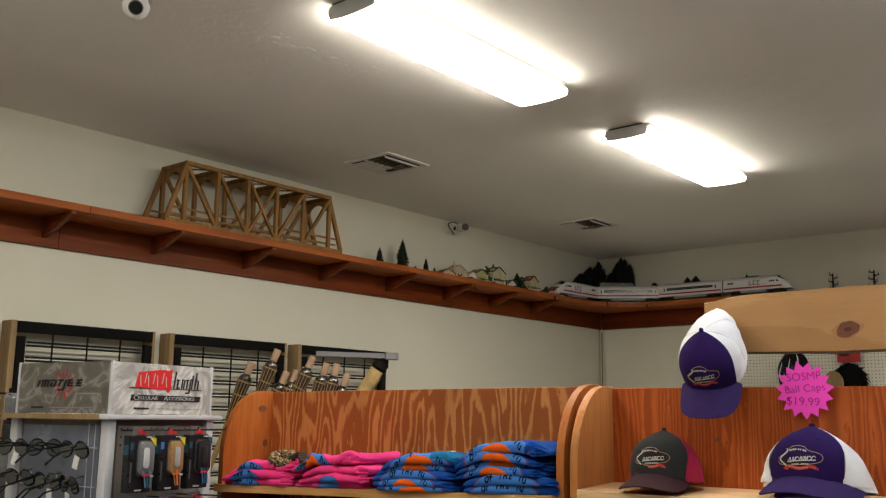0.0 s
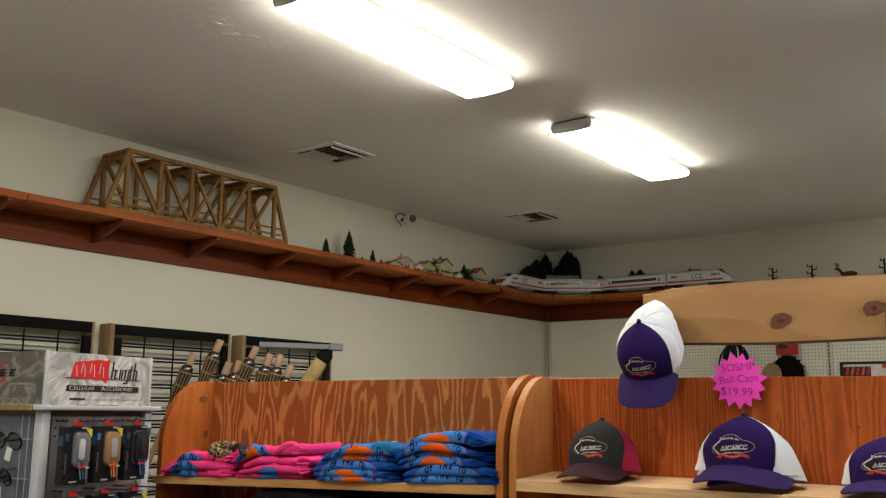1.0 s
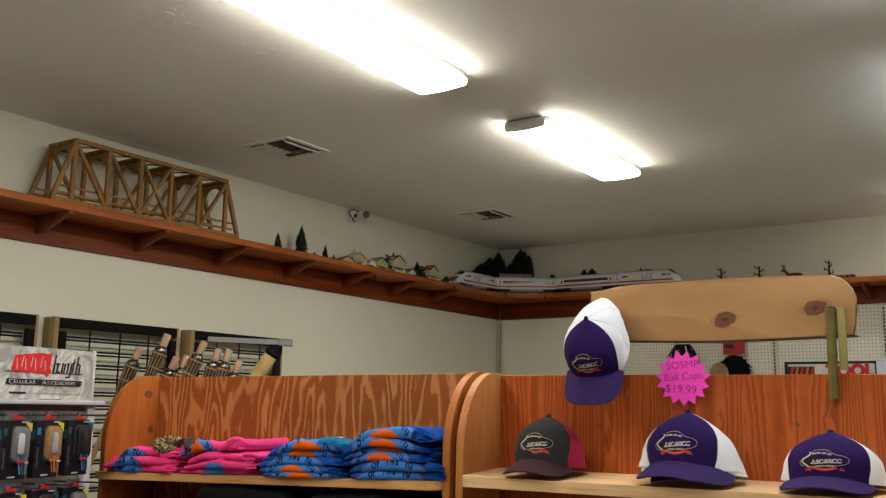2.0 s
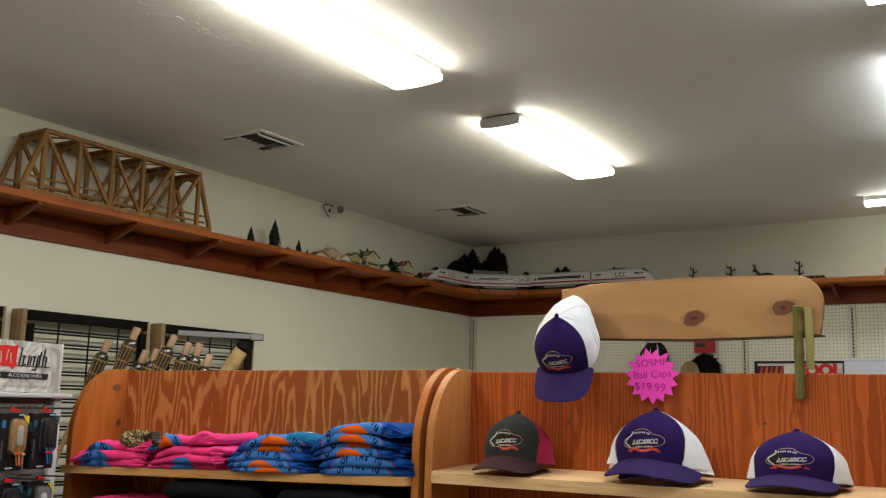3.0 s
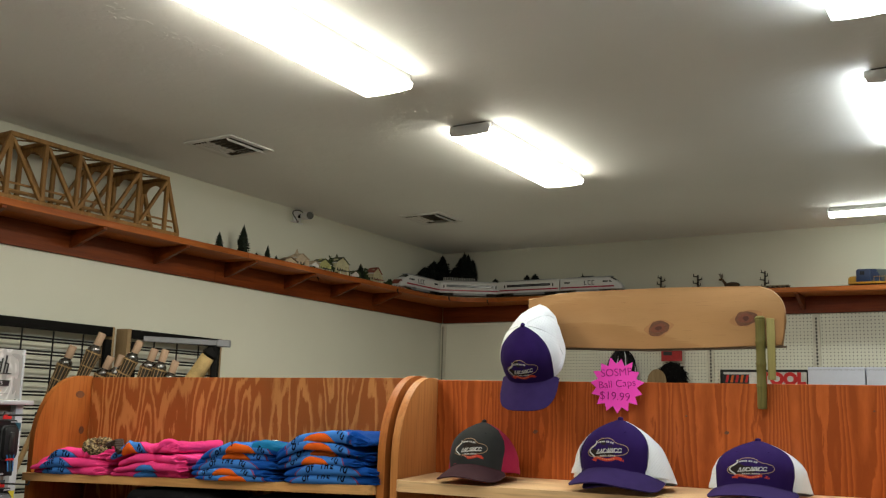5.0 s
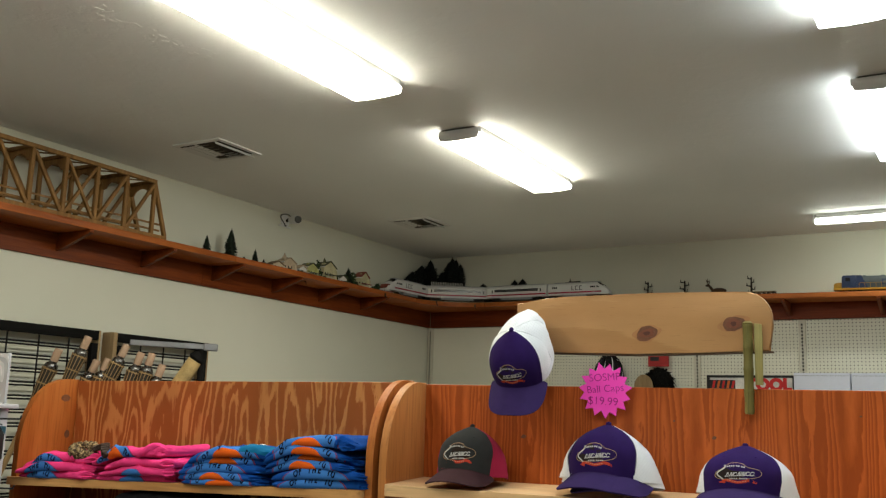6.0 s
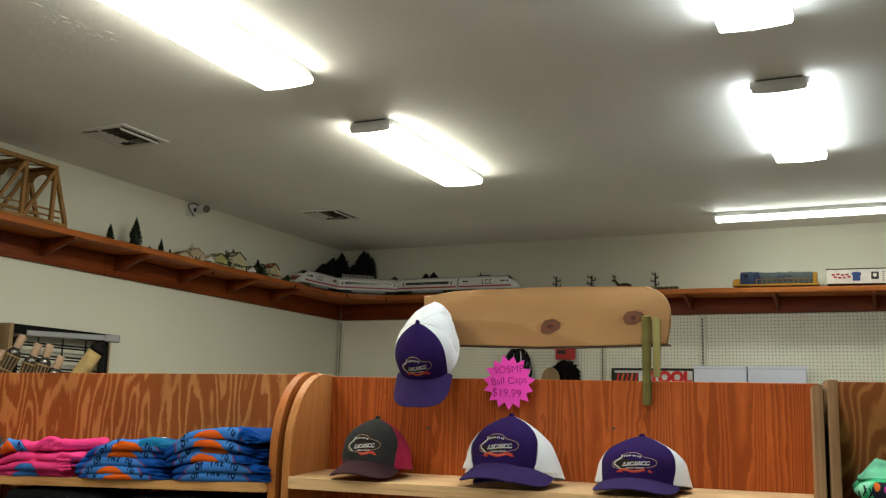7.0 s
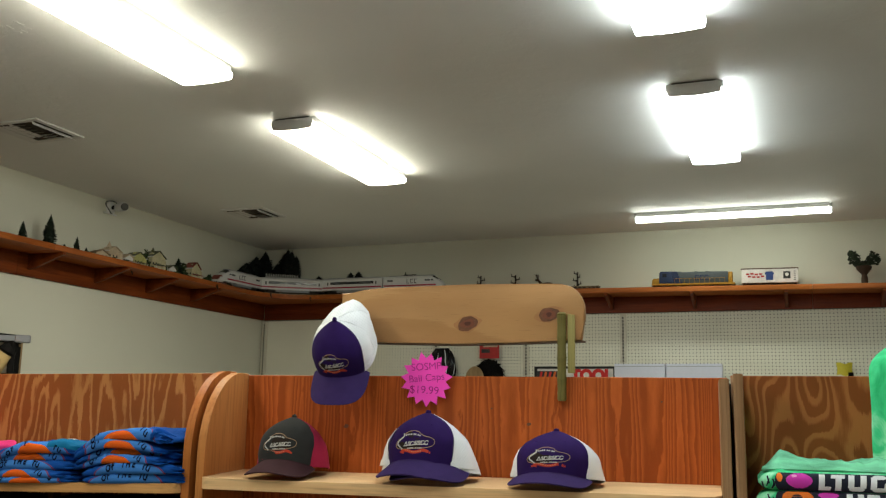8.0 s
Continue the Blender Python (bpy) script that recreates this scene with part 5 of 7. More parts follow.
for x in (BX0, BX1):
    part("bottom_chord", beam((x, ya, q / 2 + 0.001), (x, yb, q / 2 + 0.001), q, q), M_bridge, bridge)
    part("top_chord", beam((x, ta - 0.01, BH), (x, tb + 0.01, BH), q, q), M_bridge, bridge)
    part("end_post", beam((x, ya + 0.01, q), (x, ta, BH - q / 2), q, q, X_AXIS), M_bridge, bridge)
    part("end_post", beam((x, yb - 0.01, q), (x, tb, BH - q / 2), q, q, X_AXIS), M_bridge, bridge)
    for k in range(nb + 1):
        part("post", beam((x, ty[k], q), (x, ty[k], BH - q / 2), q, q * 0.95, X_AXIS), M_bridge, bridge)
    dx = 0.003 if x == BX1 else -0.003
    for k in range(nb):
        a, b = (ty[k], ty[k + 1])
        if k < 2:
            part("diagonal", beam((x + dx, a + 0.01, BH - q), (x + dx, b - 0.01, q), q * 0.8, q * 0.85, X_AXIS), M_bridge, bridge)
        elif k > 2:
            part("diagonal", beam((x + dx, a + 0.01, q), (x + dx, b - 0.01, BH - q), q * 0.8, q * 0.85, X_AXIS), M_bridge, bridge)
        else:
            part("diagonal", beam((x + dx, a + 0.01, BH - q), (x + dx, b - 0.01, q), q * 0.7, q * 0.8, X_AXIS), M_bridge, bridge)
            part("diagonal", beam((x - dx, a + 0.01, q), (x - dx, b - 0.01, BH - q), q * 0.7, q * 0.8, X_AXIS), M_bridge, bridge)
    for z in (0.052, 0.088):
        part("rail_slat", beam((x + (0.012 if x == BX0 else -0.012), ya + 0.04, z), (x + (0.012 if x == BX0 else -0.012), yb - 0.04, z), 0.006, 0.011), M_bridge, bridge)
for k in range(nb + 1):
    y = ty[k]
    part("cross_beam", beam((BX0, y, BH - 0.001), (BX1, y, BH - 0.001), q, q * 0.9), M_bridge, bridge)
    # portal brace with an arch cut out of it
    w = BX1 - BX0 - q
    pts = [(-w / 2, 0), (-w / 2, -0.062)] + [(-w / 2 + 0.03 + (w - 0.06) * j / 12, -0.062 + 0.040 * math.sin(math.pi * j / 12) ** 0.6) for j in range(13)] + [(w / 2, -0.062), (w / 2, 0)]
    part("portal_brace", prism(pts, 0.006, Matrix.Translation(((BX0 + BX1) / 2, y - 0.003, BH - q / 2))), M_bridge, bridge, "arched brace board")
for k in range(nb):
    part("top_brace", beam((BX0, ty[k], BH + 0.003), (BX1, ty[k + 1], BH + 0.003), q * 0.5, 0.006), M_bridge, bridge)
for k in range(9):
    y = ya + 0.06 + (yb - ya - 0.12) * k / 8
    part("floor_beam", beam((BX0, y, 0.0035), (BX1, y, 0.0035), 0.014, 0.005), M_bridge, bridge)

# ---- small conifers ----
M_fir = plain("fir_green", (0.013, 0.022, 0.012), 0.8, grain=300, vary=0.5, bump=0.6)
M_fir2 = plain("fir_black_green", (0.006, 0.009, 0.007), 0.8, grain=300, vary=0.5, bump=0.6)
M_trunk = plain("twig_brown", (0.05, 0.03, 0.018), 0.8, grain=150, vary=0.4, bump=0.4)


def fir(x, y, h, w, seed, mat, label, lean=0.0, plump=False):
    rng = random.Random(seed)
    tree = thing("model_fir", pose(x, y, SHELF_Z + (0 if not TREE_LIFT else TREE_LIFT), lean, lean * 0.6, rng.uniform(0, 360)), label, "model tree", "model fir trees")
    bm = rod((0, 0, 0), (0, 0, h * 0.97), max(0.002, h * 0.022), 0.0007, 6)
    add_lathe(bm, [(h * 0.10, 0), (h * 0.09, h * 0.02), (h * 0.02, h * 0.035)], 8)
    part("trunk", bm, M_trunk, tree, "thin brown trunk on a round foot")
    bm = bmesh.new()
    tiers = 22
    def girth(f):
        # a flame: fullest a third of the way up, rounding in to the tip
        if plump:
            return w / 2 * (0.75 + 0.9 * f - 0.6 * f * f) * (1 - f ** 2.8) ** 0.7 * 1.12
        return w / 2 * (0.85 + 0.75 * f - 0.55 * f * f) * (1 - f ** 1.9) ** 0.95 * 1.12
    add_lathe(bm, [(girth(f) * 0.72, h * (0.05 + 0.93 * f)) for f in (0.0, 0.15, 0.3, 0.5, 0.7, 0.85, 0.96)] + [(0.0006, h * 0.985)], 10)
    lump = rng.uniform(0, 9)
    for t in range(tiers):
        f = t / (tiers - 1)
        z = h * (0.05 + 0.92 * f)
        n = int(18 - 8 * f)
        for k in range(n):
            a = 2 * math.pi * (k + rng.random()) / n
            rr = (girth(f) + 0.002) * rng.uniform(0.82, 1.10) * (1 + 0.16 * math.sin(3 * a + lump + f * 9))
            d = Vector((math.cos(a), math.sin(a), 0))
            s = Vector((-math.sin(a), math.cos(a), 0)) * (rr * 0.22 + 0.002)
            root, tip = d * rr * 0.45 + Vector((0, 0, z)), d * rr + Vector((0, 0, z + h * rng.uniform(-0.005, 0.035)))
            midp = root.lerp(tip, 0.5) + Vector((0, 0, h * 0.012))
            vs = [bm.verts.new(p) for p in (root, midp + s, tip, midp - s, midp - Vector((0, 0, h * 0.024)))]
            bm.faces.new((vs[0], vs[1], vs[3])), bm.faces.new((vs[1], vs[2], vs[3])), bm.faces.new((vs[0], vs[3], vs[4])), bm.faces.new((vs[0], vs[4], vs[1]))
            bm.faces.new((vs[1], vs[4], vs[2])), bm.faces.new((vs[2], vs[4], vs[3]))
    part("crown", bm, mat, tree, "bristly dark green needles", smooth=0)
    return tree


TREE_LIFT = 0.0
for k, (x, y, h, w) in enumerate(((0.10, -2.965, 0.140, 0.062), (0.11, -2.755, 0.225, 0.098), (0.10, -2.61, 0.058, 0.05), (0.10, -2.50, 0.128, 0.050), (0.10, -2.41, 0.072, 0.036))):
    fir(x, y, h, w * 0.8, 20 + k, M_fir, "small dark green bottle-brush fir on the shelf")
# grove in the corner, crowding the model tunnel
for k, (x, y, h, w) in enumerate(((0.085, -0.545, 0.215, 0.105), (0.075, -0.455, 0.285, 0.125), (0.085, -0.365, 0.325, 0.135), (0.070, -0.275, 0.365, 0.135), (0.085, -0.185, 0.405, 0.135), (0.075, -0.095, 0.440, 0.12),
                                  (0.165, -0.075, 0.33, 0.12), (0.205, -0.065, 0.425, 0.10), (0.255, -0.070, 0.455, 0.10), (0.300, -0.065, 0.440, 0.09), (0.350, -0.070, 0.395, 0.085), (0.435, -0.062, 0.165, 0.085))):
    fir(x, y, h, w * 1.2, 40 + k, M_fir2, "tall near-black fir in the shelf corner", 3 * math.sin(k * 2.1), True)
for k, (x, h, w) in enumerate(((0.545, 0.205, 0.10), (0.625, 0.12, 0.06), (0.70, 0.145, 0.06), (0.755, 0.10, 0.06), (0.855, 0.225, 0.085), (0.93, 0.230, 0.10), (0.99, 0.18, 0.10), (1.03, 0.13, 0.09))):
    fir(x + 0.03, -0.055, h, w * 1.1, 60 + k, M_fir2, "dark fir standing along the far wall", 0.0, True)
for k, (x, h) in enumerate(((1.40, 0.26), (1.45, 0.20))):
    fir(x, -0.055, h * 0.8, 0.06, 80 + k, M_fir2, "dark fir standing along the far wall")

# the model tunnel front in the corner with its pale fence
M_stone = plain("model_stone", (0.20, 0.145, 0.085), 0.8, grain=50, vary=0.3, bump=0.5)
M_fence = plain("fence_white", (0.50, 0.48, 0.43), 0.6)
tunnel = thing("model_tunnel", pose(0.305, -0.225, SHELF_Z, 0, 0, 42), "brown mottled model block with a pale picket fence on top", "model building")
part("block", prism([(-0.142, 0), (-0.142, 0.158), (0.142, 0.160), (0.142, 0)], 0.06, Matrix.Translation((0, 0.0, 0)), bevel=0.004), M_stone, tunnel)
fence = part("fence_rail", box((0, 0.006, 0.172), (0.284, 0.004, 0.005)), M_fence, tunnel, "pale fence rail")
for k in range(19):
    part("picket", box((-0.138 + 0.01533 * k, 0.0025, 0.180), (0.0062, 0.003, 0.042)), M_fence, fence)
ivy = bmesh.new()
rng = random.Random(5)
for cx, cz, n in ((-0.115, 0.128, 26), (-0.045, 0.022, 30), (0.125, 0.10, 26), (0.138, 0.05, 26)):
    for k in range(n):
        bmesh.ops.create_icosphere(ivy, subdivisions=1, radius=rng.uniform(0.004, 0.009), matrix=Matrix.Translation((cx + rng.gauss(0, 0.012), -0.006, max(0.008, cz + rng.gauss(0, 0.020)))))
part("ivy", ivy, M_fir2, tunnel, "dark ivy tufts", smooth=0)
M_lampw = plain("frosted_white", (0.55, 0.55, 0.55), 0.4)
tank = thing("model_lamp", pose(0.195, -0.50, SHELF_Z), "small pale model lantern among the firs", "model lantern")
part("lantern", lathe([(0.010, 0), (0.012, 0.04), (0.028, 0.06), (0.024, 0.115), (0.008, 0.125)], 12), M_lampw, tank)


# ---- village houses ----
def paint(name, c):
    return plain(name, c, 0.6, grain=120, vary=0.25, bump=0.3)


M_cream = paint("model_cream", (0.52, 0.47, 0.29))
M_yellowg = paint("model_yellow_green", (0.42, 0.41, 0.16))
M_olive = paint("model_olive_roof", (0.085, 0.09, 0.05))
M_redroof = paint("model_red_roof", (0.22, 0.05, 0.032))
M_brownroof = paint("model_brown_roof", (0.10, 0.055, 0.035))
M_pale = paint("model_white", (0.66, 0.63, 0.59))
M_beige = paint("model_beige", (0.46, 0.37, 0.26))
M_hole = paint("model_window_dark", (0.03, 0.03, 0.03))
M_bush = plain("moss_green", (0.035, 0.055, 0.022), 0.9, grain=250, vary=0.6, bump=0.8)


def house(x, y, turn, w, d, h, rh, walls, roof, label, tower=0.0, porch=False):
    b = thing("model_house", pose(x, y, SHELF_Z, 0, 0, turn), label, "model house", "model village houses")
    body = [(-w / 2, 0), (-w / 2, h), (0, h + rh), (w / 2, h), (w / 2, 0)]
    part("house_body", prism(body, d, Matrix.Translation((0, -d / 2, 0))), walls, b)
    e, t = 0.008, 0.005
    for s in (-1, 1):
        sl = math.atan2(rh, w / 2)
        ln = math.hypot(rh, w / 2) + e
        part("roof_slope", box((0, 0, 0), (ln, d + 2 * e, t), Matrix.Translation((s * (w / 4 + e * 0.4), 0, h + rh / 2 + t * 0.4)) @ Matrix.Rotation(s * sl, 4, "Y"), bevel=0.001, seg=1), roof, b, "pitched shingle roof")
    part("chimney", box((w * 0.22, d * 0.15, h + rh * 0.85), (0.012, 0.012, 0.035)), walls, b, "small chimney")
    n = max(2, int(w / 0.028))
    for k in range(n):
        xx = -w / 2 + w * (k + 0.5) / n
        for yy in (-d / 2 - 0.0008, d / 2 + 0.0008):
            part("window", box((xx, yy, h * 0.55), (0.010, 0.002, 0.015)), M_hole, b, "small dark window")
    for k in range(3):
        for xx in (-w / 2 - 0.0008, w / 2 + 0.0008):
            part("window", box((xx, -d / 2 + d * (k + 0.5) / 3, h * 0.55), (0.002, 0.010, 0.015)), M_hole, b, "small dark window")
    if tower:
        part("tower", box((-w * 0.28, -d * 0.2, tower / 2), (0.032, 0.032, tower), bevel=0.002, seg=1), walls, b, "square tower")
        part("tower_roof", lathe([(0.027, tower), (0.016, tower + 0.012), (0.002, tower + 0.04)], 4, Matrix.Translation((-w * 0.28, -d * 0.2, 0))), roof, b, "peaked tower roof")
    if h > 0.06:
        # a dormer on each slope and trim along the eaves
        for s in (-1, 1):
            part("dormer", prism([(-0.014, 0), (-0.014, 0.016), (0, 0.028), (0.014, 0.016), (0.014, 0)], 0.03, Matrix.Translation((s * w * 0.30, -0.015, h + rh * 0.18)) @ Matrix.Rotation(s * math.pi / 2, 4, "Z")), walls, b, "small gabled dormer")
            part("eaves_trim", box((s * (w / 2 + 0.006), 0, h - 0.003), (0.004, d + 0.02, 0.007)), M_pale, b, "pale eaves trim")
        part("bay", lathe([(0.020, 0), (0.020, h * 0.8), (0.003, h * 0.8 + 0.018)], 6, Matrix.Translation((w * 0.30, -d / 2 - 0.004, 0))), walls, b, "six-sided bay")
    if porch:
        part("porch_roof", box((0, -d / 2 - 0.017, h * 0.46), (w * 0.9, 0.036, 0.004), pose(0, 0, 0, 0, 0, 0)), roof, b, "porch roof")
        for k in range(4):
            part("porch_post", rod((-w * 0.42 + w * 0.28 * k, -d / 2 - 0.031, 0), (-w * 0.42 + w * 0.28 * k, -d / 2 - 0.031, h * 0.45), 0.0018, seg=6), M_pale, b, "thin porch post")
    return b


def bush(x, y, r, h, seed, label="mossy green model shrub beside the houses"):
    rng = random.Random(seed)
    t = thing("model_shrub", pose(x, y, SHELF_Z), label, "model shrub", "model shrubs")
    bm = bmesh.new()
    for k in range(70):
        a, f = rng.uniform(0, 6.283), rng.random()
        rr = r * math.sqrt(rng.random()) * (1.1 - 0.5 * f)
        c = Vector((rr * math.cos(a), rr * math.sin(a), h * (0.12 + 0.86 * f)))
        bmesh.ops.create_icosphere(bm, subdivisions=1, radius=r * rng.uniform(0.14, 0.3), matrix=Matrix.Translation(c))
    part("foliage", bm, M_bush, t, smooth=0)


HX = 0.14
house(HX + 0.02, -2.36, 84, 0.10, 0.07, 0.035, 0.022, M_beige, M_stone, "low beige model cottage with a tan roof")
house(HX, -2.22, 88, 0.13, 0.08, 0.072, 0.032, M_beige, M_beige, "beige model farmhouse with a pale roof", 0.098)
house(HX + 0.03, -2.10, 95, 0.09, 0.06, 0.045, 0.025, M_pale, M_beige, "small white model cottage", 0, True)
house(HX - 0.01, -1.95, 90, 0.12, 0.08, 0.078, 0.032, M_yellowg, M_olive, "yellow-green model house with an olive roof", 0, True)
house(HX + 0.0, -1.76, 90, 0.15, 0.09, 0.105, 0.045, M_cream, M_olive, "cream model mansion with a dark green roof", 0.135, True)
house(HX + 0.0, -1.57, 86, 0.08, 0.06, 0.050, 0.025, M_pale, M_olive, "small white model house with a green roof", 0, True)
house(HX, -1.29, 90, 0.11, 0.07, 0.095, 0.045, M_cream, M_redroof, "cream model house with a red roof", 0.0, True)
house(HX + 0.02, -0.98, 90, 0.08, 0.06, 0.055, 0.032, M_pale, M_redroof, "white model cottage with a red roof", 0.0, True)
house(HX + 0.03, -0.86, 80, 0.07, 0.05, 0.030, 0.020, M_pale, M_pale, "low white model shed")
for k, (y, r, h) in enumerate(((-2.44, 0.03, 0.04), (-1.86, 0.035, 0.12), (-1.68, 0.04, 0.135), (-1.63, 0.03, 0.07), (-1.49, 0.035, 0.085), (-1.41, 0.035, 0.12), (-1.20, 0.03, 0.05), (-1.12, 0.03, 0.05), (-1.04, 0.03, 0.085))):
    bush(HX - 0.02 + 0.02 * (k % 2), y, r, h, 90 + k)
for k, (y, r, h) in enumerate(((-2.30, 0.022, 0.06), (-2.16, 0.025, 0.10), (-2.03, 0.022, 0.08), (-1.90, 0.03, 0.055), (-1.80, 0.025, 0.165), (-1.71, 0.03, 0.16), (-1.34, 0.022, 0.08), (-1.24, 0.022, 0.10))):
    bush(HX - 0.055 + 0.012 * (k % 3), y, r, h, 190 + k, "dark model tree behind the village houses")
for k, y in enumerate((-2.27, -2.14, -1.87, -1.60, -1.46, -1.16, -0.92)):
    bush(HX + 0.075, y, 0.018, 0.024, 290 + k, "low moss tuft before the model houses")
fir(HX - 0.03, -1.43, 0.16, 0.08, 120, M_fir, "dark green fir between the model houses")

# ---- bare trees and the deer on the far shelf ----
M_bare = plain("dead_wood", (0.022, 0.017, 0.012), 0.7, grain=150, vary=0.4, bump=0.4)


def bare_tree(x, h, seed):
    rng = random.Random(seed)
    t = thing("model_bare_tree", pose(x, -0.062, far_z(x)), "little leafless dark model tree with stubby branches", "model tree", "bare model trees")
    bm = rod((0, 0, 0), (0.002, 0, h), 0.010, 0.0055, 8)
    part("trunk", bm, M_bare, t)
    for k in range(5):
        z = h * (0.22 + 0.17 * k)
        s = 1 if k % 2 else -1
        ln = rng.uniform(0.022, 0.045)
        bm = rod((0, 0, z), (s * ln, rng.uniform(-0.01, 0.01), z + 0.006), 0.0055, 0.0035, 6)
        add_rod(bm, (s * ln * 0.8, 0, z + 0.003), (s * ln * 0.9, 0, z + 0.026), 0.004, 0.0025, 6)
        part("branch", bm, M_bare, t)
    bm = bmesh.new()
    for k in range(4):
        a = k * 1.6 + 0.3
        add_rod(bm, (0, 0, 0.012), (0.045 * math.cos(a), 0.03 * math.sin(a), 0.004), 0.007, 0.003, 6)
    part("roots", bm, M_bare, t)


bare_tree(2.073, 0.150, 1)
bare_tree(2.369, 0.150, 2)
bare_tree(2.878, 0.162, 3)
M_deer = plain("deer_brown", (0.065, 0.038, 0.02), 0.7)
deer = thing("model_deer", pose(2.587, -0.055, far_z(2.587)), "brown model deer with antlers, lying down", "model deer")
bm = bmesh.new()
bmesh.ops.create_icosphere(bm, subdivisions=3, radius=1, matrix=Matrix.Translation((0.045, 0, 0.062)) @ Matrix.Diagonal((0.060, 0.022, 0.024, 1)))
add_rod(bm, (0.0, 0, 0.068), (-0.028, 0, 0.105), 0.013, 0.009, 10)
bmesh.ops.create_icosphere(bm, subdivisions=2, radius=1, matrix=Matrix.Translation((-0.038, 0, 0.108)) @ Matrix.Diagonal((0.019, 0.009, 0.010, 1)))
for px in (0.01, 0.08):
    for s in (-1, 1):
        add_rod(bm, (px, s * 0.012, 0.055), (px + 0.012, s * 0.014, 0.0), 0.006, 0.004, 8)
for s in (-1, 1):
    pts = [Vector((-0.034, s * 0.006, 0.114)), Vector((-0.030 + 0.0 * s, s * 0.022, 0.135)), Vector((-0.034, s * 0.028, 0.156))]
    for a, b in zip(pts, pts[1:]):
        add_rod(bm, a, b, 0.0028, 0.0022, 6)
    add_rod(bm, pts[1], pts[1] + Vector((-0.022, s * 0.004, 0.016)), 0.0026, 0.0018, 6)
    add_rod(bm, pts[0], pts[0] + Vector((-0.012, s * 0.01, 0.03)), 0.0026, 0.0018, 6)
part("figure", bm, M_deer, deer)

# ---- blue and yellow diesel engine, box car and topiary on the far shelf ----
M_cblue = plain("engine_blue", (0.013, 0.026, 0.072), 0.4)
M_cgrey = plain("engine_grey", (0.060, 0.074, 0.080), 0.45)
M_cyel = plain("engine_yellow", (0.34, 0.175, 0.012), 0.4)
diesel = thing("model_engine", pose(3.775, -0.15, far_z(3.775) - 0.0195) @ pose(0, 0, 0.0, 0, 0.66), "blue, grey and yellow model diesel engine", "model train")
part("frame", box((0, 0, 0.050), (0.60, 0.105, 0.014), bevel=0.002, seg=1), M_cyel, diesel, "yellow frame")
part("long_hood", box((0.052, 0, 0.100), (0.40, 0.075, 0.086), bevel=0.006), M_cgrey, diesel, "grey long hood")
part("cab", prism([(-0.245, 0.057), (-0.245, 0.135), (-0.235, 0.148), (-0.150, 0.148), (-0.150, 0.057)], 0.096, Matrix.Translation((0, -0.048, 0)), bevel=0.003), M_cblue, diesel, "dark blue cab")
part("hood_band", prism([(-0.149, 0.058), (-0.149, 0.147), (-0.115, 0.147), (-0.075, 0.058)], 0.082, Matrix.Translation((0, -0.041, 0))), M_cblue, diesel, "blue slanted band")
part("nose", prism([(-0.30, 0.057), (-0.30, 0.085), (-0.285, 0.098), (-0.246, 0.100), (-0.246, 0.057)], 0.07, Matrix.Translation((0, -0.035, 0)), bevel=0.004), M_cyel, diesel, "yellow short nose")
part("rear_end", box((0.268, 0, 0.098), (0.030, 0.076, 0.082), bevel=0.004), M_cyel, diesel, "yellow rear end")
part("cab_window", box((-0.205, -0.0485, 0.118), (0.03, 0.002, 0.026)), M_window, diesel, "dark cab window")
for xx, ww in ((0.03, 0.030), (0.065, 0.028), (0.10, 0.030)):
    part("letter_mark", prism([(xx - ww / 2, 0.080), (xx + ww / 2, 0.080), (xx + ww / 2, 0.088), (xx - ww / 2 + 0.008, 0.088), (xx - ww / 2 + 0.008, 0.110), (xx + ww / 2, 0.110), (xx + ww / 2, 0.118), (xx - ww / 2, 0.118)], 0.0016, Matrix.Translation((0, -0.0388, 0))), M_cblue, diesel, "blue lettering shape")
bm = bmesh.new()
for k in range(11):
    add_rod(bm, (-0.13 + 0.036 * k, -0.05, 0.057), (-0.13 + 0.036 * k, -0.05, 0.092), 0.0014, seg=5)
add_rod(bm, (-0.13, -0.05, 0.092), (0.23, -0.05, 0.092), 0.0014, seg=5)
part("handrail", bm, M_cyel, diesel, "thin yellow handrail")
for e in (-1, 1):
    bm = box((e * 0.19, 0, 0.030), (0.15, 0.078, 0.020), bevel=0.002, seg=1)
    for dx in (-0.05, 0, 0.05):
        for s in (-1, 1):
            add_rod(bm, (e * 0.19 + dx, s * 0.018, 0.0315), (e * 0.19 + dx, s * 0.030, 0.0315), 0.0110, seg=12)
    part("bogie", bm, M_tie, diesel, "black bogie with wheels")
for dx in (-0.10, 0.10, 0.02):
    part("roof_fan", lathe([(0.014, 0.143), (0.014, 0.149), (0.006, 0.152)], 12, Matrix.Translation((dx, 0, 0))), M_cgrey, diesel, "round roof fan")

boxcar = thing("model_box_car", pose(4.315, -0.15, far_z(4.315) - 0.0195) @ pose(0, 0, 0.0, 0, 0.66), "white model box car with red and blue markings", "model train")
part("body", box((0, 0, 0.098), (0.385, 0.10, 0.100), bevel=0.002, seg=1), M_pale, boxcar, "white sides with fine ribs")
part("roof", box((0, 0, 0.1515), (0.395, 0.108, 0.008), bevel=0.003, seg=1), M_brownroof, boxcar, "brown roof")
part("door", box((0.028, -0.0508, 0.098), (0.075, 0.003, 0.094), bevel=0.0008, seg=1), M_pale, boxcar, "sliding door")
M_mred, M_mblue = paint("mark_red", (0.38, 0.03, 0.03)), paint("mark_blue", (0.03, 0.06, 0.20))
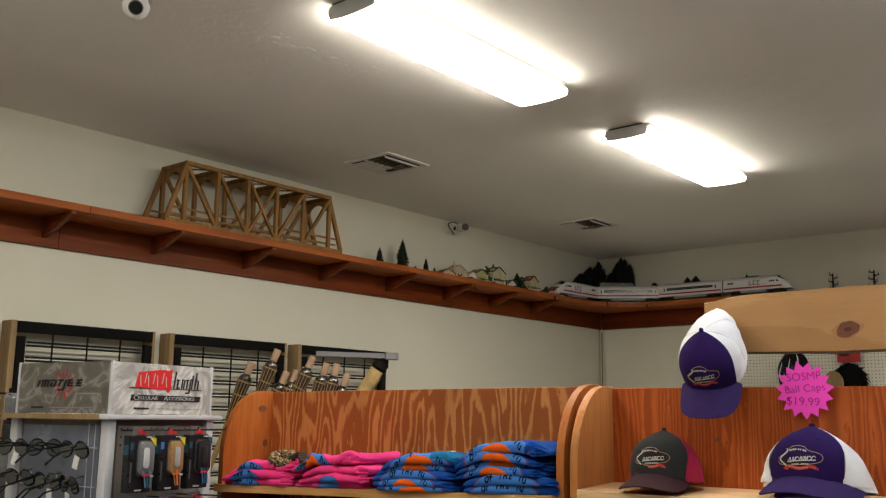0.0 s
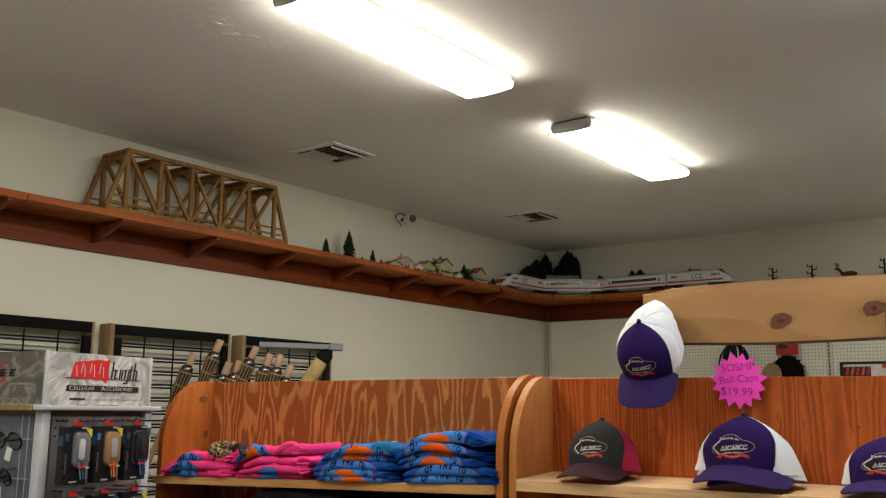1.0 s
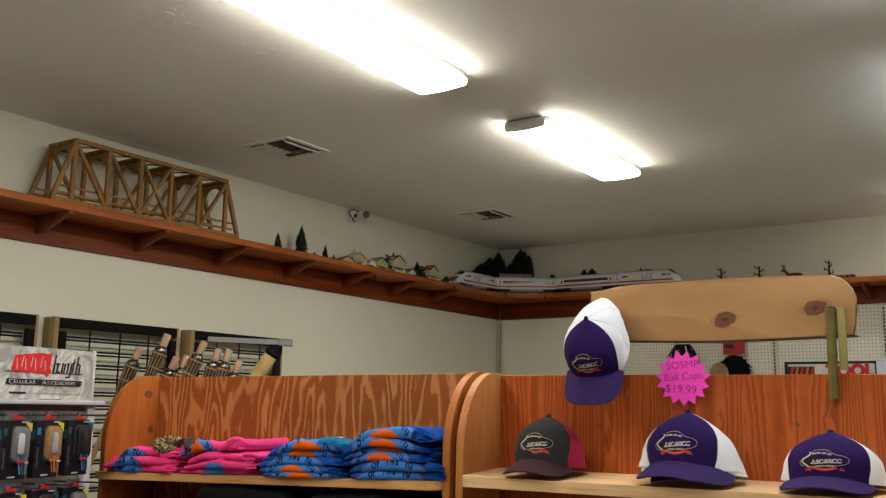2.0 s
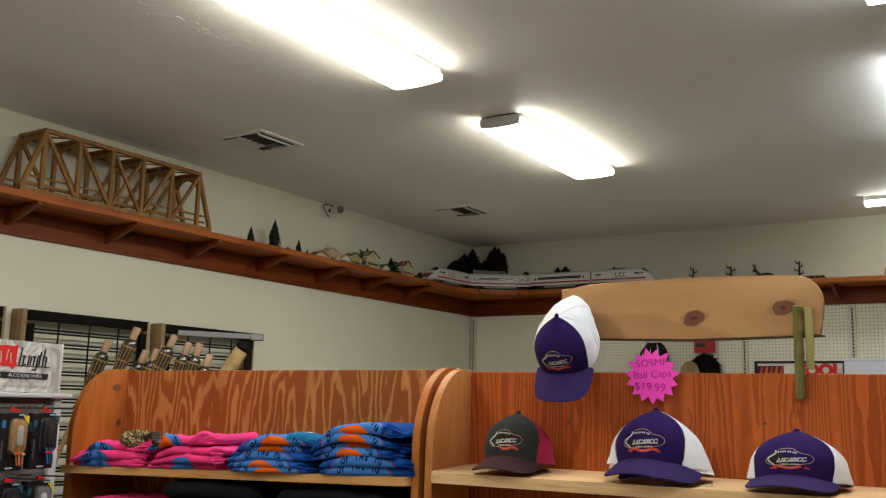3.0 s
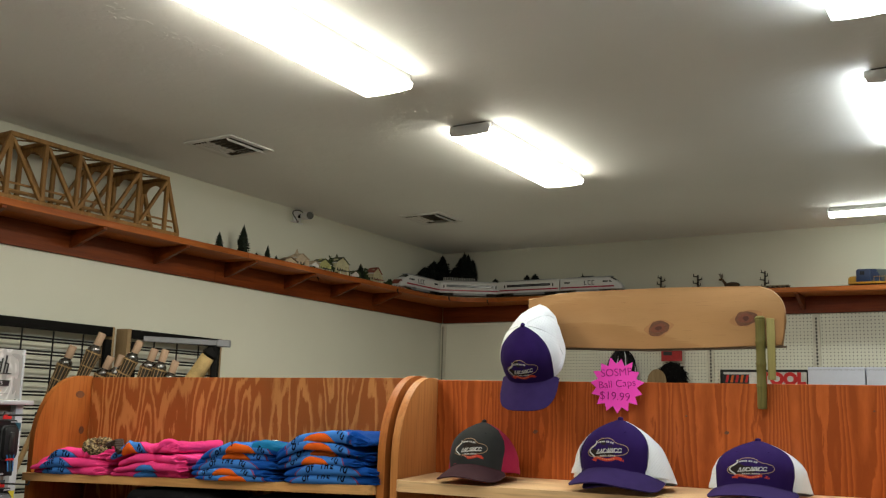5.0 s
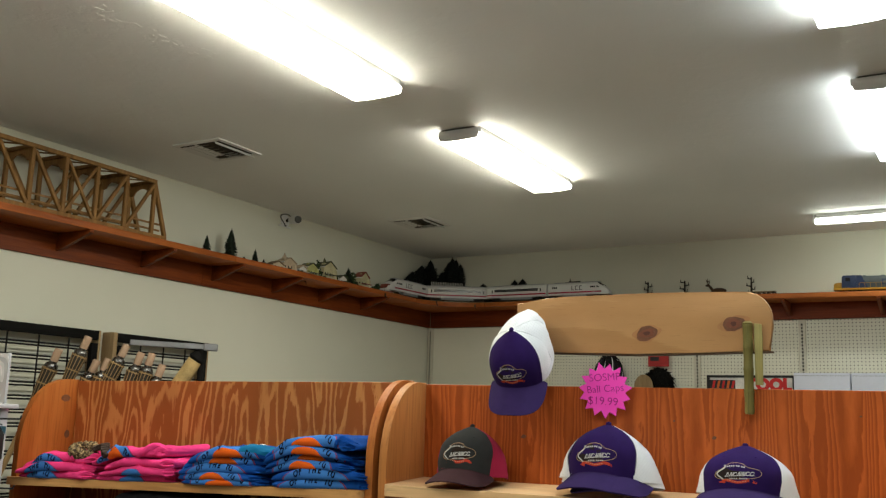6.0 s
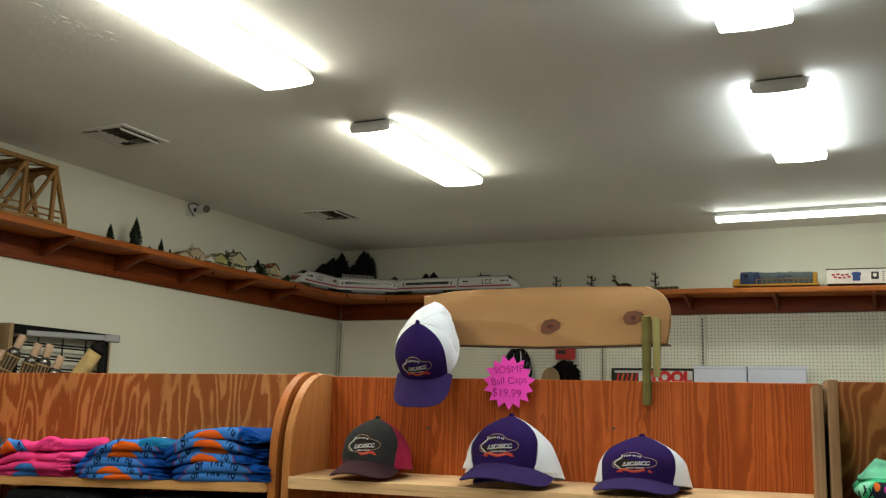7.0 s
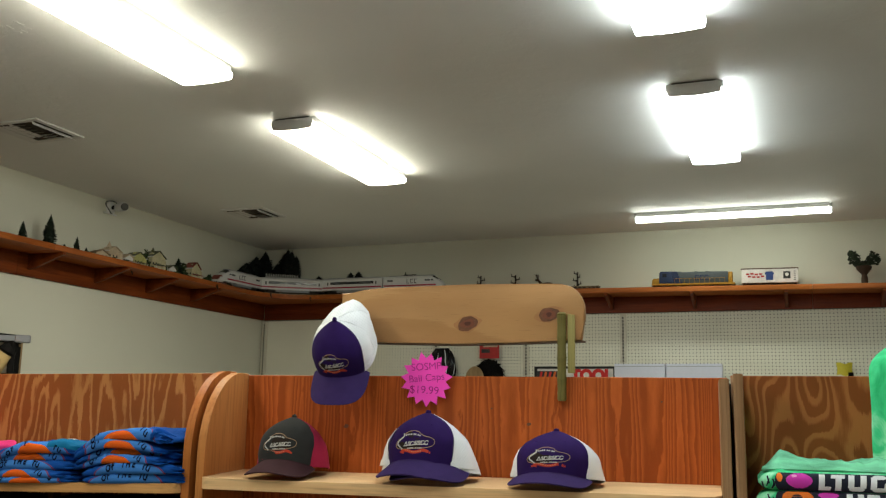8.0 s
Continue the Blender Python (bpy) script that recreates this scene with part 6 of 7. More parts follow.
for k in range(4):
    part("marking", box((-0.150 + 0.030 * k, -0.0507, 0.112 + 0.003 * math.sin(k * 2)), (0.022, 0.0016, 0.012)), M_mred, boxcar, "red lettering bar")
    part("marking", box((-0.138 + 0.030 * k, -0.0507, 0.092 + 0.003 * math.cos(k * 2)), (0.022, 0.0016, 0.012)), M_mred, boxcar, "red lettering bar")
part("marking", box((0.0, -0.0530, 0.098), (0.050, 0.0016, 0.062), bevel=0.0006, seg=1), M_mblue, boxcar, "blue emblem")
part("marking", box((0.0, -0.0540, 0.115), (0.062, 0.0016, 0.016), bevel=0.0006, seg=1), M_mblue, boxcar, "blue emblem band")
part("marking", box((0.118, -0.0507, 0.102), (0.048, 0.0016, 0.052)), M_hole, boxcar, "dark picture panel")
part("marking", lathe([(0.013, -0.0008), (0.013, 0.0008)], 14, pose(0.118, -0.0517, 0.106, 90)), M_pale, boxcar, "pale round mark in the panel")
for k in range(5):
    part("marking", box((0.172, -0.0507, 0.128 - 0.015 * k), (0.014, 0.0016, 0.005)), M_hole, boxcar, "small dark lettering bar")
part("frame", box((0, 0, 0.043), (0.37, 0.07, 0.010)), M_tie, boxcar, "black frame")
for e in (-1, 1):
    bm = box((e * 0.13, 0, 0.030), (0.09, 0.070, 0.018), bevel=0.002, seg=1)
    for dx in (-0.028, 0.028):
        for s in (-1, 1):
            add_rod(bm, (e * 0.13 + dx, s * 0.018, 0.0315), (e * 0.13 + dx, s * 0.028, 0.0315), 0.0110, seg=12)
    part("bogie", bm, M_tie, boxcar, "black bogie with wheels")

top = thing("model_topiary", pose(4.945, -0.165, far_z(4.945)), "dark leafy model tree with two round crowns", "model tree")
bm = lathe([(0.024, 0), (0.022, 0.05), (0.017, 0.075), (0.050, 0.115), (0.052, 0.135), (0.02, 0.14)], 12)
part("trunk", bm, M_trunk, top, "dark brown flared trunk")
M_leaf = plain("topiary_green", (0.022, 0.030, 0.016), 0.8, grain=200, vary=0.6)
for cx, cz, rx, rz, sd in ((-0.062, 0.190, 0.038, 0.052, 1), (0.066, 0.188, 0.042, 0.050, 2), (0.0, 0.150, 0.050, 0.022, 3), (-0.08, 0.228, 0.016, 0.02, 4)):
    rng = random.Random(sd)
    bm = bmesh.new()
    for k in range(110):
        a, b = rng.uniform(0, 6.283), rng.uniform(-1, 1)
        rr = rng.uniform(0.45, 1.05)
        c = Vector((cx + rx * rr * math.cos(a) * math.sqrt(1 - b * b), rx * rr * math.sin(a) * math.sqrt(1 - b * b) * 0.8, cz + rz * rr * b))
        bmesh.ops.create_icosphere(bm, subdivisions=1, radius=rng.uniform(0.008, 0.014), matrix=Matrix.Translation(c) @ Matrix.Diagonal((1, 1, 0.6, 1)))
    part("crown", bm, M_leaf, top, "clump of dark leaves", smooth=0)

# small dark hooks under the shelf's front edge
for x, y in ((0.189, -2.054), (0.305, -1.191), (0.454, -0.644), (0.649, -0.332)):
    hk = thing("cable_hook", pose(x, y, SHELF_Z - 0.030), "small dark hook screwed under the shelf edge", "hook", "cable hooks")
    bm = rod((0, 0, 0.012), (0, 0, -0.012), 0.007, 0.006, 8)
    add_rod(bm, (0, 0, -0.010), (0.012, -0.004, -0.022), 0.005, 0.004, 8)
    part("hook", bm, M_bare, hk)
    part("clip", rod((0.012, -0.004, -0.020), (0.013, -0.004, -0.032), 0.0035, 0.003, 8), M_tie, hk, "black plastic clip")

# ---- cameras on the ceiling and wall ----
seccam = thing("security_camera", pose(0, -2.10, 0), "small white bullet camera on a wall plate", "security camera")
part("plate", box((0.006, 0.0, 2.905), (0.010, 0.13, 0.010), bevel=0.002), M_white, seccam, "pale ledge plate")
part("base", lathe([(0.045, 0), (0.045, 0.012), (0.03, 0.022)], 20, pose(0.001, 0.0, 2.945, 0, 90, 0)), M_white, seccam, "round white base")
part("arm", rod((0.02, 0, 2.945), (0.075, 0.0, 2.965), 0.012), M_dark, seccam, "dark joint")
part("barrel", moved(lathe([(0.022, -0.06), (0.030, -0.055), (0.031, 0.05), (0.027, 0.062)], 18), look((0.105, -0.01, 2.945), (1.1, -0.55, 2.80)) @ pose(0, 0, 0, 180)), M_white, seccam, "white barrel")
bm = bmesh.new()
pts = [Vector((0.05 + 0.016 * math.sin(a * 2), -0.045 + 0.048 * math.cos(a), 2.940 + 0.044 * math.sin(a))) for a in (2 * math.pi * k / 20 for k in range(18))]
for a, b in zip(pts, pts[1:]):
    add_rod(bm, a, b, 0.0045, seg=8)
M_cable_grey = plain("grey_cable", (0.10, 0.10, 0.095), 0.6)
part("cable", bm, M_cable_grey, seccam, "loop of grey cable")
part("lens", moved(lathe([(0.027, 0.0625), (0.026, 0.068), (0.018, 0.070)], 18), look((0.105, -0.01, 2.945), (1.1, -0.55, 2.80)) @ pose(0, 0, 0, 180)), M_cable_grey, seccam, "dark grey lens face")

ball_cam = thing("ceiling_camera", pose(1.602, -5.734, CEIL), "white ball camera with a dark lens under the ceiling", "security camera")
part("base", lathe([(0.055, -0.022), (0.06, -0.015), (0.06, -0.0005)], 24), M_white, ball_cam, "round white base")
bm = bmesh.new()
bmesh.ops.create_uvsphere(bm, u_segments=24, v_segments=14, radius=0.046, matrix=Matrix.Translation((0, 0, -0.050)))
part("ball", bm, M_white, ball_cam)
d = Vector((2.0, -1.2, -1.2)).normalized()
part("lens", rod(Vector((0, 0, -0.05)) + d * 0.036, Vector((0, 0, -0.05)) + d * 0.0495, 0.026, 0.022, 18), M_lens, ball_cam, "black lens window")

# ---- wire grid panels on the side wall ----
M_frame_wood = board_wood("raw_stud", (0.24, 0.155, 0.075), (0.36, 0.25, 0.135), "z", 25, 0.6)
GT = 1.985
for y0, y1 in ((-5.33, -4.622), (-4.488, -3.738), (-3.602, -2.888), (-6.2, -5.47)):
    g = thing("grid_panel", pose(0.0, 0, 0), "black wire grid in a black board frame on the wall", "display grid", "grid panels")
    xw = 0.085
    for y, wd in ((y0 - 0.016, 0.030), (y1 + 0.009, 0.016)):
        part("wood_post", box((xw / 2 + 0.006, y, GT / 2 - 0.0), (xw + 0.010, wd, GT + 0.005), bevel=0.003), M_frame_wood, g, "raw wood upright")
    part("top_rail", box((xw, (y0 + y1) / 2, GT - 0.026), (0.03, y1 - y0 - 0.001, 0.052), bevel=0.003), M_black, g, "black board")
    for y in (y0 + 0.022, y1 - 0.022):
        part("side_rail", box((xw, y, GT / 2 - 0.034), (0.03, 0.042, GT - 0.072), bevel=0.003), M_black, g, "black board")
    part("bottom_rail", box((xw, (y0 + y1) / 2, 0.05), (0.03, y1 - y0 - 0.125, 0.08), bevel=0.003), M_black, g, "black board")
    z = GT - 0.095
    k = 0
    while z > 0.12:
        part("wire", rod((xw - 0.004, y0 + 0.055, z), (xw - 0.004, y1 - 0.055, z), 0.0050, seg=6), M_wire, g)
        z -= 0.016 if k % 2 == 0 else 0.054
        k += 1
    for j in range(1, 4):
        y = y0 + (y1 - y0) * j / 4
        part("wire", rod((xw + 0.003, y, 0.09), (xw + 0.003, y, GT - 0.055), 0.0050, seg=6), M_wire, g)

# ---- bin of bamboo torches behind the benches ----
M_bamboo = board_wood("bamboo", (0.25, 0.155, 0.065), (0.40, 0.265, 0.13), "z", 60, 0.5)
M_cork = board_wood("torch_wick_wood", (0.36, 0.235, 0.15), (0.48, 0.33, 0.23), "z", 60, 0.7)
M_weave = plain("dark_weave", (0.030, 0.022, 0.014), 0.6, grain=200, vary=0.5, bump=0.5)
M_can = plain("torch_can", (0.16, 0.155, 0.15), 0.25, 1.0)
barrel = thing("torch_bin", pose(0.90, -4.36, 0), "dark round bin holding bamboo torches", "bin")
part("drum", lathe([(0.20, 0), (0.21, 0.02), (0.235, 0.84), (0.245, 0.86), (0.235, 0.86), (0.225, 0.84), (0.20, 0.03)], 28), M_weave, barrel)


def torch(tip, foot, label):
    tip, foot = Vector(tip), Vector(foot)
    ax = (tip - foot).normalized()
    m = Matrix.Translation(tip) @ ax.to_track_quat("Z", "Y").to_matrix().to_4x4()
    t = thing("bamboo_torch", m, label, "torch", "bamboo torches")
    part("wick_cap", lathe([(0.016, -0.062), (0.0175, -0.058), (0.018, -0.004), (0.016, 0.0)], 14), M_cork, t, "pale wooden cap")
    part("can", lathe([(0.030, -0.090), (0.031, -0.082), (0.026, -0.072), (0.017, -0.066), (0.017, -0.060)], 16), M_can, t, "shiny oil can neck")
    part("head", lathe([(0.016, -0.30), (0.024, -0.22), (0.032, -0.094), (0.030, -0.088)], 16), M_weave, t, "dark woven head")
    for k in range(12):
        a = 2 * math.pi * k / 12
        c, s = math.cos(a), math.sin(a)
        part("cane", rod((0.0170 * c, 0.0170 * s, -0.30), (0.0335 * c, 0.0335 * s, -0.092), 0.0017, seg=5), M_bamboo, t)
    for z, r in ((-0.098, 0.0345), (-0.165, 0.0300)):
        part("cane_ring", lathe([(r - 0.003, z - 0.003), (r + 0.001, z - 0.003), (r + 0.001, z + 0.003), (r - 0.003, z + 0.003)], 18), M_bamboo, t, "tan binding ring")
    ln = (tip - foot).length
    part("pole", rod((0, 0, -ln), (0, 0, -0.29), 0.012, 0.014, 10), M_bamboo, t, "bamboo pole")
    return t


# tip and the lean of each torch
R2 = Vector((0.763, 0.646, 0))
for k, ((x, y, z), lean, back) in enumerate((((0.860, -4.424, 1.880), 0.36, 0.02), ((0.758, -4.496, 1.818), 0.36, -0.03), ((0.985, -4.309, 1.850), 0.40, 0.02), ((1.033, -4.262, 1.818), 0.30, 0.0),
                                             ((1.068, -4.229, 1.816), 0.25, 0.03), ((0.880, -4.380, 1.775), 0.40, -0.04), ((0.918, -4.350, 1.783), 0.30, 0.05), ((0.950, -4.322, 1.795), 0.38, 0.06), ((1.11, -4.20, 1.766), 0.3, 0.04))):
    tip = Vector((x, y, z))
    dirn = (R2 * lean + Vector((-0.646, 0.763, 0)) * back + Vector((0, 0, 1))).normalized()
    foot = tip - dirn * ((z - 0.05) / dirn.z)
    foot = tip - dirn * 0.62
    torch(tip, foot, "bamboo garden torch with a pale wooden cap")
M_straw = plain("straw", (0.42, 0.30, 0.13), 0.8, grain=220, vary=0.4, bump=0.8)
roll = thing("straw_roll", pose(0, 0, 0), "rolled straw mat with a black cloth end", "straw roll")
a, b = Vector((1.135, -4.150, 1.640)), Vector((1.215, -4.100, 1.790))
part("roll", rod(b, a + (a - b) * 4.2, 0.036, 0.034, 18), M_straw, roll)
part("cloth_end", moved(lathe([(0.034, 0), (0.040, 0.012), (0.030, 0.035), (0.012, 0.055)], 14), Matrix.Translation(b) @ (b - a).to_track_quat("Z", "Y").to_matrix().to_4x4()), M_black, roll, "black cloth tie")
M_alu = plain("grey_alloy", (0.24, 0.24, 0.25), 0.35, 0.7, vary=0.1)
rail = thing("metal_rail", pose(0, 0, 0), "grey metal display rail on a black stand", "display rail")
p0, p1 = Vector((0.995, -4.30, 1.862)), Vector((1.295, -4.049, 1.853))
part("bar", beam(p0, p1, 0.022, 0.026), M_alu, rail)
part("bar_end", beam(p1 - (p1 - p0).normalized() * 0.06, p1 + (p1 - p0).normalized() * 0.004, 0.032, 0.034), M_alu, rail, "thicker bar end")
part("stand", rod((1.236, -4.087, 0.0), (1.236, -4.087, 1.845), 0.014), M_black, rail, "black stand pole")
part("clamp", box((1.236, -4.087, 1.82), (0.04, 0.04, 0.05), bevel=0.006), M_black, rail, "black clamp")
part("foot", lathe([(0.16, 0), (0.16, 0.012), (0.03, 0.03)], 24, Matrix.Translation((1.236, -4.087, 0.0005))), M_black, rail, "round base plate")

# ---- the square accessory stand ----
M_brush = Nodes("brushed_sign", 0.36, 0.25)
sw = M_brush.noise(M_brush.mapped((5, 5, 6)), 1, 1.5, 0.5, 4.0)
# the ramp's pale band puts the swirl highlights into the colour
M_brush.colour(M_brush.ramp(sw, (0.30, (0.38, 0.38, 0.37)), (0.50, (0.44, 0.44, 0.43)), (0.58, (0.66, 0.66, 0.65)), (0.66, (0.45, 0.45, 0.44))))
M_brush.rough(M_brush.ramp(sw, (0.35, 0.25), (0.65, 0.45)))
M_brush = M_brush.mat
# darker copy of the sign metal, for the header face in shade
M_brush_shaded = Nodes("shaded_brushed_sign", 0.38, 0.7)
sw = M_brush_shaded.noise(M_brush_shaded.mapped((5, 5, 6), place=(3, 1, 2)), 1, 1.5, 0.5, 4.0)
M_brush_shaded.colour(M_brush_shaded.ramp(sw, (0.30, (0.15, 0.14, 0.13)), (0.52, (0.20, 0.19, 0.18)), (0.60, (0.34, 0.33, 0.32)), (0.68, (0.20, 0.19, 0.18))))
M_brush_shaded = M_brush_shaded.mat
M_standw = plain("stand_white", (0.44, 0.45, 0.475), 0.35, vary=0.06)
M_brushpale = plain("brushed_pale", (0.52, 0.51, 0.48), 0.4, 0.5)
M_acryl = plain("blue_grey_panel", (0.155, 0.172, 0.22), 0.25, grain=8, vary=0.35)
M_pegpale = plain("grey_hardboard", (0.18, 0.165, 0.15), 0.6)
M_brownpeg = plain("brown_hardboard", (0.16, 0.125, 0.10), 0.6)
M_red = plain("sign_red", (0.55, 0.02, 0.02), 0.45)
M_signblack = plain("sign_black", (0.012, 0.012, 0.013), 0.45)
M_signgrey = plain("sign_grey", (0.30, 0.30, 0.30), 0.45)
M_hook = plain("hook_black", (0.02, 0.02, 0.02), 0.4)
ALPHA = 40.25 + 60.6
S = 0.46
STAND = pose(1.615, -5.729, 0, 0, 0, ALPHA)     # at the near corner: x along one face, y along the other
stand = thing("accessory_stand", STAND, "square white accessory stand with brushed metal header signs", "display stand")
HZ0, HZ1 = 1.568, 1.735
part("core", box((S / 2, S / 2, 0.80), (S - 0.03, S - 0.03, 1.50)), M_brownpeg, stand, "hardboard core")
part("header_core", box((S / 2, S / 2, (HZ0 + HZ1) / 2), (S - 0.02, S - 0.02, HZ1 - HZ0 - 0.004)), M_standw, stand, "header box")
part("header_sign", box((S / 2, 0.004, (HZ0 + HZ1) / 2), (S - 0.012, 0.006, HZ1 - HZ0)), M_brush, stand, "brushed metal sign with red and black shapes")
part("header_sign", box((0.004, S / 2, (HZ0 + HZ1) / 2), (0.006, S - 0.012, HZ1 - HZ0)), M_brush_shaded, stand, "brushed metal sign with a red burst, coloured darker for its shaded side")
for x, y in ((0.004, 0.004), (S - 0.004, 0.004), (0.004, S - 0.004), (S - 0.004, S - 0.004)):
    part("header_post", box((x, y, (HZ0 + HZ1) / 2), (0.011, 0.011, HZ1 - HZ0 + 0.006), bevel=0.003), M_standw, stand, "pale corner post")
    part("corner_post", box((x + (0.005 if x < 0.1 else -0.005), y + (0.005 if y < 0.1 else -0.005), 0.78), (0.034, 0.034, 1.548), bevel=0.004), M_standw, stand, "white corner post")
part("lip", box((S / 2, S / 2, HZ0 - 0.010), (S + 0.06, S + 0.06, 0.016), bevel=0.004), M_standw, stand, "white ledge under the header")
part("base", box((S / 2, S / 2, 0.03), (S + 0.08, S + 0.08, 0.055), bevel=0.008), M_standw, stand, "white base")
part("glasses_panel", box((0.010, S / 2, 0.85), (0.006, S - 0.09, 1.36)), M_acryl, stand, "blue-grey panel behind sunglasses")
part("pack_panel", box((S / 2, 0.010, 0.85), (S - 0.09, 0.006, 1.36)), M_pegpale, stand, "grey-brown pegboard panel")
pegs = bmesh.new()
for k in range(14):
    for j in range(3):
        add_rod(pegs, (0.06 + 0.0255 * k, 0.0072, 1.520 - 0.0255 * j), (0.06 + 0.0255 * k, 0.0062, 1.520 - 0.0255 * j), 0.0035, seg=8)
part("peg_holes", pegs, M_dark, stand, "rows of dark peg holes", smooth=0)
# tan strip gives the white ledge's shaded side its browner colour
part("lip_shaded_side", box((-0.0315, S / 2 + 0.02, HZ0 - 0.010), (0.004, S + 0.02, 0.018), bevel=0.001, seg=1), M_frame_wood, stand, "tan strip laid over the ledge's shaded side")

# sign shapes: the face along x has its right end at +x; drawn on planes just off the metal
def on_x(name, poly, mat, lift, label):
    part(name, prism(poly, 0.001, Matrix.Translation((0, 0.0005 - lift, 0))), mat, stand, label, smooth=0)


def slanted(x, z, w, h, lean=0.010):
    return [(x, z), (x + w, z), (x + w + lean, z + h), (x + lean, z + h)]


zc = (HZ0 + HZ1) / 2
flag = [(0.098, zc + 0.004), (0.236, zc - 0.002), (0.246, zc - 0.012), (0.262, zc + 0.006), (0.257, zc + 0.020), (0.262, zc + 0.070), (0.246, zc + 0.064), (0.214, zc + 0.066), (0.112, zc + 0.054)]
on_x("sign_mark", flag, M_red, 0.0012, "red slanted flag shape")
for k, (x, h) in enumerate(((0.120, 0.036), (0.137, 0.034), (0.154, 0.036), (0.174, 0.034), (0.194, 0.038), (0.214, 0.036), (0.234, 0.034))):
    on_x("sign_mark", slanted(x, zc + (0.018 if k % 2 else 0.008), 0.0035, h, 0.007 if k % 2 else -0.003), M_brushpale, 0.0018, "pale slit in the red shape")
for k, (x, w, h, dz) in enumerate(((0.268, 0.006, 0.058, 0), (0.283, 0.006, 0.030, 0), (0.283, 0.016, 0.005, 0.027), (0.283, 0.016, 0.005, 0.0), (0.304, 0.006, 0.034, 0), (0.314, 0.006, 0.032, 0), (0.328, 0.006, 0.030, 0.0),
                                   (0.340, 0.006, 0.048, -0.016), (0.326, 0.018, 0.005, -0.016), (0.328, 0.014, 0.005, 0.028), (0.352, 0.006, 0.048, 0), (0.349, 0.014, 0.004, 0.032), (0.368, 0.006, 0.058, 0), (0.381, 0.006, 0.032, 0), (0.371, 0.013, 0.005, 0.029))):
    on_x("sign_mark", slanted(x, zc + 0.004 + dz, w, h, h * 0.16), M_signblack, 0.0012, "black lettering bar")
on_x("sign_mark", [(0.075, zc + 0.0005), (0.405, zc + 0.0005), (0.405, zc + 0.003), (0.075, zc + 0.003)], M_signblack, 0.0010, "thin black line")
on_x("sign_mark", [(0.082, zc - 0.040), (0.398, zc - 0.040), (0.402, zc - 0.0205), (0.086, zc - 0.0205)], M_signblack, 0.0010, "black strip")
for body, x, w in (("C", 0.104, 0.026), ("ELLULAR", 0.157, 0.020), ("A", 0.238, 0.026), ("CCESSORIES", 0.311, 0.020)):
    part("lettering", moved(letters(body, w, 0.0003), pose(x, -0.0006, zc - 0.0305) @ Matrix.Diagonal((1.12, 1, 0.80, 1))), M_standw, stand, "small pale capital letters", smooth=0)
on_x("sign_mark", [(0.10, zc - 0.068), (0.165, zc - 0.068), (0.165, zc - 0.062), (0.10, zc - 0.062)], M_signblack, 0.0010, "small dark lettering bar")
on_x("sign_mark", [(0.20, zc - 0.066), (0.40, zc - 0.066), (0.40, zc - 0.064), (0.20, zc - 0.064)], M_signgrey, 0.0010, "thin grey line")


def on_y(poly, mat, lift, label):
    # this face is seen from outside with +y to the left
    m = Matrix(((0, 1, 0, 0.0005 - lift), (-1, 0, 0, S), (0, 0, 1, 0), (0, 0, 0, 1)))
    part("sign_mark", prism(poly, 0.001, m), mat, stand, label, smooth=0)


cx = 0.235
for k in range(14):
    a = 2 * math.pi * k / 14
    c, s = math.cos(a), math.sin(a)
    r = 0.046 + 0.018 * (k % 2)
    on_y([(cx + 0.026 * c - 0.0026 * s, zc + 0.012 + 0.026 * s + 0.0026 * c), (cx + r * c, zc + 0.012 + r * s), (cx + 0.026 * c + 0.0026 * s, zc + 0.012 + 0.026 * s - 0.0026 * c)], M_red, 0.0012, "red ray of a sunburst")
for x, w, h, dz in ((0.100, 0.010, 0.021, 0), (0.120, 0.008, 0.020, 0), (0.134, 0.008, 0.020, 0), (0.148, 0.008, 0.020, 0), (0.122, 0.034, 0.006, 0.017), (0.166, 0.008, 0.014, 0), (0.184, 0.008, 0.021, 0), (0.166, 0.024, 0.005, 0.018), (0.166, 0.024, 0.005, 0),
                    (0.206, 0.008, 0.019, 0), (0.226, 0.009, 0.034, -0.014), (0.206, 0.026, 0.005, 0.018), (0.204, 0.026, 0.005, -0.014), (0.250, 0.008, 0.021, 0), (0.250, 0.026, 0.005, 0.018), (0.252, 0.026, 0.005, 0.008), (0.250, 0.026, 0.005, 0), (0.298, 0.024, 0.005, 0.018), (0.296, 0.010, 0.016, 0.006), (0.292, 0.026, 0.005, 0.008), (0.290, 0.026, 0.005, 0)):
    on_y(slanted(x, zc + 0.004 + dz, w, h, h * 0.45), M_signblack, 0.0020, "black slanted lettering shape")
on_y([(0.31, zc - 0.022), (0.40, zc - 0.022), (0.40, zc - 0.017), (0.31, zc - 0.017)], M_signgrey, 0.0012, "grey lettering bar")
on_y([(0.08, zc - 0.068), (0.14, zc - 0.068), (0.14, zc - 0.062), (0.08, zc - 0.062)], M_signblack, 0.0012, "small dark lettering bar")
on_y([(0.17, zc - 0.066), (0.38, zc - 0.066), (0.38, zc - 0.064), (0.17, zc - 0.064)], M_signgrey, 0.0010, "thin grey line")

# blister packs on hooks
M_amber = plain("amber_bubble", (0.26, 0.15, 0.07), 0.12, vary=0.5)
M_standgrey = plain("device_grey", (0.065, 0.065, 0.067), 0.4)
M_packs = [plain("pack_teal", (0.02, 0.075, 0.11), 0.3), plain("pack_black", (0.012, 0.012, 0.014), 0.3), plain("pack_blue", (0.03, 0.16, 0.40), 0.3)]
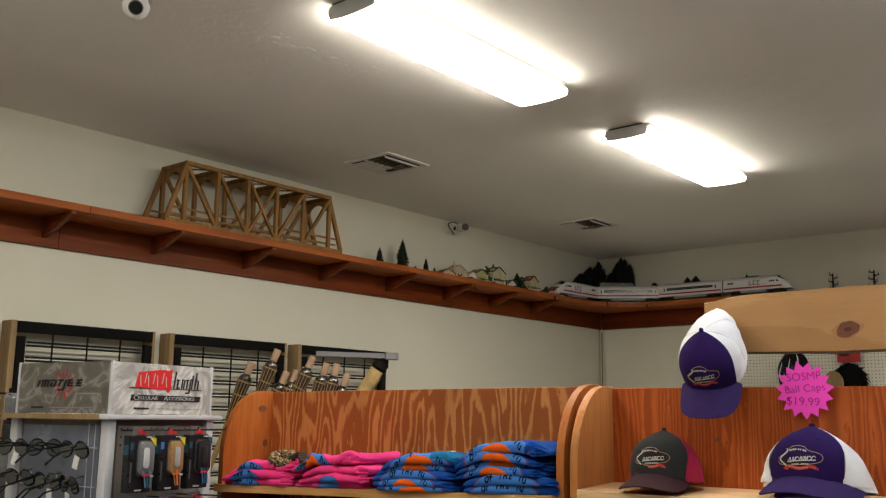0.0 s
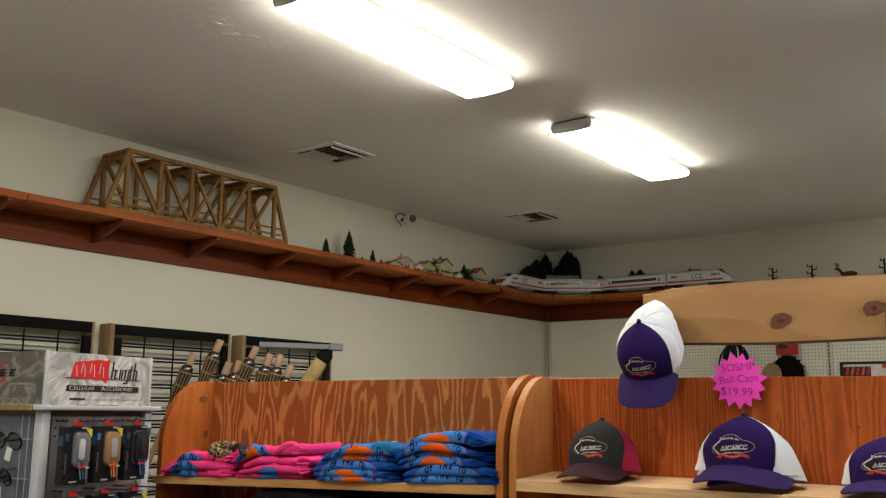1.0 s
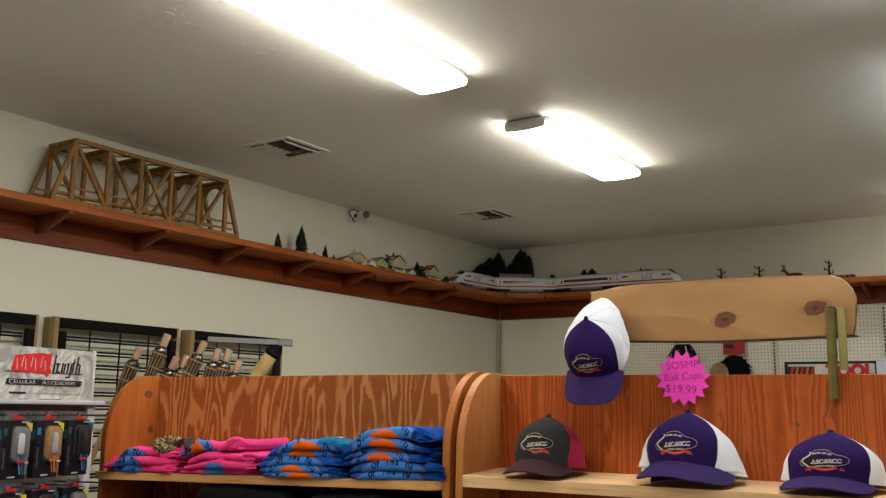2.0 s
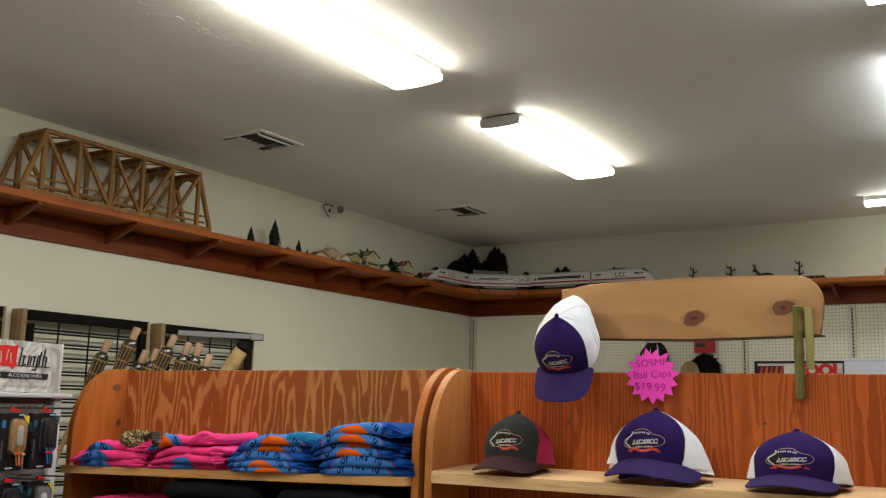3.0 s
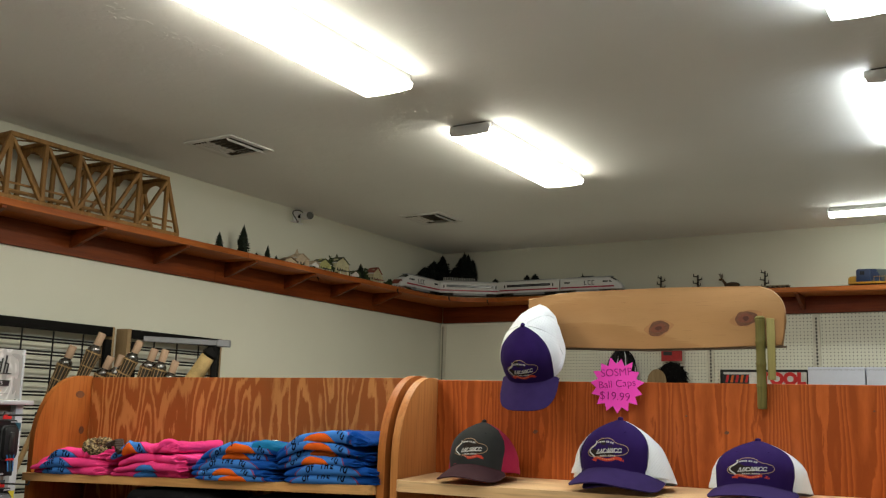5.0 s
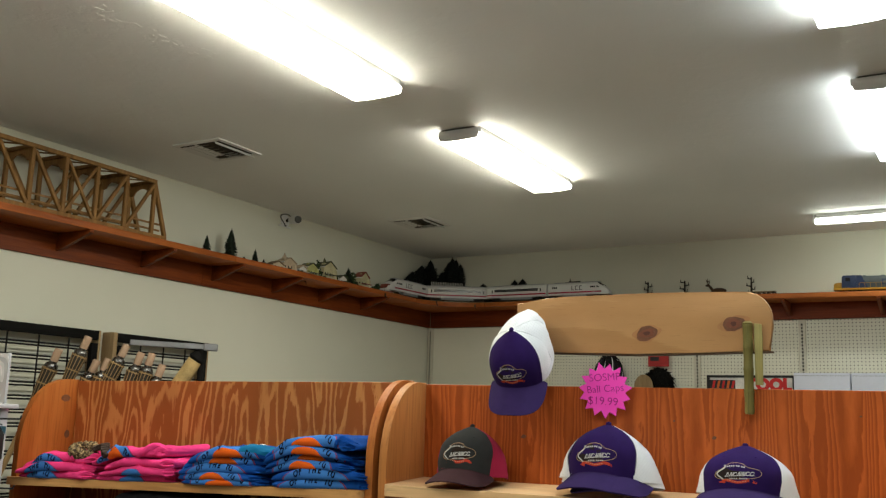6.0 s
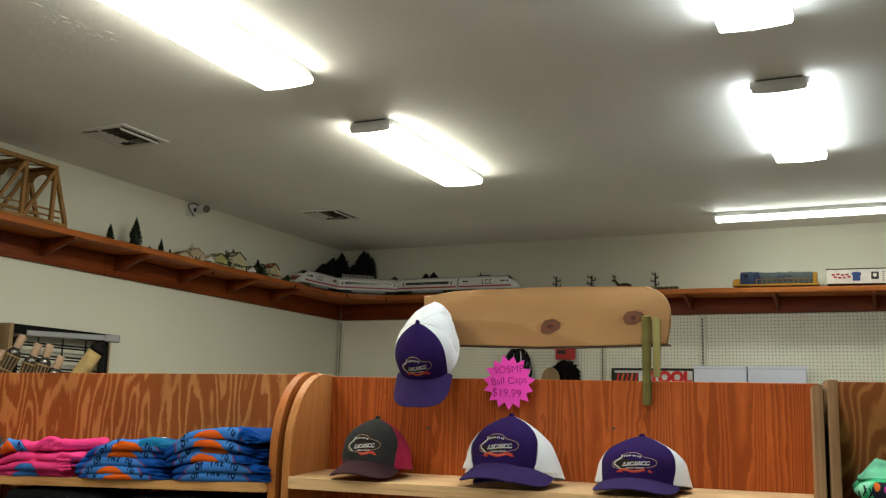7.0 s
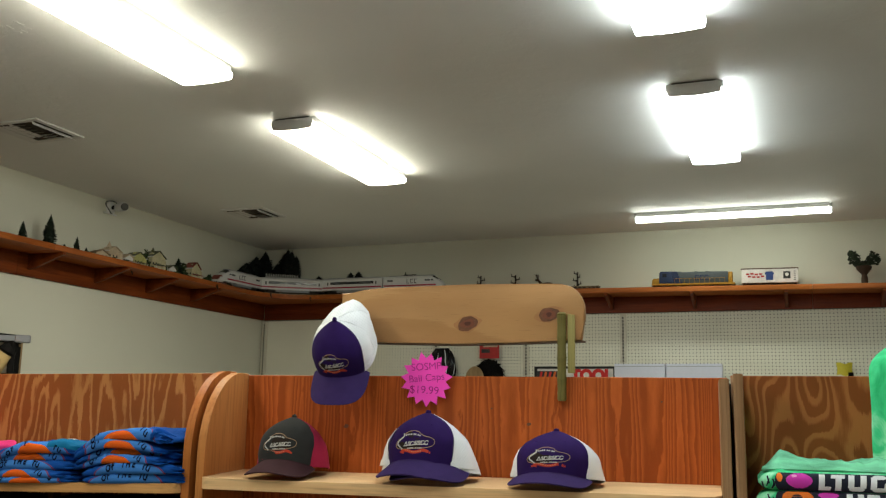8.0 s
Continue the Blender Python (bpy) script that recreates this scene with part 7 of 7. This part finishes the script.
M_clear = plain("blister_plastic", (0.13, 0.135, 0.145), 0.10, vary=0.35, spec=0.6)
M_yel = plain("pack_yellow", (0.55, 0.47, 0.04), 0.4)
M_orng = plain("pack_orange", (0.62, 0.13, 0.02), 0.4)
M_cyan = plain("pack_cyan", (0.05, 0.22, 0.36), 0.35)


def rounded(cx, cz, w, h, r, n=6):
    pts = []
    for qx, qz, a0 in ((1, 1, 0), (-1, 1, 90), (-1, -1, 180), (1, -1, 270)):
        for k in range(n + 1):
            a = radians(a0 + 90 * k / n)
            pts.append((cx + qx * (w / 2 - r) + r * math.cos(a), cz + qz * (h / 2 - r) + r * math.sin(a)))
    return pts


def blister(x, z, style, out=0.11):
    p = thing("blister_pack", STAND @ pose(x, -out, z), "hanging blister pack of a phone accessory, red hook tag", "blister pack", "blister packs")
    w, h = 0.098, 0.178
    part("card", box((0, 0.0125, -h / 2), (w, 0.030, h), bevel=0.003, seg=1), M_packs[1], p, "black printed card")
    part("side_print", box((-w / 2 - 0.0003, 0.0125, -0.045), (0.001, 0.022, 0.030)), M_packs[0], p, "dim teal print")
    part("side_print", box((-w / 2 + 0.010, -0.0030, -0.034), (0.013, 0.001, 0.022)), M_packs[(0, 2, 0)[style]], p, "dim teal print")
    part("side_print", box((-w / 2 + 0.010, -0.0030, -0.115), (0.006, 0.001, 0.060)), M_standgrey, p, "grey lettering bar")
    cx = 0.014
    part("bubble_rim", prism(rounded(cx, -0.072, 0.062, 0.112, 0.016), 0.002, Matrix.Translation((0, -0.0045, 0))), M_standgrey, p, "grey rim round the bubble")
    part("blister", prism(rounded(cx, -0.072, 0.056, 0.106, 0.014), 0.014, Matrix.Translation((0, -0.018, 0)), bevel=0.005), (M_clear, M_amber, M_signblack)[style], p, "clear plastic bubble")
    part("gadget", prism(rounded(cx - (0.006 if style == 0 else 0), -0.070, 0.022, 0.064, 0.008), 0.004, Matrix.Translation((0, -0.0215, 0)), bevel=0.0015), (M_standw, M_signgrey, M_hook)[style], p, "small device")
    part("flash", prism([(w / 2 - 0.030, -0.008), (w / 2 - 0.004, -0.008), (w / 2 - 0.004, -0.036)], 0.001, Matrix.Translation((0, -0.0194, 0))), M_yel if style < 2 else M_packs[0], p, "bright corner flash")
    for dx, wd, m2 in ((-0.012, 0.005, 0), (-0.003, 0.007, 1), (0.008, 0.004, 0)):
        part("stripe", prism([(cx + dx + 0.006, -h + 0.016), (cx + dx + wd + 0.006, -h + 0.016), (cx + dx * 1.4 + wd, -0.110), (cx + dx * 1.4, -0.110)], 0.001, Matrix.Translation((0, -0.0196, 0))), ((M_cyan, M_standgrey), (M_amber, M_orng), (M_packs[2], M_packs[0]))[style][m2], p, "bright streak in the print")
    part("lettering", box((cx - 0.004, -0.0212, -0.124), (0.034, 0.001, 0.006)), M_red if style != 1 else M_orng, p, "red lettering bar")
    part("lettering", box((cx + 0.018, -0.0212, -0.1275), (0.014, 0.001, 0.005)), M_standw, p, "pale lettering bar")
    part("lettering", box((-0.006, -0.0034, -h + 0.008), (0.028, 0.001, 0.005)), M_standw, p, "pale lettering bar")
    part("lettering", box((0.030, -0.0034, -0.006), (0.024, 0.001, 0.004)), M_standw, p, "pale lettering bar")
    part("hanger", box((-0.002, 0.006, 0.010), (0.060, 0.0012, 0.030)), M_clear, p, "clear hanging tab")
    part("hook_tag", box((-0.002, -0.006, 0.010), (0.036, 0.003, 0.014), bevel=0.001, seg=1), M_red, p, "red hook tag")
    bm = rod((0.0, 0.09, 0.014), (0.0, -0.115, 0.018), 0.0028, seg=6)
    add_rod(bm, (0.0, -0.115, 0.018), (0.0, -0.120, 0.028), 0.0028, seg=6)
    part("hook", bm, M_hook, p, "black wire hook")


for r, z in enumerate((1.490, 1.275, 1.06)):
    for c in range(3):
        blister(0.062 + 0.128 * c, z + 0.012, (c + r) % 3, 0.085)

# sunglasses on the other face
M_specs = plain("black_acetate", (0.010, 0.010, 0.011), 0.2)
M_tint = plain("tinted_lens", (0.016, 0.018, 0.024), 0.06, spec=0.8)
M_tag = plain("paper_tag", (0.70, 0.70, 0.69), 0.7)


def sunglasses(y, z, turn, tilt, tag):
    g = thing("sunglasses", STAND @ pose(-0.045, y, z, 0, 0, -90 + turn) @ pose(0, 0, 0, tilt) @ Matrix.Scale(1.2, 4), "dark sunglasses hanging on the stand", "sunglasses", "sunglasses")
    fr = part("rim", bmesh.new(), M_specs, g, "black rim")
    bm = bmesh.new()
    for s in (-1, 1):
        n = 18
        for k in range(n):
            a, b = 2 * math.pi * k / n, 2 * math.pi * (k + 1) / n
            f = lambda q: Vector((s * 0.033 + 0.027 * math.cos(q), 0.004 * abs(math.cos(q)), 0.022 * math.sin(q) - 0.004 * s * math.cos(q)))
            add_rod(bm, f(a), f(b), 0.0022, seg=5)
    add_rod(bm, (-0.008, 0, 0.006), (0.008, 0, 0.006), 0.0024, seg=6)
    bm.to_mesh(fr.data)
    bm.free()
    for s in (-1, 1):
        pts = [(s * 0.033 + 0.026 * math.cos(a), 0.021 * math.sin(a) - 0.004 * s * math.cos(a)) for a in (2 * math.pi * k / 20 for k in range(20))]
        part("lens", prism(pts, 0.0016, Matrix.Translation((0, 0.0005, 0))), M_tint, g, "dark lens")
        bm = rod((s * 0.061, 0.003, 0.006), (s * 0.066, -0.085, 0.008), 0.0024, 0.0022, 6)
        add_rod(bm, (s * 0.066, -0.085, 0.008), (s * 0.064, -0.125, -0.016), 0.0026, 0.0030, 6)
        part("temple", bm, M_specs, g, "thin black temple")
    if tag:
        part("price_tag", box((0.045, -0.03, -0.014), (0.018, 0.002, 0.034), pose(0, 0, 0, 0, 20, 10), bevel=0.0006, seg=1), M_tag, g, "small white price tag")
    bm = rod((0.0, 0.045, 0.010), (0.0, -0.01, 0.010), 0.003, seg=6)
    part("peg", bm, M_standgrey, g, "grey peg")


rng = random.Random(31)
for r in range(6):
    for c in range(3):
        sunglasses(0.120 + 0.135 * c - 0.025 * (r % 2) + rng.uniform(-0.02, 0.02), 1.466 - 0.108 * r + rng.uniform(-0.014, 0.012), rng.uniform(-18, 16), rng.uniform(-10, 16), rng.random() < 0.7)
grid = part("wire_rack", bmesh.new(), M_standw, stand, "white wire rack")
bm = bmesh.new()
for k in range(5):
    add_rod(bm, (0.000, 0.045, 1.46 - 0.122 * k), (0.000, S - 0.045, 1.46 - 0.122 * k), 0.0016, seg=5)
for y in (0.055, 0.085):
    add_rod(bm, (-0.002, y, 0.92), (-0.002, y, 1.535), 0.0016, seg=5)
bm.to_mesh(grid.data)
bm.free()

# ---- goods on the pegboard behind the benches ----
gshelf = thing("gondola_shelf", pose(0, 0, 0), "cream steel shelf on the pegboard uprights", "metal shelf", kind="structure")
part("deck", box((2.75, -0.19, 1.715), (4.1, 0.30, 0.03), bevel=0.004), M_pegmetal, gshelf)
M_boxw = plain("white_carton", (0.64, 0.66, 0.76), 0.5, vary=0.05)
for x0, x1 in ((3.183, 3.556), (3.566, 3.962)):
    b = thing("white_box", pose((x0 + x1) / 2, -0.13, 1.7305), "plain white carton standing on the gondola shelf", "box", "white boxes")
    part("carton", box((0, 0, 0.1125), (x1 - x0, 0.12, 0.225), bevel=0.003), M_boxw, b)
    part("lid_seam", box((0, -0.0604, 0.205), (x1 - x0 - 0.01, 0.001, 0.003)), M_skirt, b, "thin lid seam")
tool = thing("shop_sign", pose(2.856, -0.075, 1.7305), "white and red sign in a black frame, leaning on pegboard", "sign")
TW, TH = 0.645, 0.212
part("board", box((0, 0, TH / 2), (TW, 0.008, TH)), M_pale, tool, "white sign board")
for c, s in (((0, -0.004, TH - 0.009), (TW, 0.010, 0.018)), ((0, -0.004, 0.009), (TW, 0.010, 0.018)), ((-TW / 2 + 0.012, -0.004, TH / 2), (0.024, 0.010, TH - 0.037)), ((TW / 2 - 0.012, -0.004, TH / 2), (0.024, 0.010, TH - 0.037))):
    part("frame", box(c, s, bevel=0.001, seg=1), M_signblack, tool, "black frame")
part("lettering", moved(letters("TOOL", 0.115, 0.001, thin=-0.008), pose(0.130, -0.0055, TH - 0.072)), M_red, tool, "bold red lettering", smooth=0)
part("picture", box((-0.205, -0.005, TH / 2 - 0.005), (0.19, 0.002, 0.15)), M_hole, tool, "dark picture on the sign")
for k in range(5):
    part("picture_mark", prism(slanted(-0.285 + 0.036 * k, TH / 2 + 0.01, 0.018, 0.055, 0.012), 0.001, Matrix.Translation((0, -0.0075, 0))), M_orng if k % 2 else M_red, tool, "orange stroke in the picture")

# bundle of cords, shaggy item on a red card, round wooden thing, yellow clip
cords = thing("cord_bundle", pose(1.770, -0.11, 1.7305), "hanging bundle of black cords, thin white ones as their highlights", "cord bundle")
rng = random.Random(12)
for k in range(22):
    bm = bmesh.new()
    a = math.pi * (k + rng.uniform(-0.3, 0.3)) / 21
    pts = []
    for j in range(14):
        q = 0.06 + 0.90 * j / 13
        w = math.sin(math.pi * q) ** 0.55
        pts.append(Vector((0.118 * math.cos(a) * w + 0.004 * math.sin(j + k), -0.055 * math.sin(a) * w - 0.02, 0.375 - 0.36 * q)))
    # every fifth cord is thin and white, standing in for a highlight
    pale = k % 5 == 2
    for p, r in zip(pts, pts[1:]):
        add_rod(bm, p, r, 0.0045 if pale else 0.0085, seg=6)
    part("cord", bm, M_white if pale else M_specs, cords, "looped cord")
part("core", lathe([(0.05, 0.02), (0.08, 0.15), (0.04, 0.33), (0.008, 0.355)], 14, Matrix.Translation((0, -0.02, 0))), M_hook, cords, "black wrapped core")
wig = thing("shaggy_glove", pose(2.165, -0.10, 1.7305), "shaggy black item on a red header card", "packaged item")
part("card", box((0.0, 0.0, 0.335), (0.165, 0.006, 0.12), bevel=0.002, seg=1), M_mred, wig, "dark red header card")
part("card_print", box((0.01, -0.0035, 0.372), (0.12, 0.001, 0.012)), M_beige, wig, "pale lettering bar")
part("card_print", box((-0.03, -0.0035, 0.335), (0.07, 0.001, 0.03)), M_hole, wig, "dark picture on the card")
bm = bmesh.new()
rng = random.Random(5)
for k in range(320):
    a, b = rng.uniform(0, 6.283), rng.uniform(-0.5, 1)
    c = Vector((0.115 * math.cos(a) * math.sqrt(1 - b * b), 0.05 * math.sin(a) * math.sqrt(1 - b * b), 0.15 + 0.13 * b))
    d = (c - Vector((0, 0, 0.15))).normalized() * 0.45 + Vector((rng.uniform(-.35, .35), -0.1, rng.uniform(-1.5, -0.3)))
    add_rod(bm, c * 0.9 + Vector((0, 0, 0.014)), c + d * rng.uniform(0.03, 0.055), 0.005, 0.0015, 5)
bmesh.ops.create_icosphere(bm, subdivisions=2, radius=1, matrix=Matrix.Translation((0, 0, 0.14)) @ Matrix.Diagonal((0.105, 0.05, 0.13, 1)))
part("shag", bm, M_black, wig, "shaggy black strands", smooth=0)
disc = thing("wooden_paddle", pose(2.075, -0.21, 1.7305), "round tan wooden paddle leaning on the shelf", "paddle")
part("paddle", prism([(0.075 * math.cos(a), 0.115 + 0.095 * math.sin(a)) for a in (2 * math.pi * k / 28 for k in range(28))], 0.012, pose(0, 0, 0.0, -4), bevel=0.003), M_frame_wood, disc)
clip = thing("yellow_pouch", pose(4.785, -0.105, 1.7305), "small yellow packet with a black clip", "packet")
part("packet", sheet(lambda u, v: Vector(((u - 0.5) * 0.11 * (1 - 0.12 * math.sin(v * 3.1)), -0.012 * math.sin(math.pi * u), 0.145 + 0.085 * v + 0.006 * math.sin(u * 9))), 10, 8, 0.004), M_yel, clip, smooth=60)
part("clip", box((0.038, -0.018, 0.150), (0.035, 0.016, 0.030), bevel=0.004), M_black, clip, "black clip")
part("hook", rod((0.0, 0.085, 0.224), (0.0, -0.012, 0.228), 0.003, seg=6), M_alu, clip, "wire hook")

# ---- crowded peg rack beyond the accessory stand ----
M_smoke = plain("smoke_plastic", (0.05, 0.05, 0.055), 0.25, vary=0.4)
rack = thing("peg_rack", pose(0.778, -5.675, 0, 0, 0, 38), "black wire rack crowded with small dark packets", "display rack")
part("pole", rod((0, 0.05, 0.02), (0, 0.05, 1.66), 0.012), M_black, rack, "black rack pole")
part("foot", lathe([(0.14, 0.0005), (0.14, 0.012), (0.03, 0.025)], 22, Matrix.Translation((0, 0.05, 0))), M_black, rack, "round foot")
for k in range(7):
    z = 1.64 - 0.085 * k
    part("crossbar", rod((-0.11, 0.05, z), (0.11, 0.05, z), 0.004, seg=6), M_wire, rack, "black crossbar")
rng = random.Random(8)
for r in range(6):
    for c in range(4):
        z = 1.625 - 0.10 * r + rng.uniform(-0.01, 0.01)
        x = -0.09 + 0.058 * c + rng.uniform(-0.006, 0.006)
        pk = thing("hanging_packet", rack.matrix_basis @ pose(x, -0.005 - 0.012 * (c % 2), z, 0, 0, rng.uniform(-16, 16)), "small dark packet hanging on a peg rack", "packet", "hanging packets")
        m = rng.choice((M_smoke, M_smoke, M_hook, M_clear, M_standgrey, M_red if r == 2 else M_smoke))
        part("packet", box((0, 0, -0.042), (0.042, 0.014, 0.076), bevel=0.004), m, pk)
        part("card", box((0, 0.001, 0.004), (0.044, 0.002, 0.018)), rng.choice((M_hook, M_standw, M_skirt)), pk, "printed top card")
        part("hook", rod((0, 0.055, 0.006), (0, -0.02, 0.008), 0.002, seg=5), M_hook, pk, "wire hook")
